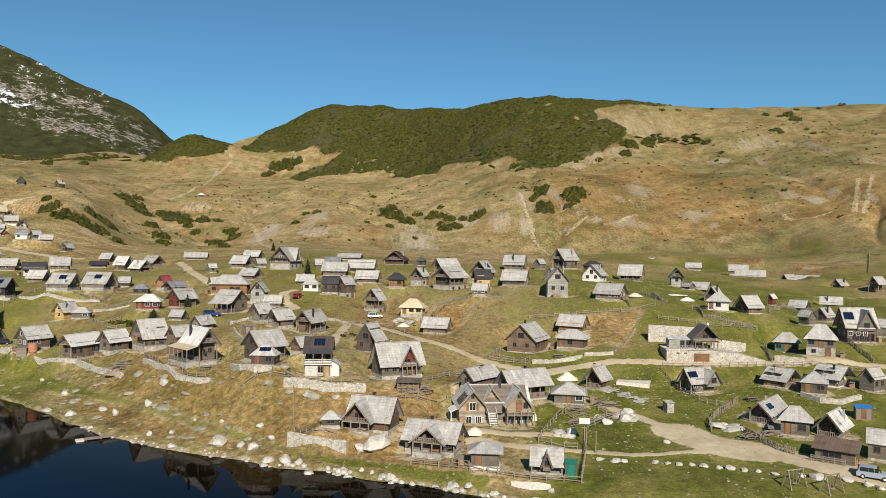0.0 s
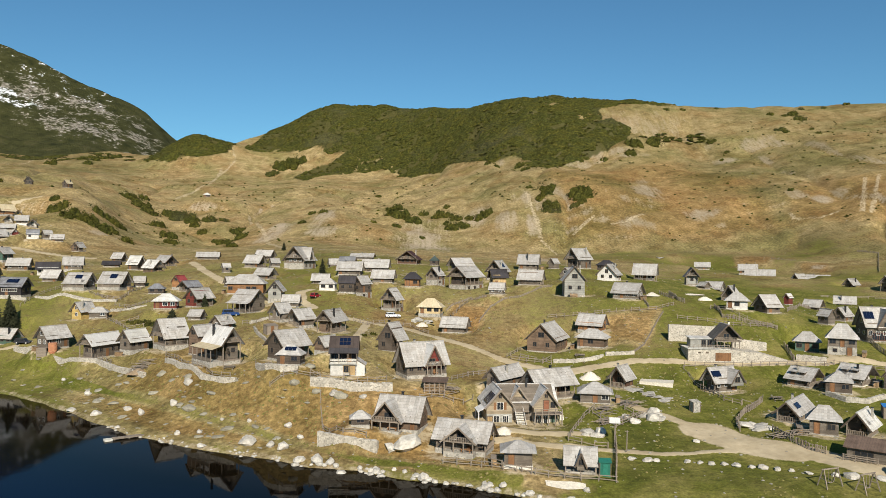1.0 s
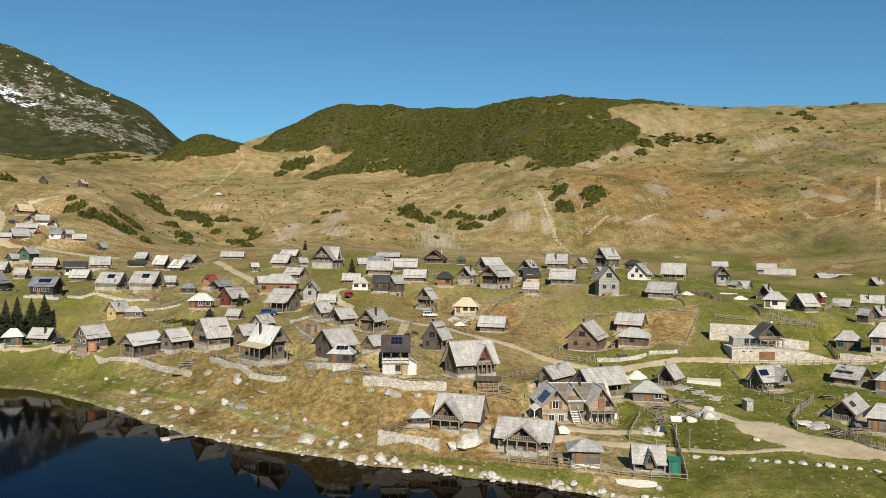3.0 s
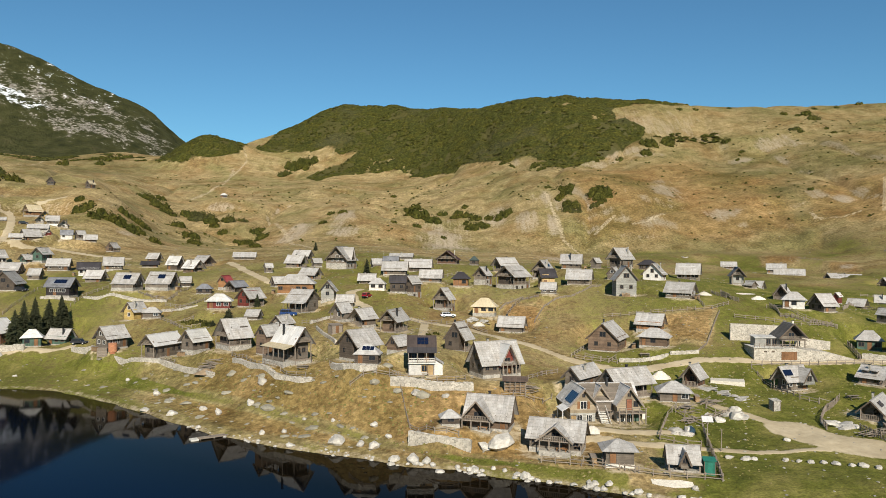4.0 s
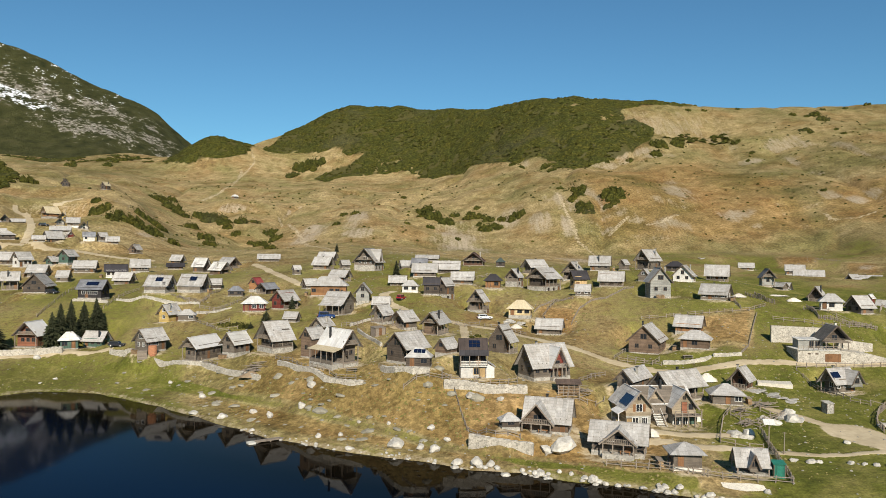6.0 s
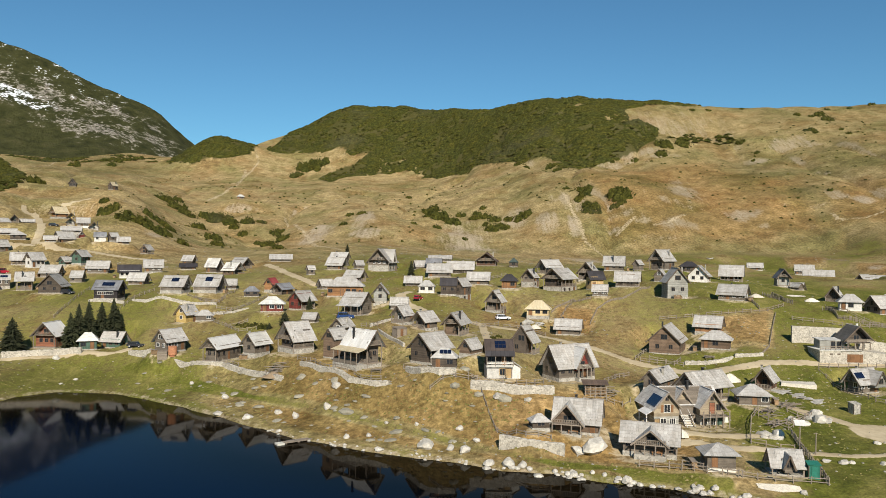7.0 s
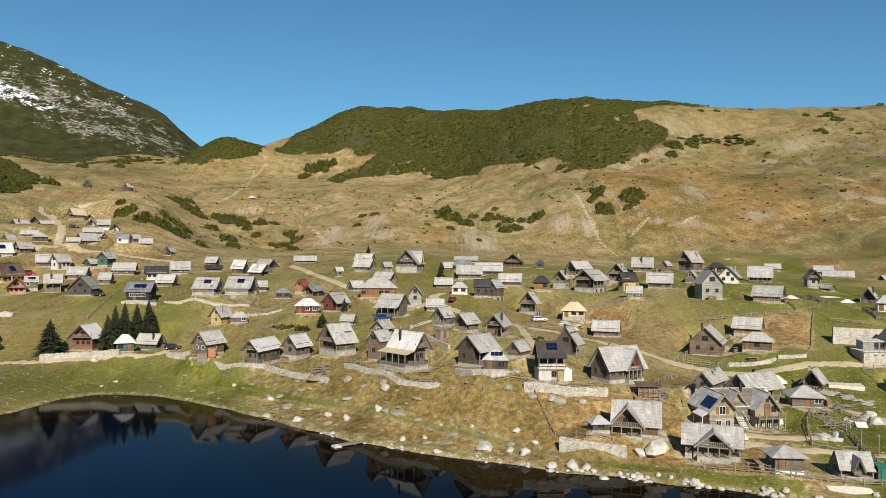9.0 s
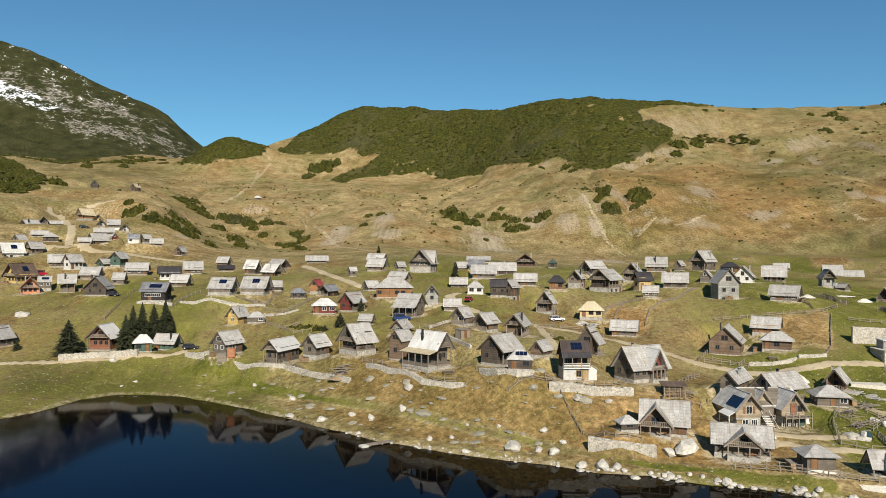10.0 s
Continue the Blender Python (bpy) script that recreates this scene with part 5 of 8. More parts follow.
    if p.get("glaze"):
        window(ob, "front", 0.1 * l, pl + 0.3, 1.5 * l, 1.7, -w - 0.03, WALL["redbrown"], 9)
        window(ob, "front", 0.24 * l, pl + 3.0, 0.8 * l, 1.5, -w - 0.03, WALL["redbrown"], 5)
    if p.get("solar"):
        s = p["solar"]
        f0, f1 = (0.42, 0.76)
        base_z = eave if not hip else eave - 0.1
        solar_panels(ob, L * p.get("sx", 0.05), 5 if s == 2 else 3, -W / 2 * (1 - f0), base_z + (H - base_z) * f0, -W / 2 * (1 - f1), base_z + (H - base_z) * f1)
    for u in (-0.22, 0.1) if p.get("hatch") else ():
        yh, zh = -W / 2 * 0.55, eave + (H - eave) * 0.45
        g = Geo().prism([(u * L - 0.5, zh), (u * L + 0.5, zh), (u * L + 0.5, zh + 0.55), (u * L - 0.5, zh + 0.55)], yh - 0.5, yh + 0.5)
        hatch = part("roof_hatch", g, WALL["dark"], ob)
        part("hatch_roof", Geo().slab((u * L - 0.75, yh - 0.8, zh + 0.5), (u * L + 0.75, yh - 0.8, zh + 0.5), (u * L + 0.75, yh + 0.9, zh + 1.0), (u * L - 0.75, yh + 0.9, zh + 1.0), 0.08), rm, hatch)
    if p.get("dormer") is not None:
        cross_gable(ob, p["dormer"] * L, p.get("dw", min(0.42 * L, W * 0.8)), L, W, eave, H, -w, WALL[p["dwall"]] if p.get("dwall") else wm, ROOF[p["droof"]] if p.get("droof") else rm, pl, p.get("out", 0.5), deep=p.get("deep", 0.5))
    return ob


def cross_gable(ob, x, width, L, W, eave, H, front, wm, rm, base, out=0.5, top=None, deep=0.5):
    """A gable that breaks forward from the front slope; deep ones shelter a balcony and a veranda on posts."""
    top = top or H - 0.25
    h = width / 2
    e = eave + 0.05
    yf = front - out
    yr = yf - deep
    g = Geo().prism([(x - h + 0.3, e - 0.6), (x + h - 0.3, e - 0.6), (x + h - 0.3, e + 0.25), (x, top - 0.15), (x - h + 0.3, e + 0.25)], yf, -0.2)
    part("gable_wall", g, wm, ob)
    for s in (-1, 1):
        part("gable_roof", Geo().slab((x + s * h, yr, e), (x, yr, top), (x, 0, top), (x + s * h, -0.5, e), 0.12), rm, ob)
        part("bargeboard", Geo().beam((x + s * h, yr - 0.02, e - 0.1), (x, yr - 0.02, top - 0.1), 0.05, 0.26), POST if deep > 1 else TRIM, ob)
    if deep > 1:
        zb = e + 0.15
        hb = h - 0.55
        part("balcony", Geo().box(x - hb, yr + 0.2, zb - 0.15, x + hb, yf, zb), POST, ob)
        g = Geo().beam((x - hb, yr + 0.25, zb + 0.75), (x + hb, yr + 0.25, zb + 0.75), 0.09)
        for i in range(int(2 * hb / 0.3)):
            g.box(x - hb + 0.08 + i * 0.3, yr + 0.22, zb, x - hb + 0.2 + i * 0.3, yr + 0.28, zb + 0.75)
        part("railing", g, POST, ob)
        for s in (-1, -0.35, 0.35, 1):
            part("post", Geo().box(x + s * (hb - 0.1) - 0.09, yr + 0.2, -0.8, x + s * (hb - 0.1) + 0.09, yr + 0.38, zb - 0.1), POST, ob)
        part("bench", Geo().box(x + 0.2, yr + 0.7, base + 0.42, x + hb - 0.6, yr + 1.1, base + 0.5).box(x + 0.3, yr + 0.75, base - 0.3, x + 0.4, yr + 1.05, base + 0.42).box(x + hb - 0.8, yr + 0.75, base - 0.3, x + hb - 0.7, yr + 1.05, base + 0.42), WALL["orange"], ob)
        part("veranda_floor", Geo().box(x - hb, yr + 0.15, -1.5, x + hb, front - 0.1, base), PLINTH, ob)
    window(ob, "front", x, e + 0.25, min(1.3, h * 0.7), min(1.1, (top - e) * 0.35), yf, TRIM)


def gable_block(ob, x, left, right, y0, y1, eave_l, eave_r, top, wm, rm, over=0.8):
    """One gabled bay of a house, its ridge running back from the front."""
    rl, rr = (top - eave_l) / left, (top - eave_r) / right
    g = Geo().prism([(x - left + 0.45, 2.5), (x + right - 0.45, 2.5), (x + right - 0.45, eave_r + 0.45 * rr - 0.12), (x, top - 0.16), (x - left + 0.45, eave_l + 0.45 * rl - 0.12)], y0, y1)
    part("gable_wall", g, wm, ob)
    part("ground_floor", Geo().box(x - left + 0.5, y0 + 0.06, -2.0, x + right - 0.5, y1 - 0.1, 2.5), WALL["pale"], ob, "pale boarded ground floor")
    for s, dx, ev in ((-1, left, eave_l), (1, right, eave_r)):
        roof_plates(ob, rm, (x + s * dx, y0 - over, ev), (x + s * dx, y1 + 0.5, ev), (x, y1 + 0.5, top), (x, y0 - over, top), strips=8)
        part("bargeboard", Geo().beam((x + s * dx, y0 - over - 0.02, ev - 0.1), (x, y0 - over - 0.02, top - 0.1), 0.05, 0.3), POST, ob)
    part("ridge_cap", Geo().beam((x, y0 - over - 0.02, top + 0.02), (x, y1 + 0.5, top + 0.02), 0.3, 0.1), rm, ob)


def shutters(ob, u, z, w, h, at):
    for s in (-1, 1):
        c = u + s * (w / 2 + 0.36)
        part("shutter", Geo().box(c - 0.25, at - 0.1, z, c + 0.25, at - 0.03, z + h), DOORW, ob)


def triple_house(x, y, z, yaw):
    """Three gabled bays side by side, an outside stair to the middle one and a balcony on the right one."""
    ob = root("three_gabled_house", x, y, z, yaw, "weathered larch house with three gables and an outside stair", "cottage", "village houses")
    rm = ROOF["silver"]
    gable_block(ob, -4.3, 3.0, 2.8, 0.0, 8.6, 3.7, 3.9, 7.1, WALL["larch"], rm)
    gable_block(ob, -0.4, 1.7, 1.9, 2.4, 4.8, 4.6, 4.6, 7.2, WALL["larch"], rm)
    gable_block(ob, 4.5, 2.8, 2.7, 0.0, 4.8, 3.9, 3.7, 7.3, WALL["larch"], rm)
    # the main roof behind the gables, its ridge along the front
    g = Geo().prism([(1.8, -2.0), (8.6, -2.0), (8.6, 4.0), (5.0, 7.3), (1.8, 4.6)], -4.0, 6.6, "x")
    part("main_body", g, WALL["grey"], ob)
    for ya, za in ((1.6, 4.2), (9.2, 3.7)):
        roof_plates(ob, rm, (-4.3, ya, za), (7.2, ya, za), (7.2, 5.0, 7.2), (-4.3, 5.0, 7.2), strips=12 if ya < 5 else 0)
    part("ridge_cap", Geo().beam((-4.3, 5.0, 7.23), (7.25, 5.0, 7.23), 0.3, 0.1), rm, ob)
    part("veranda_roof", Geo().slab((-8.6, -0.5, 3.0), (-7.2, -0.5, 3.75), (-7.2, 3.6, 3.75), (-8.6, 3.6, 3.0), 0.08), ROOF["bleached"], ob)
    for yy in (-0.3, 3.4):
        part("post", Geo().box(-8.45, yy - 0.08, -1.5, -8.3, yy + 0.08, 3.05), WHITEP, ob)
    for k in range(4):
        y0 = -0.2 + k * 1.05
        up = Vector((-3.4, 0, 3.0)).normalized() * 0.13
        lo, hi = Vector((-6.75, 0, 4.32)) + up, Vector((-5.2, 0, 6.08)) + up
        part("solar_panel", Geo().slab((lo.x, y0, lo.z), (lo.x, y0 + 1, lo.z), (hi.x, y0 + 1, hi.z), (hi.x, y0, hi.z), 0.05), SOLAR, ob, "dark blue solar panel")
    for u, at in ((-4.3, 0.0), (-0.4, 2.4)):
        window(ob, "front", u, 3.3, 1.1, 1.35, at, WHITEP)
        if at < 1:
            shutters(ob, u, 3.3, 1.2, 1.35, at)
    window(ob, "front", -4.3, 5.5, 0.5, 0.6, 0.0, TRIM)
    window(ob, "front", 4.5, 5.5, 0.5, 0.6, 0.0, TRIM)
    door(ob, "front", 4.5, 2.95, 1.0, 2.0, 0.0, WALL["redbrown"])
    window(ob, "front", 5.8, 3.6, 0.8, 1.0, 0.0, TRIM)
    window(ob, "front", -5.0, 0.9, 1.0, 1.2, 0.06, WHITEP)
    door(ob, "front", -6.2, 0.0, 0.9, 2.0, 0.06, WALL["tan"])
    window(ob, "front", -3.2, 0.6, 1.0, 1.5, 0.06, WHITEP, 3)
    window(ob, "front", 3.0, 0.6, 1.1, 1.4, 0.06, WHITEP, 3)
    window(ob, "front", 4.6, 0.6, 1.1, 1.4, 0.06, WHITEP, 3)
    door(ob, "front", 6.0, 0.0, 1.0, 2.0, 0.06, WALL["green"])
    part("balcony", Geo().box(1.9, -1.9, 2.6, 7.2, 0.05, 2.76), POST, ob)
    g = Geo().beam((1.9, -1.85, 3.65), (7.2, -1.85, 3.65), 0.08).beam((1.9, -1.85, 3.25), (7.2, -1.85, 3.25), 0.06)
    part("railing", g, POST, ob)
    for k in range(5):
        xx = 2.0 + k * 1.27
        part("post", Geo().box(xx - 0.09, -1.9, -1.0, xx + 0.09, -1.72, 3.65), POST, ob)
    for k in range(11):
        part("step", Geo().box(-1.3, -2.6 + k * 0.33, 0.02 + k * 0.24, 0.2, -2.2 + k * 0.33, 0.12 + k * 0.24), CONCRETE, ob)
    for xx in (-1.35, 0.25):
        part("stringer", Geo().beam((xx, -2.6, -0.05), (xx, 1.1, 2.62), 0.08, 0.3), POST, ob)
        part("railing", Geo().beam((xx, -2.5, 0.95), (xx, 1.1, 3.6), 0.08), WHITEP, ob)
    part("landing", Geo().box(-1.6, 0.9, 2.55, 1.5, 2.4, 2.7), POST, ob)
    door(ob, "front", -0.9, 0.0, 0.8, 1.9, 2.46, WALL["tan"])
    chimney(ob, 1.6, 4.4, 6.0, 8.3, METAL)
    part("side_wall", Geo().prism([(7.2, -0.6), (8.4, -0.6), (7.9, 2.3), (7.3, 2.5)], 0.5, 2.4), CONCRETE, ob, "pale sloping side wall")


def low_shed(x, y, z, yaw):
    """A long shed under one low slope of dark sheets, its end boarded in new yellow wood."""
    ob = root("low_shed", x, y, z, yaw, "grey plank shed with a yellow end and brown roof", "shed", "village houses")
    part("wall_body", Geo().prism([(-1.9, -0.6), (1.9, -0.6), (1.9, 3.0), (-1.9, 2.3)], -2.9, 2.7, "x"), WALL["grey"], ob)
    part("end_wall", Geo().prism([(-1.9, -0.3), (1.9, -0.3), (1.9, 3.0), (-1.9, 2.3)], 2.7, 2.82, "x"), WALL["yellowwood"], ob, "new yellow plank end wall")
    part("roof", Geo().slab((-3.4, -2.5, 2.25), (3.3, -2.5, 2.25), (3.3, 2.4, 3.2), (-3.4, 2.4, 3.2), 0.12), ROOF["brown"], ob)
    window(ob, "right", -1.1, 1.1, 0.9, 0.7, 2.82, TRIM)
    window(ob, "right", 0.1, 1.1, 0.9, 0.8, 2.82, TRIM)
    door(ob, "right", 1.3, 0.0, 0.9, 2.0, 2.82, WALL["redbrown"])
    window(ob, "front", -0.5, 0.9, 2.6, 0.8, -1.9, TRIM, 3)
    for h in (0.5, 0.8, 1.1):
        part("rail", Geo().beam((-3.4, -2.7, h), (1.6, -2.7, h), 0.05, 0.12), POST, ob)
    for xx in (-3.3, -1.6, 0.0, 1.5):
        part("post", Geo().box(xx - 0.06, -2.76, -0.5, xx + 0.06, -2.64, 1.2), POST, ob)


def black_house(x, y, z, yaw):
    """A narrow black-roofed house: pale ground floor, a deep balcony above it, a pale annex at its side."""
    ob = root("black_roofed_house", x, y, z, yaw, "pale house with a deep balcony under a black roof", "cottage", "village houses")
    part("ground_floor", Geo().box(-2.6, -2.2, -1.5, 2.6, 2.5, 2.3), WALL["white"], ob, "white plastered ground floor")
    part("upper_floor", Geo().prism([(-0.9, 2.3), (2.5, 2.3), (2.5, 4.6), (0, 7.4), (-0.9, 6.4)], -2.55, 2.55, "x"), WALL["black"], ob)
    for xx in (-2.58, 2.5):
        part("side_screen", Geo().prism([(-2.3, 4.3), (-0.9, 4.3), (-0.9, 6.3), (-2.3, 4.7)], xx, xx + 0.08, "x"), WALL["black"], ob)
    part("roof_slope", Geo().slab((-2.95, -2.0, 5.5), (2.95, -2.0, 5.5), (2.95, 0.03, 7.65), (-2.95, 0.03, 7.65), 0.13), ROOF["darkbrown"], ob)
    part("roof_slope", Geo().slab((-2.95, -2.85, 4.5), (2.95, -2.85, 4.5), (2.95, -1.96, 5.5), (-2.95, -1.96, 5.5), 0.13), ROOF["black"], ob)
    part("roof_slope", Geo().slab((-2.95, 2.9, 4.5), (2.95, 2.9, 4.5), (2.95, -0.03, 7.65), (-2.95, -0.03, 7.65), 0.13), ROOF["darkbrown"], ob)
    for sx in (-2.97, 2.97):
        part("bargeboard", Geo().beam((sx, -2.85, 4.4), (sx, 0, 7.55), 0.05, 0.26), TRIM, ob)
        part("bargeboard", Geo().beam((sx, 2.85, 4.4), (sx, 0, 7.55), 0.05, 0.26), TRIM, ob)
    for k in range(3):
        for f0, f1 in ((0.22, 0.48), (0.52, 0.78)):
            at = lambda f: (-2.0 + 2.0 * f - 0.1, 5.5 + 2.15 * f + 0.1)
            (ya, za), (yb, zb) = at(f0), at(f1)
            part("solar_panel", Geo().slab((-0.9 + k * 0.75, ya, za), (-0.2 + k * 0.75, ya, za), (-0.2 + k * 0.75, yb, zb), (-0.9 + k * 0.75, yb, zb), 0.04), SOLAR, ob, "dark blue solar panel")
    part("balcony", Geo().box(-2.75, -2.75, 2.3, 2.75, -0.9, 2.45), CONCRETE, ob)
    for h in (2.7, 3.0, 3.3):
        part("rail", Geo().beam((-2.7, -2.7, h), (2.7, -2.7, h), 0.05, 0.14), CONCRETE, ob)
    for xx in (-2.65, -0.9, 0.9, 2.65):
        part("post", Geo().box(xx - 0.07, -2.74, 2.3, xx + 0.07, -2.6, 4.55), POST, ob)
    window(ob, "front", -1.3, 2.8, 1.3, 1.3, -0.9, TRIM, 3)
    door(ob, "front", 1.0, 2.45, 0.9, 1.8, -0.9)
    window(ob, "front", 0.5, 0.7, 1.0, 1.2, -2.2, WALL["tan"])
    door(ob, "front", 1.75, 0.05, 1.1, 1.9, -2.2, WALL["tan"])
    part("annex", Geo().prism([(2.6, -1.2), (4.2, -1.2), (4.2, 2.0), (2.6, 2.9)], -1.9, 1.0), WALL["white"], ob, "white boarded annex")
    part("annex_roof", Geo().slab((2.6, -2.1, 3.3), (4.5, -2.1, 2.1), (4.5, 1.3, 2.1), (2.6, 1.3, 3.3), 0.08), ROOF["grey"], ob)
    part("bench", Geo().box(0.0, -3.2, 0.4, 1.5, -2.85, 0.47).box(0.1, -3.15, -0.6, 0.2, -2.9, 0.4).box(1.3, -3.15, -0.6, 1.4, -2.9, 0.4), POST, ob)


for p in PLOTS:
    if not p.get("skip"):
        cottage(p)
triple_house(10.2, 138.2, 2.45, 6)
black_house(-24.8, 149.4, 10.15, 3)
low_shed(62.9, 116.9, 2.9, -36)


# ---- scrub and trees ----
def lump(rnd, rings=4, seg=7):
    """A low, uneven clump, about 1 across: points and faces."""
    v, f = [], []
    for i in range(rings):
        a = i / (rings - 0.35) * math.pi / 2
        for j in range(seg):
            b = 6.2832 * (j + 0.5 * (i % 2)) / seg
            r = (0.5 + 0.16 * rnd.uniform(-1, 1)) * math.cos(a)
            v.append((r * math.cos(b), r * math.sin(b), 0.5 * math.sin(a) * rnd.uniform(0.75, 1.2) - 0.06))
    for i in range(rings - 1):
        for j in range(seg):
            k = (j + 1) % seg
            f.append((i * seg + j, i * seg + k, (i + 1) * seg + k, (i + 1) * seg + j))
    f.append(tuple((rings - 1) * seg + j for j in range(seg)))
    return np.array(v), f


def scrub_field(name, poly, step, lo, hi, tall, seed, label, keep=0.97):
    """Scrub over a stretch of hillside, as one mesh of many clumps."""
    rnd = random.Random(seed)
    forms = [lump(rnd) for _ in range(9)]
    xs, ys = [q[0] for q in poly], [q[1] for q in poly]
    verts, faces, k = [], [], 0
    gx, gy = np.meshgrid(np.arange(min(xs), max(xs), step), np.arange(min(ys), max(ys), step))
    gx = gx + np.array([[rnd.uniform(-0.9, 0.9) * step for _ in r] for r in gx])
    gy = gy + np.array([[rnd.uniform(-0.9, 0.9) * step for _ in r] for r in gy])
    wob = 6 * fractal(gx, gy, 25, 3, seed)
    ok = inside(gx + wob, gy + wob, poly) & (fractal(gx, gy, 38, 3, seed + 5) < keep)
    px, py = gx[ok], gy[ok]
    pz = land(px, py)
    for x, y, z in zip(px, py, pz):
        v, f = rnd.choice(forms)
        s = rnd.uniform(lo, hi)
        a = rnd.uniform(0, 6.28)
        c, sn = math.cos(a) * s, math.sin(a) * s
        verts.append(np.stack([x + v[:, 0] * c - v[:, 1] * sn, y + v[:, 0] * sn + v[:, 1] * c, z + v[:, 2] * s * tall * rnd.uniform(0.7, 1.3)], 1))
        faces += [tuple(i + k for i in q) for q in f]
        k += len(v)
    return mesh_object(name, np.concatenate(verts), faces, SCRUB, "stuff", label, "scrub", False)


def canopy(name, poly, step, seed, label):
    """The closed top of a stretch of scrub: rounded heads with creases between them."""
    xs, ys = [q[0] for q in poly], [q[1] for q in poly]
    gx, gy = np.meshgrid(np.arange(min(xs) - 8, max(xs) + 8, step), np.arange(min(ys) - 8, max(ys) + 8, step), indexing="ij")
    gx = gx + 0.45 * step * value_noise(gx * 3.1, gy * 2.7, seed)
    gy = gy + 0.45 * step * value_noise(gx * 2.3, gy * 3.7, seed + 1)
    wob = 6 * fractal(gx, gy, 25, 3, 5)
    wob = wob + 9 * fractal(gx, gy, 11, 2, 15)
    over = blur(inside(gx + wob, gy + wob, poly).astype(float), 3, 0)
    over = blur(over, 3, 1)
    gap = smooth(0.28, 0.5, fractal(gx, gy, 30, 4, seed + 3))
    wx, wy = gx + 5 * fractal(gx, gy, 13, 2, seed + 8), gy + 5 * fractal(gx, gy, 13, 2, seed + 9)
    heads = 1.5 * (1 - 1.6 * np.abs(value_noise(wx / 7.5, wy / 7.5, seed))) + 0.9 * (1 - 1.5 * np.abs(value_noise(wx / 3.7, wy / 3.1, seed + 4))) + 0.7 * value_noise(gx / 18, gy / 18, seed + 6)
    z = land(gx, gy) - 1.6 + smooth(0.2, 0.75, over) * np.maximum(1.5 + 1.15 * heads, 0.9) * (1 - 0.9 * gap)
    ob = sheet(name, gx, gy, z, SCRUB)
    return tagged(ob, label, "scrub", kind="stuff")


def shrub(x, y, size, seed, label="dark green spreading mountain-pine bush on dry slope"):
    """A single spreading mountain-pine bush: several clumps grown together, with loose tufts."""
    rnd = random.Random(seed)
    verts, faces, k = [], [], 0
    for i in range(16):
        a, d = rnd.uniform(0, 6.28), size * 0.42 * math.sqrt(i / 16)
        v, f = lump(rnd, 5, 8)
        s = size * rnd.uniform(0.22, 0.42)
        q = v * s * np.array([1, 1, 1.8]) + np.array([math.cos(a) * d * 1.1, math.sin(a) * d * 0.9, 0])
        q[:, 2] += land(x + q[:, 0], y + q[:, 1])
        verts.append(q + np.array([x, y, 0]))
        faces += [tuple(j + k for j in t) for t in f]
        k += len(v)
    for i in range(70):
        a, d, e = rnd.uniform(0, 6.28), size * rnd.uniform(0.1, 0.55), rnd.uniform(0, 0.5) * size
        e *= max(0.1, 1 - (d / (size * 0.6)) ** 2)
        c = np.array([x + math.cos(a) * d * 1.2, y + math.sin(a) * d * 0.8, 0])
        c[2] = land(c[0], c[1]) + e
        t = np.array([[rnd.uniform(-1, 1) for _ in range(3)] for _ in range(4)]) * size * 0.06 + c
        verts.append(t)
        faces += [(k, k + 1, k + 2), (k, k + 2, k + 3), (k, k + 3, k + 1), (k + 1, k + 3, k + 2)]
        k += 4
    ob = mesh_object("shrub", np.concatenate(verts), faces, SCRUB, "", label, "shrub", False)
    ob["group"] = "hillside shrubs"
    return ob


def spruce(x, y, height, width, seed):
    rnd = random.Random(seed)
    z = float(land(x, y))
    ob = root("spruce_tree", x, y, z, 0, "dark green conical spruce tree beside the cottages", "tree", "spruce trees")
    part("trunk", Geo().tube((0, 0, -0.5), (0, 0, height * 0.95), height * 0.022, 0.02), BARK, ob)
    g = Geo()
    tiers = max(18, int(height * 8))
    for i in range(tiers):
        t = i / tiers
        zc = height * (0.07 + 0.93 * t)
        r = width / 2 * (1 - t ** 1.7) ** 0.9 * (0.85 + 0.15 * math.sin(i * 2.1)) + 0.12
        n = max(6, int(18 * (1 - t) + 5))
        off = rnd.uniform(0, 6.28)
        for j in range(n):
            a = off + 6.2832 * j / n + rnd.uniform(-0.2, 0.2)
            rr = r * rnd.uniform(0.35, 1.2)
            c, s = math.cos(a), math.sin(a)
            wd = rr * rnd.uniform(0.09, 0.16) + 0.05
            drop = rr * rnd.uniform(-0.2, 0.5)
            tip = (c * rr, s * rr, zc - drop)
            up = height * 0.035
            m1 = (c * rr * 0.55 - s * wd, s * rr * 0.55 + c * wd, zc - drop * 0.55)
            m2 = (c * rr * 0.55 + s * wd, s * rr * 0.55 - c * wd, zc - drop * 0.55)
            g.add([(0, 0, zc + up), m1, tip, m2, (c * rr * 0.5, s * rr * 0.5, zc - drop * 0.2 + up * 0.5)], [(0, 1, 4), (4, 1, 2), (0, 4, 3), (4, 2, 3), (0, 3, 2, 1)])
    me = bpy.data.meshes.new("crown")
    me.from_pydata(g.v, [], g.f)
    me.materials.append(SPRUCE)
    c = new("crown", me)
    c.parent = ob
    return ob


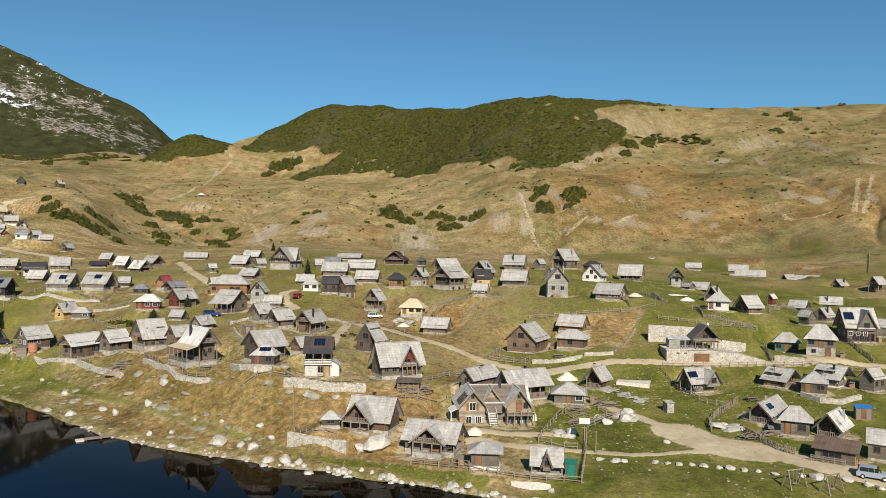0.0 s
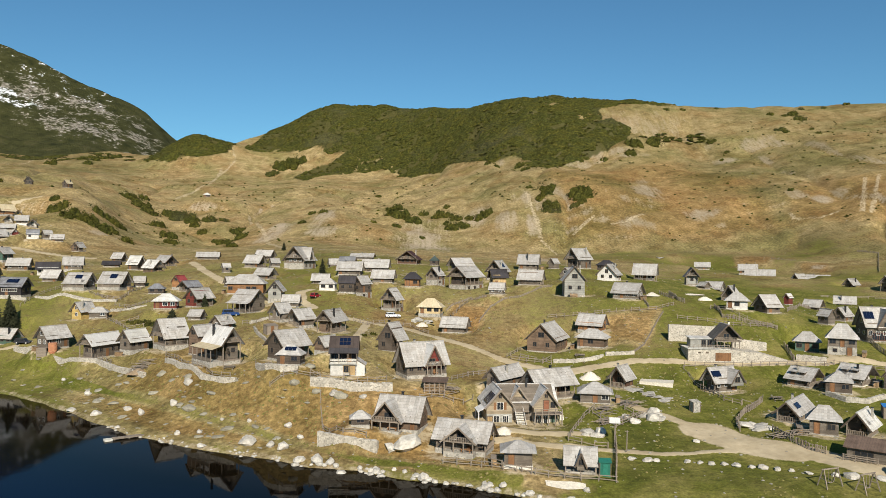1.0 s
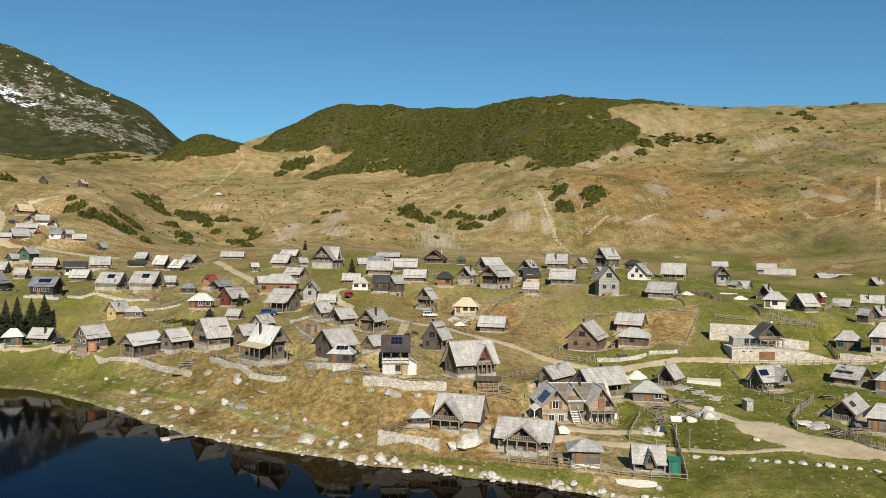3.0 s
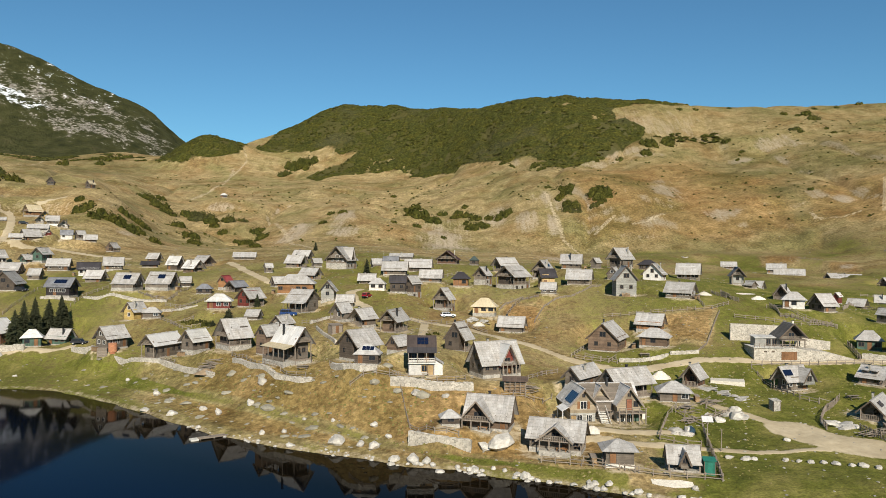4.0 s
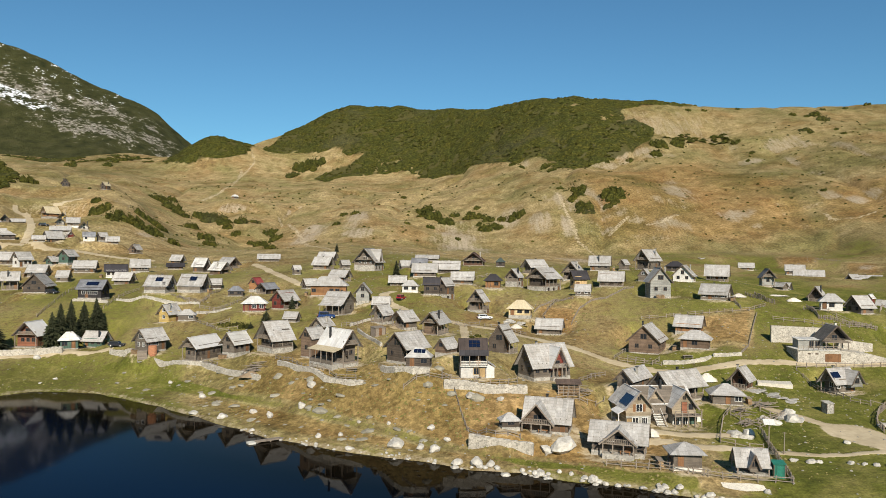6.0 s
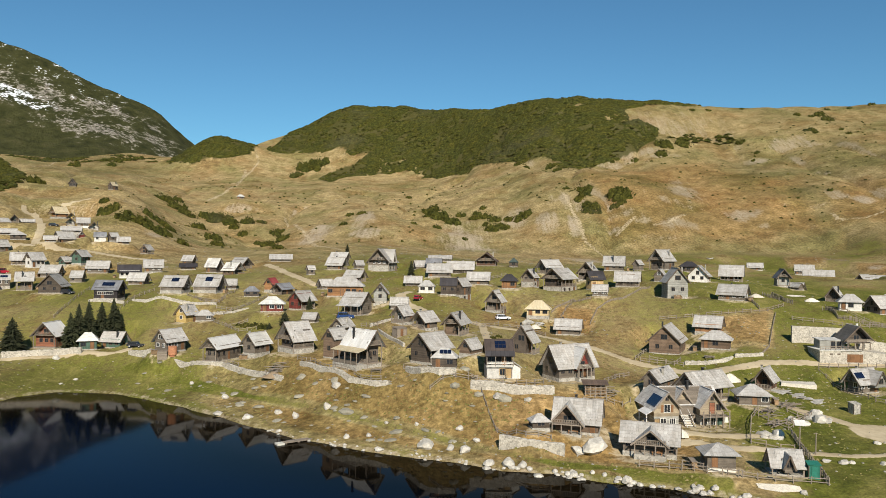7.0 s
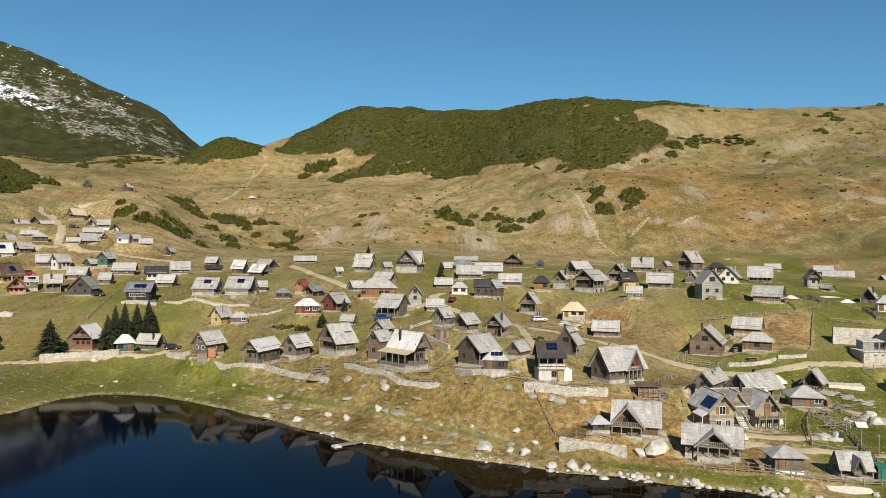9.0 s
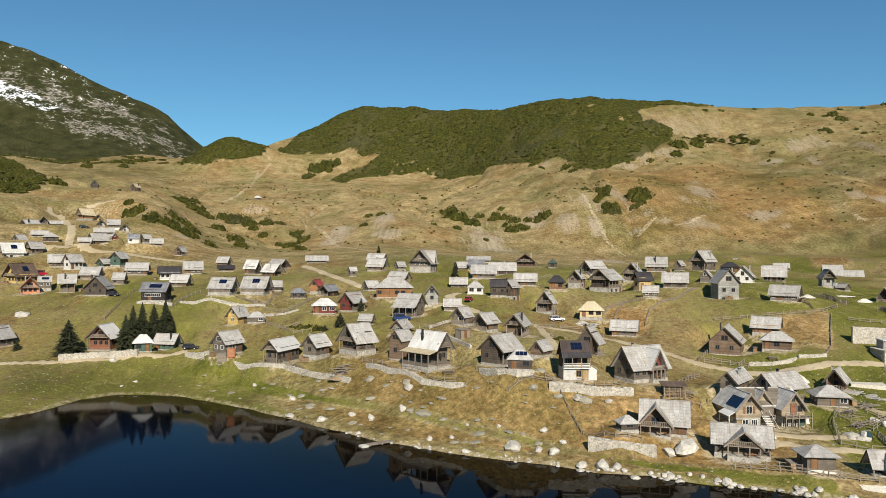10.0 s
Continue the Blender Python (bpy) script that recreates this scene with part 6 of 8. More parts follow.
canopy("scrub", FOREST, 1.5, 5, "dense dark green mountain-pine scrub covering a hill")
canopy("scrub", KNOLL, 1.6, 6, "dense dark green scrub on a low knoll")
scrub_field("scrub", FOREST, 6.5, 2.5, 5.0, 0.8, 5, "single pine heads rising from the hill's scrub")
scrub_field("scrub", KNOLL, 6.0, 2.5, 4.5, 0.8, 6, "single pine heads rising from the knoll's scrub")
scrub_field("scrub", [(193.5, 757.1), (227.0, 772.9), (223.9, 762.1), (262.8, 765.0), (257.2, 743.1), (221.1, 742.4), (191.3, 748.7)], 4.4, 4.5, 7.5, 0.55, 7, "patch of dark green scrub on a dry slope", 0.3)
scrub_field("scrub", [(-560.1, 929.9), (-520.5, 923.0), (-525.0, 1013.3), (-519.2, 1017.1), (-556.0, 999.2), (-592.5, 983.5)], 6.0, 5.0, 8.5, 0.55, 8, "broken dark green scrub at a mountain's foot", 0.15)
scrub_field("scrub", [(-700, 900), (-610, 960), (-520, 935), (-430, 925), (-395, 955), (-430, 985), (-520, 1000), (-620, 1010), (-720, 980)], 7.0, 5.0, 9.0, 0.5, 18, "tongues of dark green scrub below a mountain", -0.02)
scrub_field("scrub", [(-313.3, 437.5), (-313.1, 467.0), (-315.6, 494.3), (-406.2, 642.2), (-541.8, 852.3), (-620.2, 950.8)], 3.2, 4.0, 7.0, 0.7, 9, "dark green scrub on a rocky knoll", 0.5)
scrub_field("scrub", [(-270.6, 486.7), (-365.4, 889.9), (-158.8, 780.8), (8.4, 769.3), (173.7, 722.6), (306.8, 780.1), (450.5, 753.6), (267.8, 446.6), (121.0, 500.1), (-32.9, 509.5), (-161.1, 434.3), (-204.2, 389.3)], 13.0, 1.0, 2.6, 0.9, 12, "small dark bushes dotted over the dry slope", 0.0)
for k, (x, y, s) in enumerate([(-204.0, 411.8, 12.1), (-213.9, 446.6, 9.6), (-232.8, 437.1, 10.5), (-212.7, 405.3, 8.7), (-214.5, 418.0, 7.8), (-240.0, 441.2, 5.9), (-241.7, 450.4, 6.0), (-198.9, 409.1, 9.9), (-206.0, 448.3, 9.6), (-202.5, 448.3, 8.4), (-193.6, 418.0, 9.0), (-178.0, 404.5, 7.6), (-191.5, 406.8, 6.5), (-271.4, 621.1, 11.6), (-263.7, 619.9, 14.9), (-251.3, 603.9, 14.6), (-239.5, 590.0, 14.2), (-218.2, 548.0, 11.7), (-190.4, 497.8, 10.7), (-180.7, 477.3, 9.0), (-268.4, 648.4, 10.4), (-315.2, 502.2, 11.8), (-311.5, 505.5, 6.8), (-325.2, 499.5, 5.0), (-483.9, 898.7, 13.5), (-444.8, 661.7, 11.1)]
                              + [(-227.5, 600.0, 12.2), (-217.3, 591.1, 13.4), (-213.5, 599.4, 13.6), (-200.6, 573.2, 11.7), (-194.2, 563.6, 8.9), (-187.6, 576.4, 11.7), (-180.3, 588.9, 8.0), (-184.2, 547.0, 7.4), (-161.5, 555.2, 8.8), (-152.2, 533.4, 9.6), (-153.7, 502.4, 10.2), (-144.3, 484.0, 7.7), (-166.8, 525.5, 5.9), (-160.2, 565.7, 6.4), (-207.9, 916.9, 20.7), (-197.3, 916.9, 24.9), (-190.2, 933.4, 19.0), (-210.4, 898.3, 10.2), (-214.7, 887.5, 12.0), (-109.5, 584.0, 6.6), (-99.5, 577.5, 6.5), (-108.1, 539.4, 6.1), (-44.2, 607.3, 12.4), (-40.8, 573.7, 16.9), (-46.8, 611.3, 11.1), (-28.2, 569.4, 12.9), (-21.4, 596.6, 8.1), (-33.4, 568.9, 6.4), (-39.7, 548.5, 6.2)]
                              + [(-57.0, 552.1, 4.4), (-68.9, 718.5, 5.8), (-10.2, 585.1, 9.4), (-7.7, 596.6, 7.2), (0.1, 585.1, 10.6), (-2.8, 565.2, 5.7), (4.5, 571.6, 9.2), (1.5, 553.7, 11.1), (7.9, 557.3, 7.8), (11.7, 554.2, 6.7), (25.2, 564.7, 12.5), (15.4, 568.4, 8.0), (-2.3, 607.9, 6.1), (-19.7, 521.1, 4.2), (76.1, 592.2, 14.3), (75.0, 576.4, 9.3), (69.8, 570.0, 8.0), (75.1, 553.7, 13.4), (80.0, 549.0, 5.5), (73.1, 561.5, 5.6), (101.4, 568.4, 18.3), (93.5, 554.7, 6.7), (99.4, 556.8, 6.7), (63.9, 597.2, 4.8), (183.7, 729.4, 17.6), (205.4, 736.9, 14.8), (175.0, 709.2, 11.4), (148.7, 708.5, 7.1), (261.6, 736.2, 8.9)]
                              + [(366.6, 767.8, 12.7), (367.9, 789.6, 10.7), (358.2, 788.2, 5.9), (328.9, 729.4, 7.7), (323.3, 729.4, 5.5), (329.1, 721.2, 6.5), (343.4, 788.9, 7.1), (354.6, 722.6, 5.4), (353.2, 705.2, 5.3), (256.2, 554.7, 5.0), (263.7, 702.6, 5.3), (253.5, 686.4, 4.1), (443.6, 823.5, 7.4), (-437.3, 897.5, 12.2), (-478.2, 891.6, 9.4), (-438.3, 943.9, 14.2), (-431.9, 961.7, 13.0), (-439.2, 923.0, 9.7), (66.8, 702.6, 9.5), (70.6, 687.0, 8.3), (46.8, 726.0, 6.6), (39.1, 739.0, 6.7), (242.2, 821.2, 6.2), (261.3, 825.9, 6.2), (411.0, 809.1, 6.1), (388.7, 814.4, 6.1), (301.8, 832.8, 5.0), (126.2, 703.9, 4.2)]):
    shrub(x, y, s, 100 + k)
for k, (x, y, w) in enumerate([(-91.6, 207.9, 2.6), (-89.2, 207.1, 2.4), (-86.3, 204.4, 3.0), (-84.6, 203.0, 2.2), (-79.8, 224.8, 2.6), (-23.9, 178.4, 1.5), (-22.0, 182.4, 1.6), (-93.8, 209.0, 1.6)]):
    shrub(x, y, w, 400 + k, "low green juniper bush between the cottages")
spruce(-75.4, 218.2, 4.0, 2.4, 12)
spruce(-152.3, 199.4, 9.4, 8.0, 0)
spruce(-138.2, 207.3, 12.2, 5.6, 1)
spruce(-137.0, 210.8, 11.8, 5.2, 2)
spruce(-135.4, 215.2, 11.0, 6.0, 3)
spruce(-132.9, 217.6, 11.6, 5.6, 4)
spruce(-138.8, 203.9, 10.1, 5.9, 5)
spruce(-132.1, 218.6, 7.2, 4.2, 6)
spruce(-167.7, 202.1, 2.7, 2.7, 7)
spruce(-81.9, 356.0, 4.1, 2.7, 8)
spruce(-47.0, 256.6, 5.1, 3.0, 9)
spruce(-79.5, 203.1, 3.7, 3.9, 10)
spruce(-83.5, 202.0, 1.7, 1.9, 11)



# ---- walls, fences, stones ----
def along(points, step):
    """Points at even steps along a polyline, each with the heading there."""
    out = []
    for (ax, ay), (bx, by) in zip(points[:-1], points[1:]):
        d = math.hypot(bx - ax, by - ay)
        n = max(1, int(round(d / step)))
        out += [(ax + (bx - ax) * k / n, ay + (by - ay) * k / n) for k in range(n)]
    return out + [tuple(points[-1])]


def stone_wall(points, height, thick=0.6, label="low dry-stone wall of pale rubble", drop=1.4, level=None):
    """A wall with an uneven crown and a top course of single stones, following the ground."""
    rnd = random.Random(int(points[0][0] * 7 + points[0][1]))
    pts = along(points, 1.2)
    ob = root("stone_wall", pts[0][0], pts[0][1], float(land(*pts[0])), 0, label, "wall", "stone walls")
    ox, oy, oz = ob.matrix_world.translation
    g = Geo()
    zs = [float(land(x, y)) for x, y in pts]
    zs = [float(np.mean(zs[max(0, i - 2):i + 3])) for i in range(len(zs))]
    if level:
        zs = list(np.linspace(level[0] - height, level[1] - height, len(zs)))
    rows = []
    for i, (x, y) in enumerate(pts):
        a, b = pts[max(i - 1, 0)], pts[min(i + 1, len(pts) - 1)]
        d = Vector((b[0] - a[0], b[1] - a[1], 0)).normalized()
        n = Vector((-d.y, d.x, 0)) * thick / 2
        top = zs[i] + height * rnd.uniform(0.9, 1.06) - oz
        c = Vector((x - ox, y - oy, 0))
        w = rnd.uniform(0.92, 1.08)
        rows.append([c - n * 1.25 * w + Vector((0, 0, zs[i] - drop - oz)), c - n * w + Vector((0, 0, top)), c + n * w + Vector((0, 0, top)), c + n * 1.2 + Vector((0, 0, zs[i] - drop - oz))])
    n = len(rows)
    g.add([v for r in rows for v in r], [(4 * i + k, 4 * i + k + 1, 4 * i + k + 5, 4 * i + k + 4) for i in range(n - 1) for k in range(3)] + [(0, 1, 2, 3), (4 * n - 1, 4 * n - 2, 4 * n - 3, 4 * n - 4)])
    part("masonry", g, STONE, ob)
    for i in range(0, n - 1, 1):
        c = (rows[i][1] + rows[i][2] + rows[i + 1][1] + rows[i + 1][2]) / 4
        d = rows[i + 1][1] - rows[i][1]
        st = new("cap_stone", rnd.choice(STONES))
        st.parent = ob
        st.matrix_local = Matrix.Translation(c + Vector((0, 0, 0.02))) @ pose(0, 0, 0, rnd.uniform(-8, 8), rnd.uniform(-8, 8), math.degrees(math.atan2(d.y, d.x))) @ Matrix.Diagonal((1.25 * rnd.uniform(0.7, 1.0), thick * rnd.uniform(0.85, 1.2), 0.2 * rnd.uniform(0.6, 1.3), 1))
    return ob


def stone_mesh(seed):
    """A broken, angular stone about 1 across."""
    rnd = random.Random(seed)
    bm = bmesh.new()
    for k in range(30):
        d = Vector((rnd.gauss(0, 1), rnd.gauss(0, 1), rnd.gauss(0, 0.8))).normalized()
        bm.verts.new(d * rnd.uniform(0.47, 0.56))
    hull = bmesh.ops.convex_hull(bm, input=bm.verts[:])
    bmesh.ops.delete(bm, geom=[g for g in hull["geom_interior"] if isinstance(g, bmesh.types.BMVert)], context="VERTS")
    me = bpy.data.meshes.new("stone")
    bm.to_mesh(me)
    bm.free()
    me.materials.append(BOULDER)
    return me


STONES = [stone_mesh(k) for k in range(12)]
SLABS = []
for me in STONES[:6]:
    me = me.copy()
    me.materials[0] = SLAB
    SLABS.append(me)


def boulder(x, y, sx, sy, sz, seed, label="large pale angular boulder on the lake bank"):
    rnd = random.Random(seed)
    ob = new("boulder", rnd.choice(SLABS if "slab" in label else STONES))
    z = float(land(x, y))
    ob.matrix_world = pose(x, y, max(z, -0.3) + sz * (0.0 if "slab" in label else 0.2), rnd.uniform(-12, 12), rnd.uniform(-12, 12), rnd.uniform(-40, 40)) @ Matrix.Diagonal((sx, sy, sz, 1))
    return tagged(ob, label, "boulder", "boulders")


PICKET = Geo().box(-0.08, -0.08, -0.1, 0.08, -0.04, 1.0).mesh("picket", POST)
POST_MESH = Geo().box(-0.07, -0.07, -0.5, 0.07, 0.07, 1.15).mesh("post", POST)


def fence(points, height=1.1, rails=2, step=2.2, label="weathered grey post-and-rail fence on the meadow", pickets=False):
    rnd = random.Random(int(points[0][0] * 13 + points[0][1] * 3))
    pts = along(points, step)
    ob = root("fence", pts[0][0], pts[0][1], float(land(*pts[0])), 0, label, "fence", "fences")
    o = ob.matrix_world.translation
    tops = []
    for x, y in pts:
        z = float(land(x, y))
        ps = new("post", POST_MESH)
        ps.parent = ob
        ps.matrix_local = pose(x - o.x, y - o.y, z - o.z, rnd.uniform(-5, 5), rnd.uniform(-5, 5), rnd.uniform(0, 90)) @ Matrix.Diagonal((1, 1, height / 1.1 * rnd.uniform(0.9, 1.1), 1))
        tops.append(Vector((x - o.x, y - o.y, z - o.z)))
    for k in range(rails):
        f = (k + 0.7) / rails
        for a, b in zip(tops[:-1], tops[1:]):
            if rnd.random() < 0.93:
                u = Vector((0, 0, height * f + rnd.uniform(-0.05, 0.05)))
                w = Vector((0, 0, height * f + rnd.uniform(-0.05, 0.05)))
                d = (b - a) * 0.06
                part("rail", Geo().beam(a + u - d, b + w + d, 0.06, 0.12), POST, ob)
    if pickets:
        for a, b in zip(tops[:-1], tops[1:]):
            n = max(2, int((b - a).length / 0.42))
            for i in range(n):
                c = a + (b - a) * (i + 0.5) / n
                pk = new("picket", PICKET)
                pk.parent = ob
                pk.matrix_local = Matrix.Translation(c) @ pose(0, 0, 0, rnd.uniform(-6, 6), rnd.uniform(-6, 6), math.degrees(math.atan2((b - a).y, (b - a).x))) @ Matrix.Diagonal((1, 1, height * rnd.uniform(0.85, 1.1), 1))
    return ob


def heap(x, y, r, h, mat, label, name="gravel_heap"):
    """A low uneven heap."""
    rnd = random.Random(int(x * 5 + y))
    z = float(land(x, y))
    v, f, seg = [], [], 14
    for i, (q, k) in enumerate(((1.0, -0.1), (0.8, 0.22), (0.5, 0.6), (0.2, 0.92))):
        for j in range(seg):
            a = 6.2832 * j / seg
            e = q * r * rnd.uniform(0.86, 1.12)
            v.append((e * math.cos(a), e * 0.75 * math.sin(a), h * k * rnd.uniform(0.85, 1.1)))
    v.append((0, 0, h))
    for i in range(3):
        f += [(i * seg + j, i * seg + (j + 1) % seg, (i + 1) * seg + (j + 1) % seg, (i + 1) * seg + j) for j in range(seg)]
    f += [(3 * seg + j, 3 * seg + (j + 1) % seg, 4 * seg) for j in range(seg)]
    ob = mesh_object(name, v, f, mat, "", label, name.replace("_", " "))
    ob.location = (x, y, z)
    return ob


def outcrop(x, y, r, h, label):
    """Bedrock breaking through the turf: flat broken blocks."""
    rnd = random.Random(int(x * 5 + y))
    z = float(land(x, y))
    ob = root("rock_outcrop", x, y, z, 0, label, "rock", "outcrops")
    for k in range(9):
        a, d = rnd.uniform(0, 6.28), r * math.sqrt(rnd.random()) * 0.75
        px, py = d * math.cos(a), 0.7 * d * math.sin(a)
        s = r * rnd.uniform(0.4, 0.85)
        st = new("rock", rnd.choice(STONES))
        st.parent = ob
        st.matrix_local = pose(px, py, float(land(x + px, y + py)) - z + h * rnd.uniform(-0.1, 0.1), rnd.uniform(-14, 14), rnd.uniform(-14, 14), rnd.uniform(0, 360)) @ Matrix.Diagonal((s * 1.5, s, h * rnd.uniform(0.5, 0.9), 1))
    return ob


def car(x, y, yaw, paint, label, length=4.2, tall=1.5, dz=0.0):
    """A parked car: body, cabin with windows, wheels with rims, lamps, bumpers."""
    ob = root("car", x, y, float(land(x, y)) + dz, yaw, label, "car", "parked vehicles")
    l, w = length / 2, length * 0.2
    belt = tall * 0.58
    g = Geo().prism([(-l, 0.35), (l, 0.35), (l, belt * 0.8), (l * 0.93, belt * 0.95), (l * 0.42, belt * 1.02), (-l * 0.95, belt * 1.03), (-l, belt * 0.85)], -w, w)
    body = part("body", g, paint, ob)
    c = [(-l * 0.92, belt), (l * 0.42, belt), (l * 0.16, tall), (-l * 0.82, tall)]
    part("cabin", Geo().prism(c, -w * 0.9, w * 0.9), paint, ob)
    for s in (-1, 1):
        y0, y1 = sorted((s * w * 0.9, s * (w * 0.9 + 0.015)))
        for x0, x1 in ((-0.8, -0.32), (-0.28, 0.02), (0.05, 0.3)):
            part("side_window", Geo().box(x0 * l, y0, belt + 0.06, x1 * l * 0.92, y1, tall - 0.1), GLASS, ob)
        for xx in (-l * 0.62, l * 0.62):
            wheel = part("wheel", Geo().tube((xx, s * (w - 0.2), 0.33), (xx, s * (w + 0.03), 0.33), 0.34, 0.34, 14), TYRE, ob)
            part("rim", Geo().tube((xx, s * (w + 0.0), 0.33), (xx, s * (w + 0.05), 0.33), 0.19, 0.17, 10), WHITEP, wheel)
        part("headlight", Geo().box(l - 0.05, s * w * 0.75 - 0.14, belt * 0.62, l + 0.03, s * w * 0.75 + 0.14, belt * 0.8), WHITEP, ob)
        part("tail_light", Geo().box(-l - 0.03, s * w * 0.8 - 0.1, belt * 0.62, -l + 0.05, s * w * 0.8 + 0.1, belt * 0.9), RED, ob)
    part("windscreen", Geo().slab((l * 0.43, -w * 0.8, belt + 0.05), (l * 0.43, w * 0.8, belt + 0.05), (l * 0.18, w * 0.78, tall - 0.03), (l * 0.18, -w * 0.78, tall - 0.03), 0.03), GLASS, ob)
    part("rear_window", Geo().box(-l * 0.92 - 0.02, -w * 0.75, belt + 0.08, -l * 0.86, w * 0.75, tall - 0.12), GLASS, ob)
    for s in (-1, 1):
        x0, x1 = sorted((s * l, s * (l + 0.08)))
        part("bumper", Geo().box(x0, -w * 0.98, 0.32, x1, w * 0.98, 0.52), TYRE, ob)
    return ob


TYRE = plain("tyre_rubber", (0.02, 0.02, 0.02), 0.9)
RED = plain("red_lamp", (0.35, 0.02, 0.02), 0.4)
PAINT = {k: plain("%s_car_paint" % k, c, 0.3, 0.1, vary=0.05) for k, c in (("red", (0.30, 0.015, 0.03)), ("white", (0.65, 0.65, 0.66)), ("blue", (0.02, 0.05, 0.15)), ("silver", (0.28, 0.31, 0.36)), ("black", (0.03, 0.03, 0.035)))}
GRAVEL = plain("pale_gravel", (0.62, 0.56, 0.46), 0.95, scale=3, relief=0.1)
GREENP = plain("green_sheet", (0.02, 0.13, 0.09), 0.5)
STRAW = plain("earth", (0.22, 0.16, 0.10), 0.95, scale=2, relief=0.15)

FIREWOOD = plain("split_firewood", (0.30, 0.20, 0.11), 0.95, scale=5, vary=0.45)
BRICK_MESH = Geo().box(-0.2, -0.1, -0.095, 0.2, 0.1, 0.095).mesh("brick", plain("hollow_brick", (0.42, 0.19, 0.10), 0.9, vary=0.25))
BLUEP = plain("blue_tarpaulin", (0.03, 0.16, 0.42), 0.6)


def swing(x, y, yaw):
    """A timber swing frame: two pairs of splayed legs and a cross bar."""
    ob = root("swing_frame", x, y, float(land(x, y)), yaw, "weathered timber swing frame on green grass", "swing", "swing frames")
    for s in (-1.3, 1.3):
        for t in (-1, 1):
            part("leg", Geo().beam((s * 1.15, t * 0.9, -0.2), (s, t * 0.05, 2.5), 0.13), POST, ob)
        part("brace", Geo().beam((s * 1.06, -0.5, 1.1), (s * 1.06, 0.5, 1.1), 0.09), POST, ob)
    part("crossbar", Geo().beam((-1.6, 0, 2.45), (1.6, 0, 2.45), 0.15), POST, ob)
    for t in (-0.3, 0.3):
        part("rope", Geo().beam((t, 0, 0.5), (t, 0, 2.4), 0.04), POST, ob)
    part("seat", Geo().box(-0.4, -0.12, 0.45, 0.4, 0.12, 0.5), POST, ob)


def crate(x, y, l, w, h, mat, label, category, yaw):
    """A small hut, tank or slab: a body with a projecting lid and corner battens."""
    ob = root(category, x, y, float(land(x, y)), yaw, label, category)
    part("body", Geo().box(-l / 2, -w / 2, -0.6, l / 2, w / 2, h), mat if h < 1 or mat is not BLUEP else POST, ob)
    if h > 1:
        part("lid", Geo().slab((-l / 2 - 0.15, -w / 2 - 0.15, h + 0.02), (l / 2 + 0.15, -w / 2 - 0.15, h + 0.02), (l / 2 + 0.15, w / 2 + 0.15, h + 0.3), (-l / 2 - 0.15, w / 2 + 0.15, h + 0.3), 0.08), mat, ob)
        for sx in (-1, 1):
            for sy in (-1, 1):
                part("batten", Geo().box(sx * l / 2 - 0.06, sy * w / 2 - 0.06, 0, sx * l / 2 + 0.06, sy * w / 2 + 0.06, h), TRIM, ob)
    if h > 1 and mat is not PLINTH:
        part("door", Geo().box(-0.4, -w / 2 - 0.05, 0.05, 0.4, -w / 2 - 0.01, min(1.8, h - 0.1)), mat if mat is GREENP else DOORW, ob)


def wood_shed(x, y, yaw):
    """A flat-roofed open shed on posts, packed with split logs."""
    ob = root("wood_shed", x, y, float(land(x, y)), yaw, "weathered open wood shed packed with split logs", "shed")
    for xx in (-2.0, -1.0, 0.0, 1.0, 2.0):
        for yy in (-1.3, 1.3):
            part("post", Geo().box(xx - 0.07, yy - 0.07, -0.6, xx + 0.07, yy + 0.07, 2.05 + (yy > 0) * 0.3), POST, ob)
    part("roof", Geo().slab((-2.5, -1.7, 2.1), (2.5, -1.7, 2.1), (2.5, 1.7, 2.5), (-2.5, 1.7, 2.5), 0.1), ROOF["brown"], ob)
    for h in (0.35, 0.95, 1.5):
        part("rail", Geo().beam((-2.2, -1.4, h), (2.2, -1.4, h), 0.05, 0.1), POST, ob)
    rnd = random.Random(4)
    g = Geo()
    for r in range(7):
        for k in range(17):
            xx = -1.9 + k * 0.235
            g.tube((xx, -1.2 + rnd.uniform(-0.05, 0.05), 0.1 + r * 0.23), (xx, -0.5, 0.1 + r * 0.23), 0.11, 0.12, 5)
    tagged(part("firewood", g, FIREWOOD, ob), kind="stuff")
    part("back_wall", Geo().box(-2.1, 1.3, -0.4, 2.1, 1.38, 2.2), POST, ob)


def brick_stack(x, y, yaw):
    """Hollow bricks stacked round, with a timber stage beside them."""
    ob = root("brick_stack", x, y, float(land(x, y)), yaw, "round stack of orange bricks beside a timber stage", "bricks")
    for r in range(11):
        for k in range(14):
            a = 6.2832 * (k + 0.5 * (r % 2)) / 14
            br = new("brick", BRICK_MESH)
            br.parent = ob
            br.matrix_local = pose(0.95 * math.cos(a), 0.95 * math.sin(a), 0.1 + r * 0.2, 0, 0, math.degrees(a) + 90)
    part("core", Geo().tube((0, 0, -0.5), (0, 0, 2.2), 0.86, 0.86, 14), WALL["brick"], ob)
    part("stage", Geo().box(-3.6, -1.2, 0.9, -1.2, 1.0, 1.0), POST, ob, "grey plank stage")
    for xx in (-3.5, -1.3):
        for yy in (-1.1, 0.9):
            part("leg", Geo().box(xx - 0.07, yy - 0.07, -2.0, xx + 0.07, yy + 0.07, 0.9), POST, ob)
    for k in range(5):
        part("cladding", Geo().box(-3.6, -1.24, -1.2 + k * 0.42, -1.2, -1.2, -0.82 + k * 0.42), POST, ob)


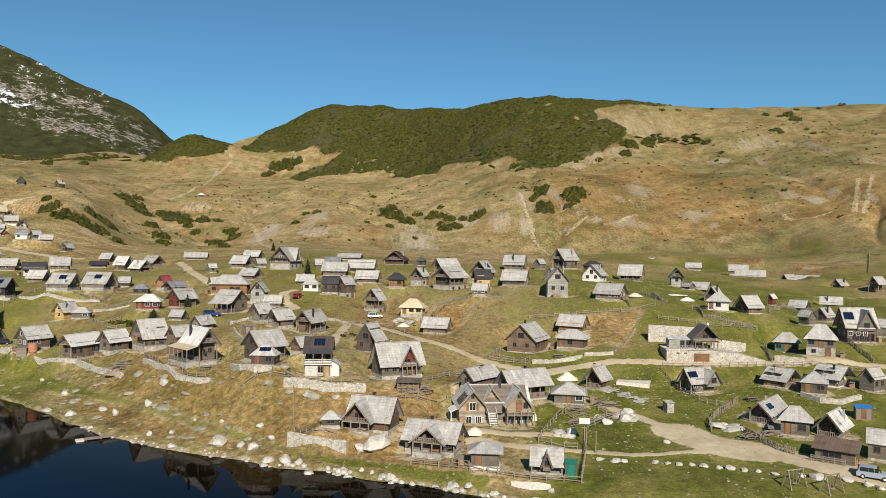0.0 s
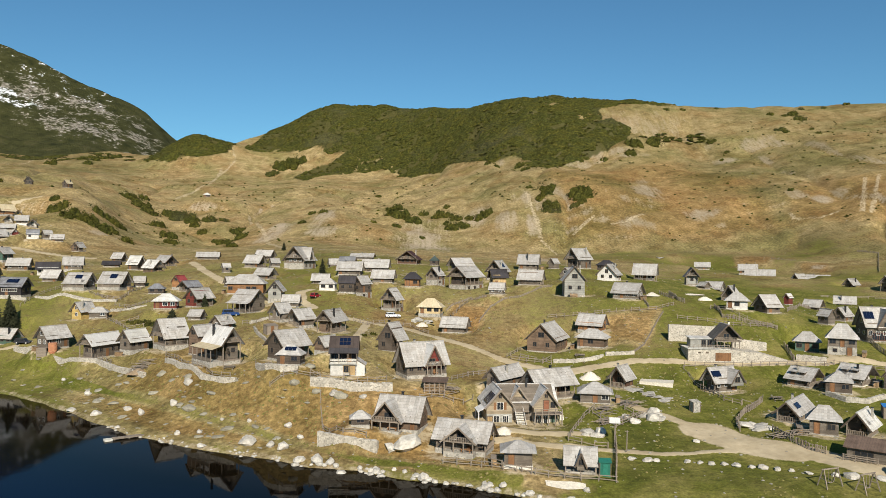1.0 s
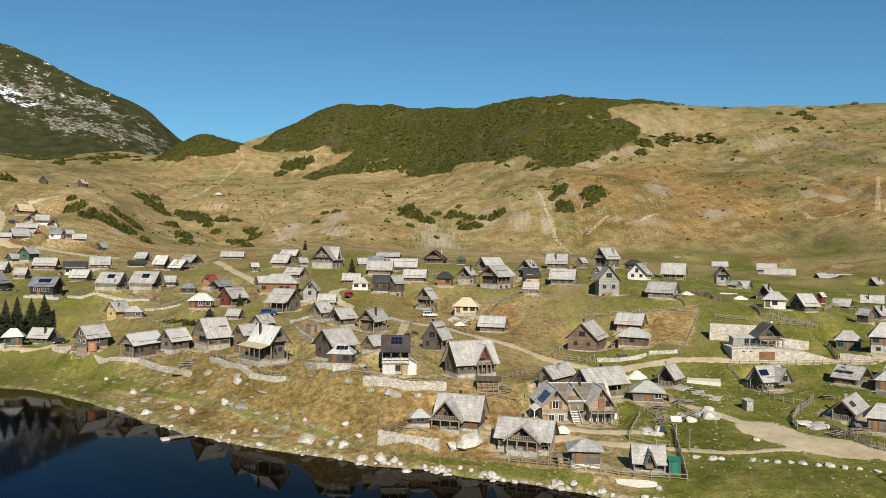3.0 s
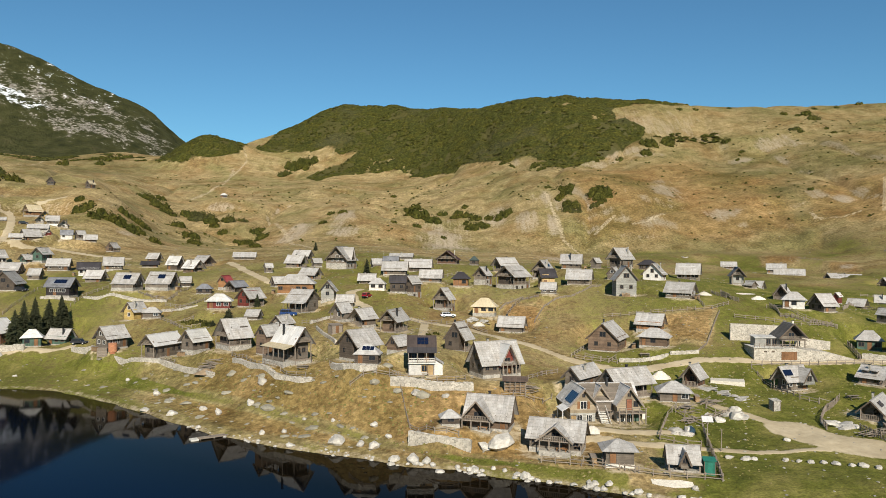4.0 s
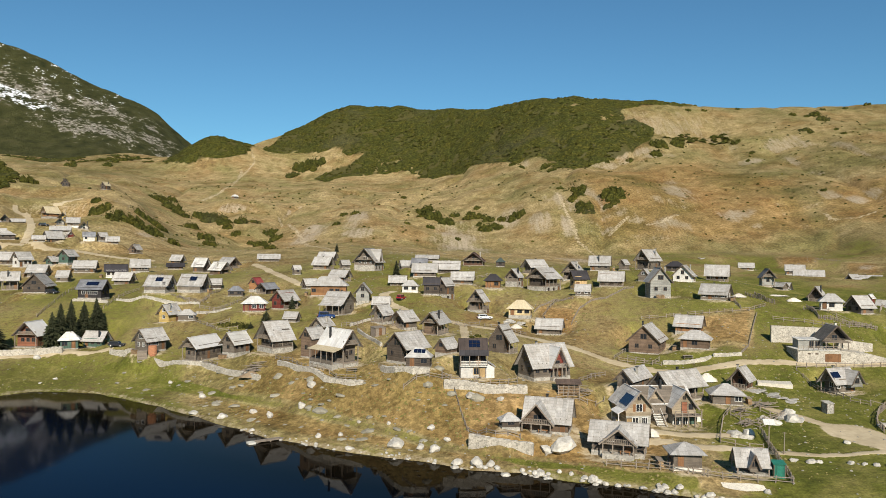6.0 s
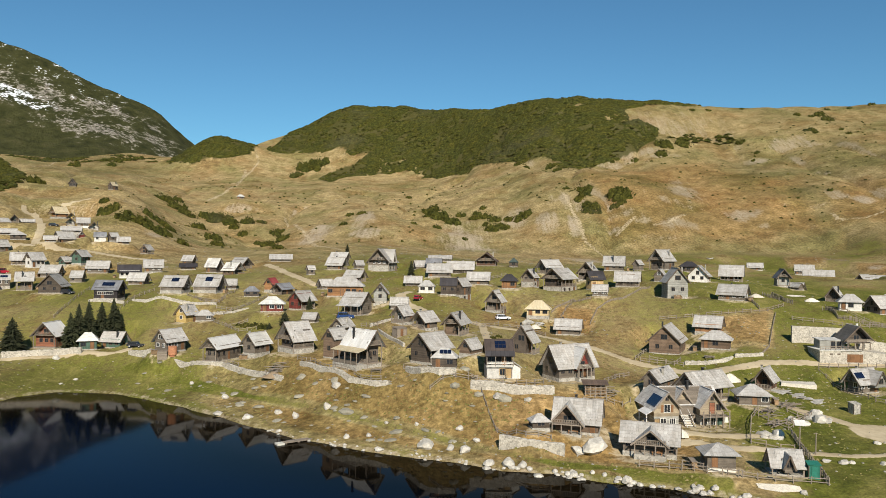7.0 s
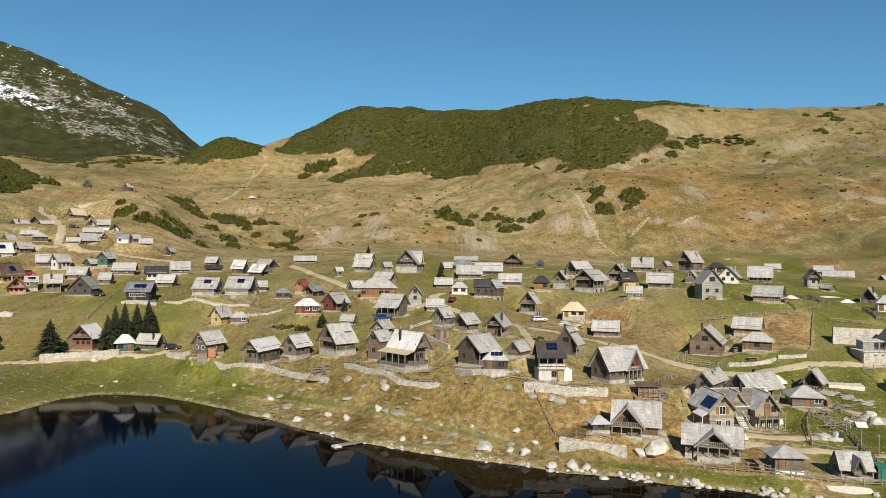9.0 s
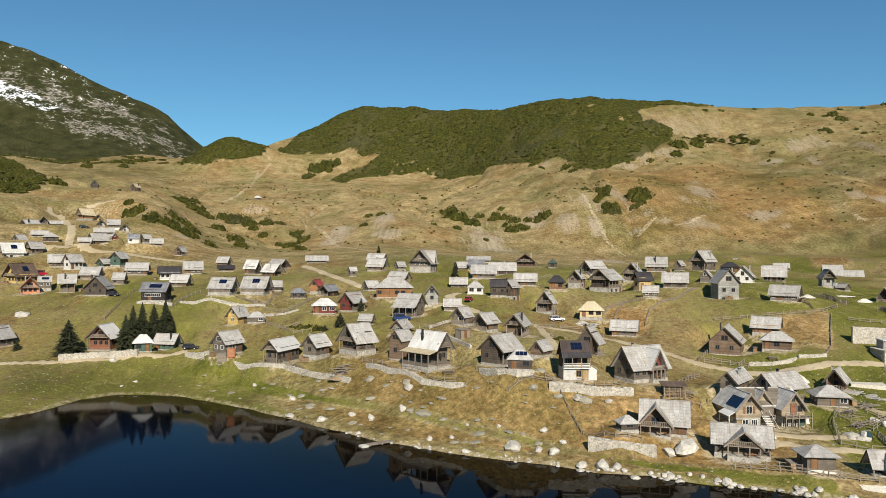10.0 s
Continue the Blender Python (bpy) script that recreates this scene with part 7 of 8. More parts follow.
def pole_panel(x, y, yaw, h, panel):
    """A tall timber pole, some with a small tilted solar panel."""
    label = "timber pole carrying a tilted pale panel beside a pen" if panel else "tall weathered timber pole beside a pen"
    ob = root("pole", x, y, float(land(x, y)), yaw, label, "pole", "poles")
    part("post", Geo().tube((0, 0, -0.5), (0.05, 0, h), 0.11, 0.08, 7), POST, ob)
    part("cross_arm", Geo().beam((-0.35, 0, h - 0.15), (0.35, 0, h - 0.15), 0.07), POST, ob)
    if panel:
        part("panel", Geo().slab((-0.9, -0.6, h - 0.1), (0.9, -0.6, h - 0.1), (0.9, 0.6, h + 0.6), (-0.9, 0.6, h + 0.6), 0.06), ROOF["bleached"], ob, "pale tilted panel")


def table_set(x, y, yaw):
    ob = root("picnic_table", x, y, float(land(x, y)), yaw, "weathered wooden picnic table with benches on grass", "table", "picnic tables")
    part("tabletop", Geo().box(-1.2, -0.4, 0.7, 1.2, 0.4, 0.78), POST, ob)
    for s in (-1, 1):
        part("bench", Geo().box(-1.2, s * 0.85 - 0.16, 0.42, 1.2, s * 0.85 + 0.16, 0.48), POST, ob)
        part("trestle", Geo().beam((s * 0.9, -0.9, -0.1), (s * 0.9, 0.3, 0.7), 0.09).beam((s * 0.9, 0.9, -0.1), (s * 0.9, -0.3, 0.7), 0.09).beam((s * 0.9, -0.95, 0.38), (s * 0.9, 0.95, 0.38), 0.08), POST, ob)


def lumber(x, y, r):
    """Old planks and poles thrown in a pile."""
    rnd = random.Random(int(x * 3 + y * 7))
    z = float(land(x, y))
    ob = root("lumber_pile", x, y, z, 0, "untidy pile of old grey planks and poles", "lumber pile", "lumber piles")
    for k in range(16):
        a = rnd.gauss(0.2, 0.5)
        cx, cy, hz = rnd.uniform(-0.5, 0.5) * r, rnd.uniform(-0.4, 0.4) * r, 0.1 + 0.06 * k * rnd.uniform(0.5, 1)
        ln = r * rnd.uniform(0.4, 0.8)
        base = float(land(x + cx, y + cy)) - z
        part("plank", Geo().beam((cx - ln * math.cos(a), cy - ln * math.sin(a), base + hz), (cx + ln * math.cos(a), cy + ln * math.sin(a), base + hz + rnd.uniform(-0.1, 0.35)), 0.18, 0.08), POST, ob)


def dock(x, y):
    """A short plank landing stage with a pale stone at its end."""
    ob = root("dock", x, y, 0.0, 35, "weathered plank landing stage at the lake shore", "dock")
    for k in range(11):
        part("plank", Geo().box(-2.8 + k * 0.5, -0.6, 0.32, -2.34 + k * 0.5, 0.6, 0.38), POST, ob)
    for s in (-0.5, 0.5):
        part("beam", Geo().box(-2.8, s - 0.07, 0.16, 2.8, s + 0.07, 0.31), POST, ob)
        for xx in (-2.5, 0, 2.4):
            part("pile", Geo().box(xx - 0.08, s - 0.08, -2.0, xx + 0.08, s + 0.08, 0.3), POST, ob)
    part("end_float", Geo().box(-4.2, -0.75, -0.2, -2.85, 0.75, 0.3), CONCRETE, ob, "pale end float")


def strip(points, half, label):
    """A worn strip lying just over the turf."""
    pts = along(points, 0.8)
    v, f = [], []
    for i, (x, y) in enumerate(pts):
        w = half * (0.5 + 0.5 * math.sin(math.pi * (i + 0.5) / len(pts)))
        v += [(x, y - w, float(land(x, y - w)) + 0.05), (x, y + w, float(land(x, y + w)) + 0.05)]
        if i:
            f.append((2 * i - 2, 2 * i, 2 * i + 1, 2 * i - 1))
    mesh_object("sand_strip", v, f, GRAVEL, "structure", label, "sand")


def terrace(x0, y0, x1, y1):
    """A stone terrace: front wall with a plank gate, deck with a railing, back walls, a flat hut and a chalet on posts."""
    ln, yaw = math.hypot(x1 - x0, y1 - y0), math.degrees(math.atan2(y1 - y0, x1 - x0))
    z = min(float(land(x0, y0)), float(land(x1, y1)))
    ob = root("stone_terrace", x0, y0, z, yaw, "pale stone terrace with a plank gate and upper walls", "terrace")
    part("front_wall", Geo().prism([(0, -1.5), (ln, -1.5), (ln, 0.7), (ln * 0.72, 2.2), (ln * 0.42, 2.9), (0, 2.9)], 0.0, 6.5), STONE, ob)
    part("gate", Geo().box(6.3, -0.06, 0.2, 9.9, -0.01, 2.1), DOORW, ob, "dark plank gate")
    for k in (2.6, 4.4):
        part("slit", Geo().box(k - 0.35, -0.04, 1.9, k + 0.35, -0.005, 2.25), TRIM, ob)
    part("deck", Geo().box(-0.2, -0.25, 2.9, ln * 0.42, 6.4, 3.02), CONCRETE, ob)
    part("back_wall", Geo().prism([(-1.8, 0), (12.6, 0), (12.6, 7.0), (-1.8, 7.5)], 11.4, 12.1), STONE, ob)
    part("side_wall", Geo().prism([(12.2, 0), (20.5, 0), (20.5, 3.9), (12.2, 4.9)], 6.6, 7.3), STONE, ob)
    for k in range(9):
        xx = 0.1 + k * ln * 0.41 / 8
        part("railing_post", Geo().box(xx - 0.05, 0.0, 3.0, xx + 0.05, 0.1, 3.95), POST, ob)
    for h in (3.4, 3.85):
        part("rail", Geo().beam((0.1, 0.05, h), (ln * 0.415, 0.05, h), 0.06, 0.1), POST, ob)
    m = ob.matrix_world
    hut = m @ Vector((4.2, 4.6, 3.0))
    h2 = root("flat_hut", hut.x, hut.y, hut.z, yaw, "low pale flat-roofed hut standing on a stone terrace", "hut")
    part("wall_body", Geo().box(-2.9, -1.6, 0, 2.9, 1.6, 2.1), WALL["pale"], h2)
    part("roof_slab", Geo().slab((-3.2, -1.9, 2.12), (3.2, -1.9, 2.12), (3.2, 1.9, 2.35), (-3.2, 1.9, 2.35), 0.14), ROOF["white"], h2)
    for u in (0.2, 1.6):
        window(h2, "front", u, 0.25, 0.9, 1.4, -1.6, TRIM)
    ch = m @ Vector((9.6, 4.2, 3.0))
    c2 = root("chalet", ch.x, ch.y, ch.z, yaw, "dark wooden chalet on posts above a stone terrace", "cottage", "village houses")
    for xx in (-2.6, -0.9, 0.9, 2.6):
        for yy in (-3.0, 0.0):
            part("post", Geo().box(xx - 0.1, yy - 0.1, -0.05, xx + 0.1, yy + 0.1, 1.6), POST, c2)
    part("balcony", Geo().box(-2.9, -3.2, 1.6, 3.1, 2.6, 1.75), POST, c2)
    part("railing", Geo().box(-2.9, -3.2, 2.5, 3.1, -3.1, 2.6).box(-2.9, -3.2, 1.95, 3.1, -3.12, 2.1).box(-2.9, -3.2, 2.2, 3.1, -3.12, 2.35), POST, c2)
    part("wall_body", Geo().prism([(-2.4, 1.75), (2.5, 1.75), (2.5, 2.6), (0, 5.3), (-2.4, 2.6)], -1.6, 2.6), WALL["dark"], c2)
    for s in (-1, 1):
        # left slope: dark old shingles, with its turned-from-sun shade also put into the colour
        part("roof_slope", Geo().slab((s * 3.4, -3.3, 2.2), (0, -3.3, 5.7), (0, 3.1, 5.7), (s * 3.4, 3.1, 2.2), 0.14), ROOF["shingle"] if s < 0 else ROOF["grey"], c2)
        part("bargeboard", Geo().beam((s * 3.4, -3.33, 2.1), (0, -3.33, 5.6), 0.05, 0.26), TRIM, c2)
    window(c2, "front", 0, 2.1, 1.2, 1.2, -1.6, TRIM)
    chimney(c2, 1.2, 0.6, 3.6, 6.0, CONCRETE)


def woodpile(x, y, yaw, ln, seed):
    """Split logs stacked beside a house, with a board on top."""
    rnd = random.Random(seed)
    ob = root("woodpile", x, y, float(land(x, y)), yaw, "stack of split firewood with a board on top", "firewood", "woodpiles")
    g = Geo()
    for r in range(5):
        for k in range(int(ln / 0.24)):
            if r < 4 or rnd.random() < 0.6:
                g.tube((-0.4 + rnd.uniform(-0.06, 0.06), k * 0.24 - ln / 2, 0.1 + r * 0.22), (0.4 + rnd.uniform(-0.06, 0.06), k * 0.24 - ln / 2, 0.1 + r * 0.22), 0.11, 0.12, 5)
    tagged(part("firewood", g, FIREWOOD, ob), kind="stuff")
    part("cover_board", Geo().slab((-0.5, -ln / 2 - 0.2, 1.2), (0.5, -ln / 2 - 0.2, 1.16), (0.5, ln / 2, 1.22), (-0.5, ln / 2, 1.26), 0.05), POST, ob)


rw = random.Random(3)
for k, p in enumerate(PLOTS):
    if p["length"] > 5.5 and not p.get("skip") and p["y"] < 290 and rw.random() < 0.4:
        sd = rw.choice((-1, 1))
        c, s = math.cos(radians(p["yaw"])), math.sin(radians(p["yaw"]))
        u, v = sd * (p["length"] / 2 + 0.9), rw.uniform(-1.2, 0.6)
        woodpile(p["x"] + c * u - s * v, p["y"] + s * u + c * v, p["yaw"] + rw.uniform(-6, 6), rw.uniform(1.8, 3.6), k)

stone_wall([(-30.6, 143.7), (-22.7, 142.2), (-14.5, 142.5)], 1.5, 0.7, "pale stone retaining wall below a cottage")
stone_wall([(-26.2, 127.2), (-21.6, 125.2), (-15.6, 123.2)], 1.4, 0.8, "pale stone retaining wall under a lakeside cottage", 2.0, (3.9, 3.5))
stone_wall([(-90.0, 182.2), (-81.6, 175.2), (-72.3, 166.9)], 1.0, 0.7)
stone_wall([(-105.0, 190.2), (-96.2, 184.1), (-90.0, 182.2)], 0.8, 0.6)
stone_wall([(-68.8, 170.5), (-62.8, 163.8), (-55.6, 155.3), (-49.4, 151.1), (-47.0, 150.3)], 0.8, 0.7)
stone_wall([(-43.5, 153.4), (-40.2, 148.0), (-36.7, 145.3), (-33.4, 145.4)], 0.9, 0.7)
stone_wall([(-153.0, 195.5), (-147.5, 197.9), (-140.7, 200.3), (-133.6, 199.5)], 1.5, 0.7, "pale stone wall along a yard above the lake")
stone_wall([(-120.7, 199.5), (-116.6, 197.4), (-112.7, 194.9)], 1.2, 0.6)
stone_wall([(21.4, 174.7), (26.7, 174.0), (31.3, 175.0), (33.6, 176.8)], 0.8, 0.5)
stone_wall([(34.2, 177.1), (41.3, 177.6)], 0.7, 0.5)
stone_wall([(-134.3, 234.9), (-122.0, 230.5), (-113.4, 230.3), (-106.1, 228.6)], 0.5, 0.5)
stone_wall([(-105.4, 223.1), (-98.6, 220.6), (-95.1, 224.2)], 0.5, 0.5)
stone_wall([(78.3, 173.4), (81.4, 171.9), (84.1, 170.8)], 1.3, 0.6)
stone_wall([(73.1, 149.6), (74.8, 145.3), (78.0, 143.6), (83.5, 146.9)], 0.9, 0.6)
stone_wall([(-54.7, 190.4), (-49.3, 196.7)], 0.6, 0.5)
stone_wall([(-147.9, 233.4), (-136.3, 232.5)], 0.7, 0.5)
stone_wall([(-134.8, 234.9), (-120.9, 230.3), (-106.2, 229.2)], 0.6, 0.5)
fence([(5.2, 205.9), (9.0, 214.5), (14.7, 217.8), (22.9, 225.8), (29.4, 232.5)], 0.6, 2, 1.3, "dark brushwood fence across the meadow", True)
fence([(40.8, 177.6), (45.0, 182.5), (50.2, 192.7), (55.5, 202.3)], 0.6, 2, 1.3, "dark brushwood fence across the meadow", True)
fence([(-3.8, 217.5), (-0.1, 220.2), (3.0, 223.3), (7.9, 219.0)], 0.6, 2, 1.3, "dark brushwood fence across the meadow", True)
fence([(-4.7, 117.5), (-0.3, 116.2), (4.5, 112.8), (8.6, 111.1)])
fence([(1.9, 116.5), (4.4, 114.4)])
fence([(7.3, 111.9), (11.1, 110.1), (15.6, 108.4), (20.8, 108.3)])
fence([(20.8, 108.6), (22.5, 115.4), (24.4, 123.9), (25.8, 130.5)], 1.2, 2, 1.2, "dark picket fence along a yard", True)
fence([(24.2, 204.2), (31.1, 204.0), (39.3, 204.4), (47.4, 204.7), (54.3, 204.5)])
fence([(54.3, 204.5), (60.1, 207.8)])
fence([(58.2, 198.3), (65.4, 195.9), (71.0, 192.5), (81.0, 190.0)])
fence([(51.2, 170.6), (60.7, 171.1), (72.8, 170.5), (85.0, 169.2)])
fence([(85.0, 169.2), (90.0, 165.8), (96.0, 163.8)])
fence([(50.5, 169.1), (52.1, 162.7), (52.7, 150.7), (55.0, 147.5)])
fence([(55.4, 148.0), (57.1, 146.4)], 1.2)
fence([(48.5, 132.0), (49.5, 136.2), (53.5, 142.4), (60.3, 150.0)], 1.3, 2, 1.0, "curved dark picket fence beside the dirt road", True)
fence([(53.9, 131.1), (54.6, 125.7), (55.8, 122.0), (57.6, 119.8)], 1.2, 2, 1.3, "weathered picket fence beside the dirt road", True)
fence([(16.8, 126.2), (18.1, 129.5), (21.5, 137.3), (24.2, 140.5)])
fence([(23.5, 138.7), (26.6, 133.2), (32.9, 138.8), (30.1, 141.3)])
fence([(16.7, 125.8), (20.8, 123.6), (22.9, 123.3)])
fence([(-28.6, 142.5), (-27.5, 137.5), (-26.4, 132.6)], 0.8, 2, 1.5, "dark fence climbing the bank")
fence([(-26.2, 132.1), (-21.8, 126.0), (-17.7, 124.6)], 0.9)
fence([(-9.2, 140.4), (-4.6, 141.7), (1.1, 145.9)])
fence([(-31.0, 145.9), (-26.8, 144.2), (-21.5, 144.2), (-16.0, 146.4)])
fence([(-70.3, 174.2), (-61.0, 162.5), (-53.3, 154.8), (-48.8, 152.5)])
fence([(-91.1, 184.4), (-85.9, 180.0)])
fence([(-105.1, 225.2), (-97.9, 221.9), (-96.1, 226.5)])
fence([(-152.7, 221.6), (-153.1, 230.8), (-154.2, 239.4), (-155.2, 249.2)])
fence([(-135.8, 228.2), (-134.9, 236.7), (-131.6, 244.7)])
fence([(-2.0, 211.6), (1.0, 217.8), (3.6, 222.3)])
fence([(-44.3, 155.0), (-38.3, 146.4)], 0.9, 2, 1.5, "new yellow wooden deck railing")
fence([(78.4, 180.0), (78.0, 175.5), (77.2, 172.1)], 1.5, 2, 1.2, "dark picket fence climbing the slope", True)
fence([(104.4, 195.6), (101.1, 180.5), (100.2, 171.0)], 1.3, 2, 1.3, "dark picket fence climbing the slope", True)
fence([(69.0, 203.4), (73.7, 195.4), (80.1, 190.3)])
fence([(59.9, 221.0), (61.9, 214.1)], 1.0, 2, 1.2, "dark picket fence on the meadow", True)
fence([(51.9, 213.7), (52.8, 206.5)], 1.0, 2, 1.0, "dark picket fence on the meadow", True)
fence([(90.8, 204.7), (127.8, 264.0), (123.2, 240.2)])
fence([(141.1, 284.7), (152.4, 281.3), (165.7, 277.6)], 0.9)
fence([(62.9, 221.4), (62.9, 212.7), (64.1, 210.4)], 1.2, 2, 1.0, "dark picket fence on the meadow", True)
fence([(185.0, 426.3), (192.9, 414.1)], 0.8)
fence([(226.1, 411.4), (231.0, 399.3), (203.5, 352.3)], 1.0, 2, 1.6, "dark wattle fence round the far field", True)
fence([(10.7, 178.3), (14.6, 183.2)], 1.0, 2, 1.5, "dark rail fence beside the dirt road")
fence([(11.6, 177.1), (18.8, 174.2), (21.1, 176.6)])
fence([(-3.0, 150.7), (2.9, 158.9)], 1.0)
fence([(-101.6, 220.8), (-96.7, 225.8), (-92.1, 236.1)], 0.9)
fence([(-116.7, 233.1), (-106.3, 231.3), (-104.0, 244.6)], 0.8)
fence([(-38.5, 143.7), (-31.0, 145.2), (-29.2, 146.1)], 1.0)
boulder(-39.1, 129.3, 3.17, 2.54, 2.40, 66)
boulder(-34.8, 128.1, 1.57, 1.26, 1.51, 67)
boulder(-32.2, 126.7, 1.94, 1.55, 2.14, 68)
boulder(-30.0, 130.8, 1.40, 1.12, 0.88, 69)
boulder(-33.0, 134.6, 1.65, 1.32, 1.25, 70)
boulder(-25.3, 120.4, 2.22, 1.77, 2.03, 71)
boulder(-23.1, 120.0, 1.66, 1.32, 1.42, 72)
boulder(-21.0, 116.9, 2.15, 1.72, 1.08, 73)
boulder(-22.0, 119.1, 1.10, 0.88, 1.00, 74)
boulder(-28.4, 121.6, 2.05, 1.64, 1.23, 75)
boulder(-7.7, 113.3, 1.91, 1.53, 1.53, 76)
boulder(-10.7, 115.3, 0.88, 0.71, 0.78, 77)
boulder(-12.4, 116.3, 0.89, 0.71, 0.78, 78)
boulder(-18.0, 118.2, 0.91, 0.72, 0.90, 79)
boulder(-16.1, 117.1, 1.26, 1.01, 0.89, 80)
boulder(-14.2, 116.1, 0.89, 0.71, 0.78, 81)
boulder(-5.9, 112.4, 1.03, 0.83, 0.76, 82)
boulder(-4.2, 111.7, 1.03, 0.82, 0.75, 83)
boulder(-0.7, 110.4, 1.18, 0.95, 0.74, 84)
boulder(3.3, 108.3, 1.16, 0.93, 0.82, 85)
boulder(1.0, 109.4, 1.01, 0.80, 0.65, 86)
boulder(-70.1, 153.0, 1.64, 1.31, 1.29, 87)
boulder(-65.7, 149.0, 1.37, 1.10, 2.01, 88)
boulder(-76.2, 151.8, 2.33, 1.86, 1.28, 90)
boulder(-83.8, 156.7, 2.16, 1.73, 1.06, 91)
boulder(-59.5, 149.9, 1.61, 1.29, 1.77, 92)
boulder(-85.3, 167.2, 1.79, 1.43, 1.41, 94)
boulder(-96.9, 179.1, 1.10, 0.88, 1.06, 95)
boulder(-53.8, 136.2, 1.25, 1.00, 1.15, 97)
boulder(-49.7, 136.1, 1.04, 0.83, 1.03, 98)
boulder(-47.2, 129.8, 1.79, 1.43, 0.88, 99)
boulder(-58.5, 155.6, 1.91, 1.53, 1.84, 102)
boulder(-46.7, 140.1, 0.86, 0.69, 0.71, 104)
boulder(-40.9, 137.6, 0.84, 0.68, 0.93, 105)
boulder(-67.6, 142.4, 1.09, 0.87, 0.96, 106)
boulder(-25.4, 140.8, 2.37, 1.90, 1.42, 107)
boulder(-19.9, 139.7, 1.50, 1.20, 0.94, 108)
boulder(34.2, 137.4, 2.95, 2.36, 2.08, 109)
boulder(30.6, 135.6, 2.29, 1.83, 1.37, 110)
boulder(29.4, 138.0, 2.12, 1.69, 1.16, 111)
boulder(45.4, 145.3, 1.11, 0.89, 1.23, 112)
boulder(38.9, 126.8, 1.36, 1.09, 0.75, 113)
boulder(35.7, 141.4, 2.82, 2.25, 1.67, 114)
boulder(22.8, 129.4, 2.38, 1.90, 1.96, 115)
boulder(50.5, 134.6, 3.09, 2.48, 1.36, 116)
boulder(34.1, 117.0, 1.26, 1.00, 0.69, 117)
boulder(35.9, 116.3, 1.07, 0.86, 0.69, 118)
boulder(37.5, 115.8, 1.24, 0.99, 0.78, 119)
boulder(39.4, 115.6, 1.42, 1.13, 0.78, 120)
boulder(41.1, 115.0, 1.59, 1.27, 0.87, 121)
boulder(43.2, 114.4, 1.40, 1.12, 0.77, 122)
boulder(44.9, 114.2, 1.75, 1.40, 0.96, 123)
boulder(46.7, 113.2, 1.21, 0.97, 0.76, 124)
boulder(48.5, 112.4, 1.03, 0.83, 0.66, 125)
boulder(50.3, 110.8, 1.36, 1.09, 0.65, 126)
boulder(55.9, 109.2, 2.68, 2.14, 1.20, 127)
boulder(53.8, 109.8, 1.35, 1.08, 0.74, 128)
boulder(59.9, 108.4, 1.83, 1.46, 0.91, 129)
boulder(61.9, 106.6, 1.63, 1.31, 0.99, 130)
boulder(62.9, 105.1, 1.13, 0.90, 0.80, 131)
boulder(25.6, 118.2, 1.45, 1.16, 0.80, 132)
boulder(27.9, 117.3, 1.80, 1.44, 0.89, 133)
boulder(29.3, 117.4, 1.26, 1.01, 0.69, 134)
boulder(16.0, 106.0, 0.97, 0.78, 0.89, 135)
boulder(-131.7, 185.0, 1.13, 0.91, 0.62, 136)
boulder(-129.5, 188.1, 1.44, 1.15, 0.79, 137)
boulder(-139.6, 197.9, 2.12, 1.70, 1.33, 138)
boulder(-183.3, 232.2, 4.63, 3.70, 2.35, 139)
boulder(-12.5, 165.0, 1.52, 1.21, 0.83, 140)
boulder(-39.3, 129.8, 2.19, 1.75, 1.97, 141)
for k, (x, y, a, b, c) in enumerate([(-80.3, 161.1, 2.4, 1.6, 0.9), (-75.5, 158.3, 2.8, 1.6, 0.9), (-66.5, 157.9, 3.4, 1.4, 1.0), (-58.0, 149.0, 2.0, 1.4, 1.2), (-55.3, 146.7, 4.2, 2.2, 1.3), (-51.4, 143.5, 1.8, 1.2, 0.9), (-44.8, 140.9, 1.6, 1.4, 0.7)]):
    boulder(x, y, a, b, c, 500 + k, "flat grey rock slab in the lake bank")
for k, (x, y, a, b, c) in enumerate([(-24.2, 140.4, 3.0, 2.2, 1.8), (-29.1, 141.9, 2.0, 1.6, 1.2), (-33.7, 143.5, 2.2, 1.6, 1.3), (-31.8, 148.6, 2.6, 2.0, 1.3), (-67.6, 164.5, 2.6, 1.8, 1.7), (-59.0, 157.2, 2.2, 1.6, 1.3)]):
    boulder(x, y, a, b, c, 520 + k, "grey lichened rock slab below a garden wall")
brick_stack(-106.0, 191.2, 15)
crate(-46.5, 178.2, 2.8, 2.2, 1.9, POST, "small weathered plank shed beside a garden wall", "shed", 35)
pole_panel(24.2, 124.2, -10, 4.2, True)
pole_panel(25.6, 121.6, 0, 3.6, False)
stone_wall([(-52.0, 184.2), (-50.0, 179.0), (-47.2, 173.5), (-44.9, 168.6)], 0.7, 0.5, "low stone edging beside a grassy lane")
fence([(-57.4, 193.5), (-51.3, 188.2)])
fence([(-29.0, 198.8), (-24.9, 196.3), (-20.7, 201.0)])
fence([(-19.4, 199.9), (-13.7, 201.8), (-8.7, 195.3)], 0.9)
fence([(-102.0, 212.9), (-95.8, 207.6), (-91.5, 209.9)])
fence([(-97.8, 209.3), (-92.4, 203.8), (-87.4, 203.4)], 0.9)
fence([(-114.1, 233.0), (-106.0, 228.4), (-105.1, 234.9)], 0.9)
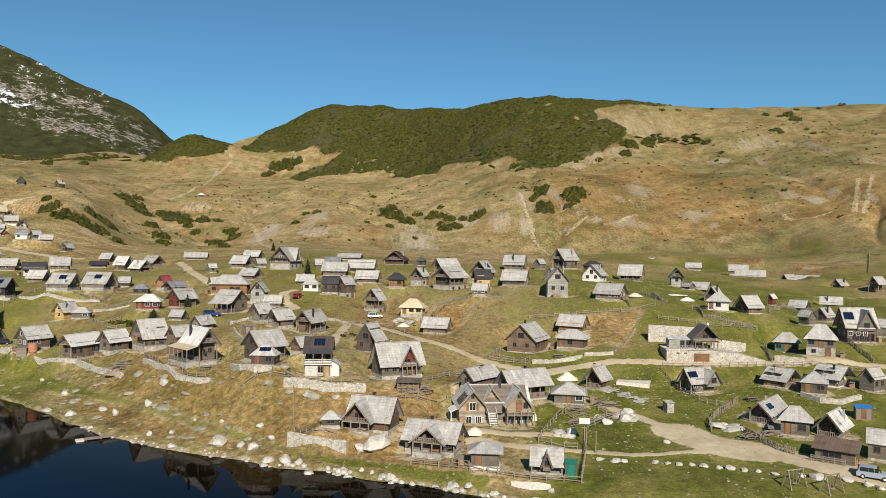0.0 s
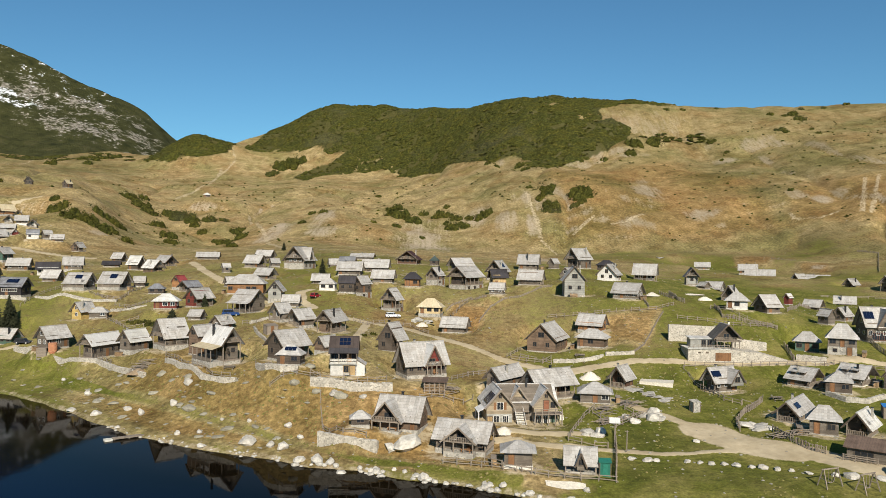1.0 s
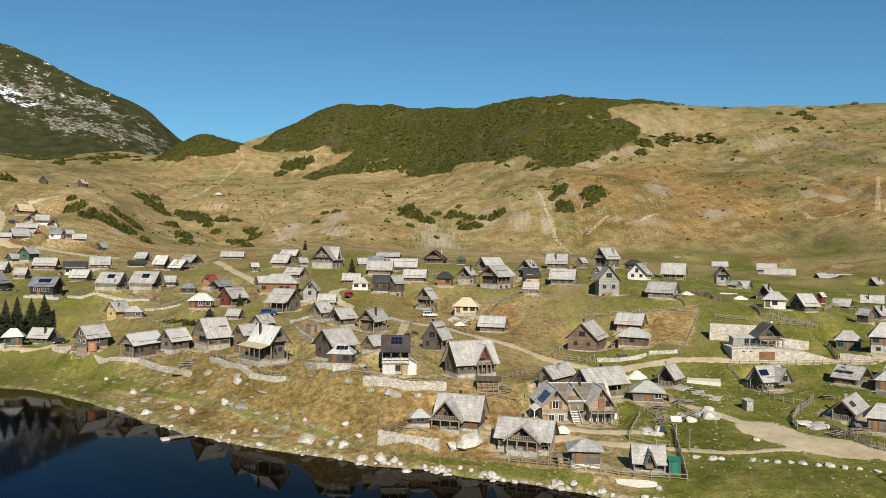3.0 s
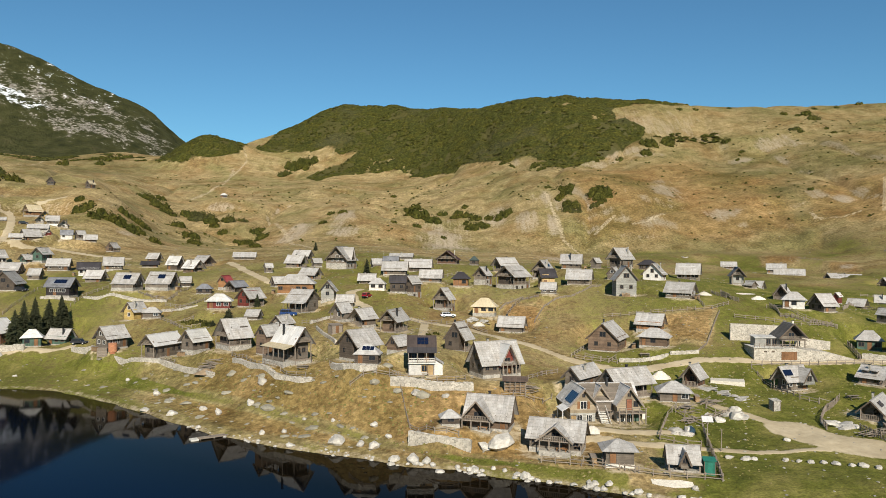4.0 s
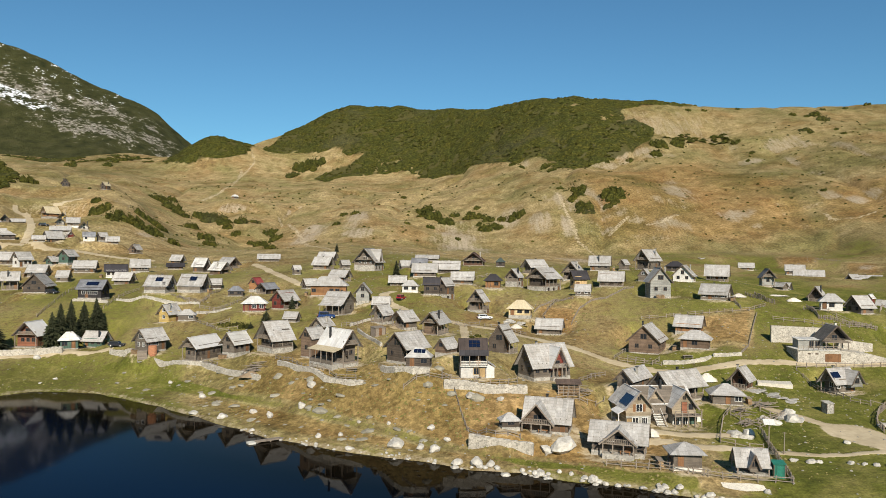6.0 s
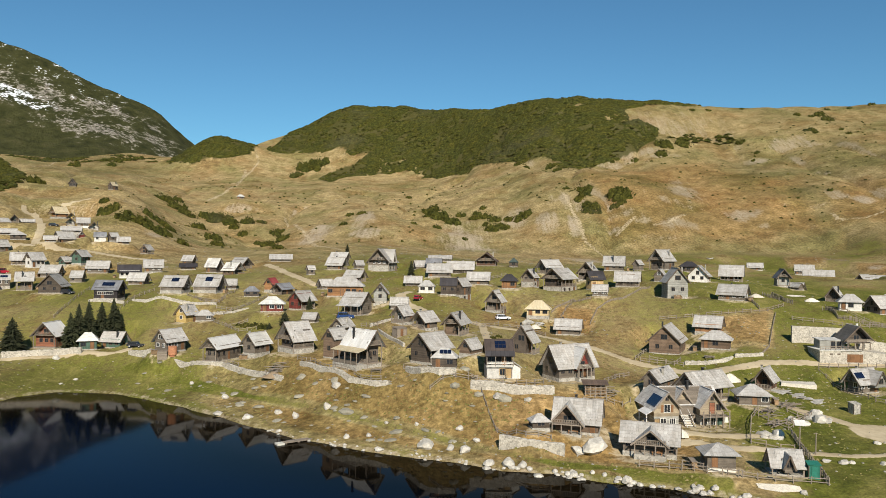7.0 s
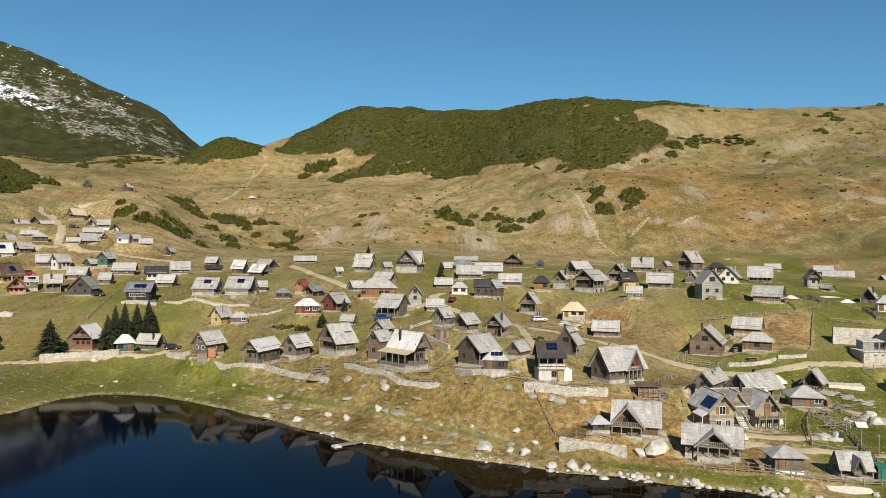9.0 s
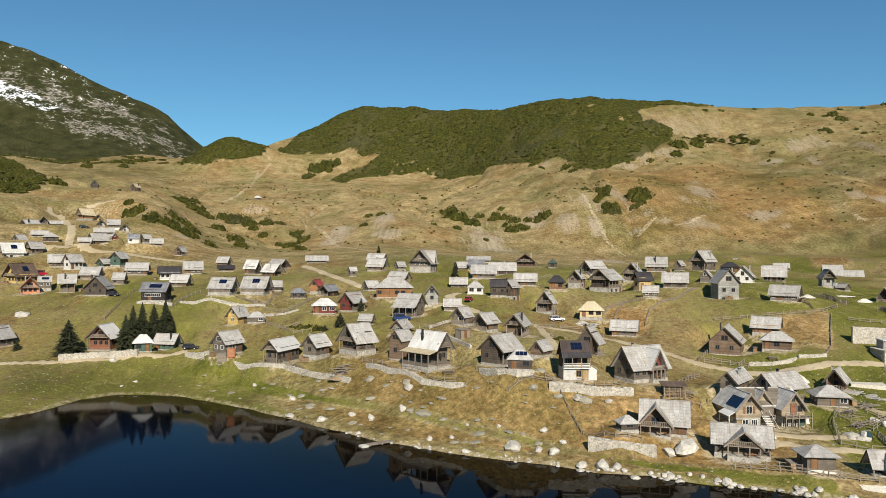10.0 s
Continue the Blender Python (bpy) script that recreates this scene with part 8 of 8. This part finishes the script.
fence([(70.4, 204.7), (69.7, 196.8), (75.7, 192.8), (81.4, 190.2)], 1.1, 2, 1.4, "dark picket fence on the slope", True)
fence([(-20.5, 248.8), (-14.2, 253.9)])
fence([(27.4, 135.8), (33.9, 139.6)], 1.1, 3, 1.8)
fence([(14.0, 178.3), (20.8, 173.6)], 1.0)
fence([(0.3, 155.9), (4.7, 160.9)], 1.0)
fence([(-154.8, 297.1), (-147.7, 299.8)], 0.9)
heap(57.2, 219.0, 2.4, 1.0, GRAVEL, "pale gravel heap on the grass")
heap(70.7, 212.9, 2.2, 1.0, GRAVEL, "pale gravel heap on bare earth")
heap(28.0, 164.1, 2.6, 1.6, GRAVEL, "pale cone of gravel beside a cottage")
heap(5.9, 130.1, 2.0, 1.1, GRAVEL, "pale gravel heap before a cottage")
heap(-10.6, 202.8, 1.9, 1.0, GRAVEL, "white gravel heap beside a track")
outcrop(-12.3, 206.8, 2.2, 0.9, "heap of grey rubble beside a new cottage")
outcrop(-9.0, 205.9, 2.0, 0.8, "heap of grey rubble beside a new cottage")
boulder(-10.6, 123.2, 5.2, 3.4, 3.0, 61, "big pale rounded rock under a lakeside cottage")
boulder(-13.4, 123.0, 2.6, 1.8, 1.6, 62)
outcrop(35.2, 139.1, 3.0, 1.6, "pale rock outcrop beside the road")
outcrop(21.8, 129.4, 2.6, 1.4, "grey rock in an animal pen")
outcrop(52.3, 134.0, 3.2, 1.0, "grey rock beside a fence")
outcrop(36.2, 153.8, 3.4, 0.6, "flat grey rocks in the meadow")
outcrop(40.3, 151.8, 2.8, 0.5, "flat grey rocks in the meadow")
heap(-75.0, 169.8, 2.6, 1.2, STRAW, "pile of grey branches and planks", "brush_pile")
outcrop(127.5, 447.5, 3.0, 0.8, "pale rocks at the slope foot")
heap(71.0, 224.8, 4.0, 0.3, GRAVEL, "strip of pale gravel on bare earth")
car(64.3, 109.3, -32, PAINT["silver"], "silver off-road car parked on the dirt road", 4.5, 1.80)
car(-43.3, 221.7, 68, PAINT["red"], "red car parked beside a track", 3.9, 1.50)
car(-19.0, 208.0, 12, PAINT["white"], "white estate car parked by a cottage", 4.2, 1.50)
car(-62.4, 199.7, 15, PAINT["blue"], "blue pickup parked by a shed", 4.6, 1.80)
car(-120.6, 203.4, -5, PAINT["black"], "black car parked beside a green shed", 4.4, 1.50)
car(-230.2, 368.6, 15, PAINT["black"], "dark car parked at the track", 4.4, 1.60)
car(-160.4, 244.6, -10, PAINT["black"], "dark car parked behind a barn", 4.2, 1.50)
car(-207.6, 288.7, 10, PAINT["red"], "red tractor parked by a yellow house", 4.5, 2.20)
terrace(53.0, 173.7, 75.9, 172.4)
swing(51.1, 106.2, 20)
swing(55.5, 104.4, 25)
crate(19.6, 110.6, 1.6, 1.3, 2.1, GREENP, "green sheet-metal hut beside the pavilion", "hut", -8)
crate(44.4, 143.7, 1.5, 1.5, 1.9, PLINTH, "round-shouldered pale water tank on stones", "tank", 10)
crate(42.4, 162.5, 7.0, 5.0, 0.3, GRAVEL, "pale concrete slab in the meadow", "slab", -20)
crate(77.5, 135.4, 2.6, 2.0, 2.0, BLUEP, "small hut with a blue tarpaulin roof", "hut", -20)
wood_shed(-6.3, 144.0, -5)
table_set(28.1, 176.8, -10)
table_set(63.5, 150.6, 10)
table_set(-50.2, 156.4, 5)
dock(-62.8, 136.2)
lumber(32.0, 144.6, 3.2)
lumber(25.8, 139.5, 2.4)
lumber(-75.4, 171.3, 3.0)
lumber(25.0, 135.0, 2.4)
lumber(53.9, 127.6, 2.2)
lumber(57.6, 129.2, 2.6)
lumber(-3.9, 145.3, 2.6)
lumber(-74.8, 172.5, 3.2)
strip([(10.5, 108.9), (13.3, 107.6), (16.1, 107.0)], 0.9, "pale worn strip of sand along the bank")


# stones along the water's edge and slabs on the bank
rs = random.Random(5)
edge = along([tuple(q) for q in SHORE if -70 < q[0] < 30], 1.0)
for k in range(95):
    x, y = rs.choice(edge)
    x, y = x + rs.uniform(-0.6, 0.6), y + rs.uniform(-0.5, 1.3)
    s = rs.uniform(0.45, 1.0) ** 1.5 * (1.3 if x > -30 else 0.7)
    boulder(x, y, s * 1.2, s, s * 0.75, 900 + k, "pale stone at the lake's edge")
for k in range(70):
    x = rs.uniform(-118, -30)
    y = float(np.interp(x, SHORE[:, 0], SHORE[:, 1])) + rs.uniform(3, 24)
    s = rs.uniform(0.5, 1.0) ** 2 * 2.0
    boulder(x, y, s * 1.3, s * 0.9, s * 0.42, 1200 + k, "flat grey rock slab in the lake bank")

# loose stones in the turf, too many to count
rs = random.Random(77)
sv, sf, k = [], [], 0
while k < 3200:
    b, r = radians(rs.uniform(-36, 40)), rs.uniform(108, 330) if rs.random() < 0.8 else rs.uniform(330, 560)
    x, y = CENTRE + r * math.sin(b), r * math.cos(b)
    if float(np.interp(x, SHORE[:, 0], SHORE[:, 1])) + 1.5 > y or value_noise(x / 22, y / 22, 5) < rs.uniform(-0.5, 0.9):
        continue
    me = rs.choice(STONES)
    s = rs.uniform(0.12, 0.5) * (1.0 if r < 330 else 1.6)
    m = pose(x, y, float(land(x, y)) + s * 0.06, 0, 0, rs.uniform(0, 360)) @ Matrix.Diagonal((s * 1.3, s, s * 0.6, 1))
    n = len(sv)
    sv += [m @ v.co for v in me.vertices]
    sf += [tuple(n + i for i in q.vertices) for q in me.polygons]
    k += 1
mesh_object("loose_stones", sv, sf, TURFSTONE, "stuff", "loose pale stones scattered over the meadow", "stones", False)

# tussocks of grass, too many to count
def tussock_material():
    m, nt, b = material("tussock_grass", 0.97, 0.0, 0.1)
    geo = nt.nodes.new("ShaderNodeNewGeometry")
    c = ramp(nt, geo.outputs["Random Per Island"], [(0.0, (0.09, 0.095, 0.018)), (0.45, (0.14, 0.132, 0.03)), (0.75, (0.19, 0.155, 0.06)), (1.0, (0.25, 0.195, 0.09))])
    c = mixc(nt, 0.4, c, ramp(nt, noise_tex(nt, coords(nt), 3.0), [(0.3, (0.06, 0.06, 0.015)), (0.7, (0.28, 0.23, 0.1))]))
    nt.links.new(c, b.inputs["Base Color"])
    return m


rng = np.random.default_rng(19)
tb, tr_ = np.radians(rng.uniform(-37, 41, 60000)), 104 + 300 * rng.random(60000) ** 1.5
tx, ty = CENTRE + tr_ * np.sin(tb), tr_ * np.cos(tb)
ok = (ty > np.interp(tx, SHORE[:, 0], SHORE[:, 1]) + 1.2) & (fractal(tx, ty, 9, 3, 97) + 0.6 * fractal(tx, ty, 40, 2, 98) > rng.uniform(-0.35, 0.5, 60000))
for half, pts in ROADS:
    ok &= line_distance(tx, ty, pts) > half * 1.5
tx, ty = tx[ok][:22000], ty[ok][:22000]
tz = land(tx, ty)
n = len(tx)
size = rng.uniform(0.14, 0.45, n)[:, None]
ang = rng.uniform(0, 6.28, n)[:, None] + np.arange(5)[None] * 1.2566
ring = rng.uniform(0.7, 1.2, (n, 5)) * size
vx = np.hstack([tx[:, None] + ring * np.cos(ang), tx[:, None] + rng.uniform(-0.3, 0.3, (n, 1)) * size])
vy = np.hstack([ty[:, None] + ring * np.sin(ang), ty[:, None] + rng.uniform(-0.3, 0.3, (n, 1)) * size])
vz = np.hstack([np.repeat(tz[:, None] - 0.12, 5, 1), tz[:, None] + size * rng.uniform(0.2, 0.6, (n, 1))])
verts = np.stack([vx, vy, vz], -1).reshape(-1, 3)
faces = [(k * 6 + j, k * 6 + (j + 1) % 5, k * 6 + 5) for k in range(n) for j in range(5)]
mesh_object("tussocks", verts, faces, tussock_material(), "stuff", "tussocks of green and straw-coloured grass on the meadow", "grass", False)
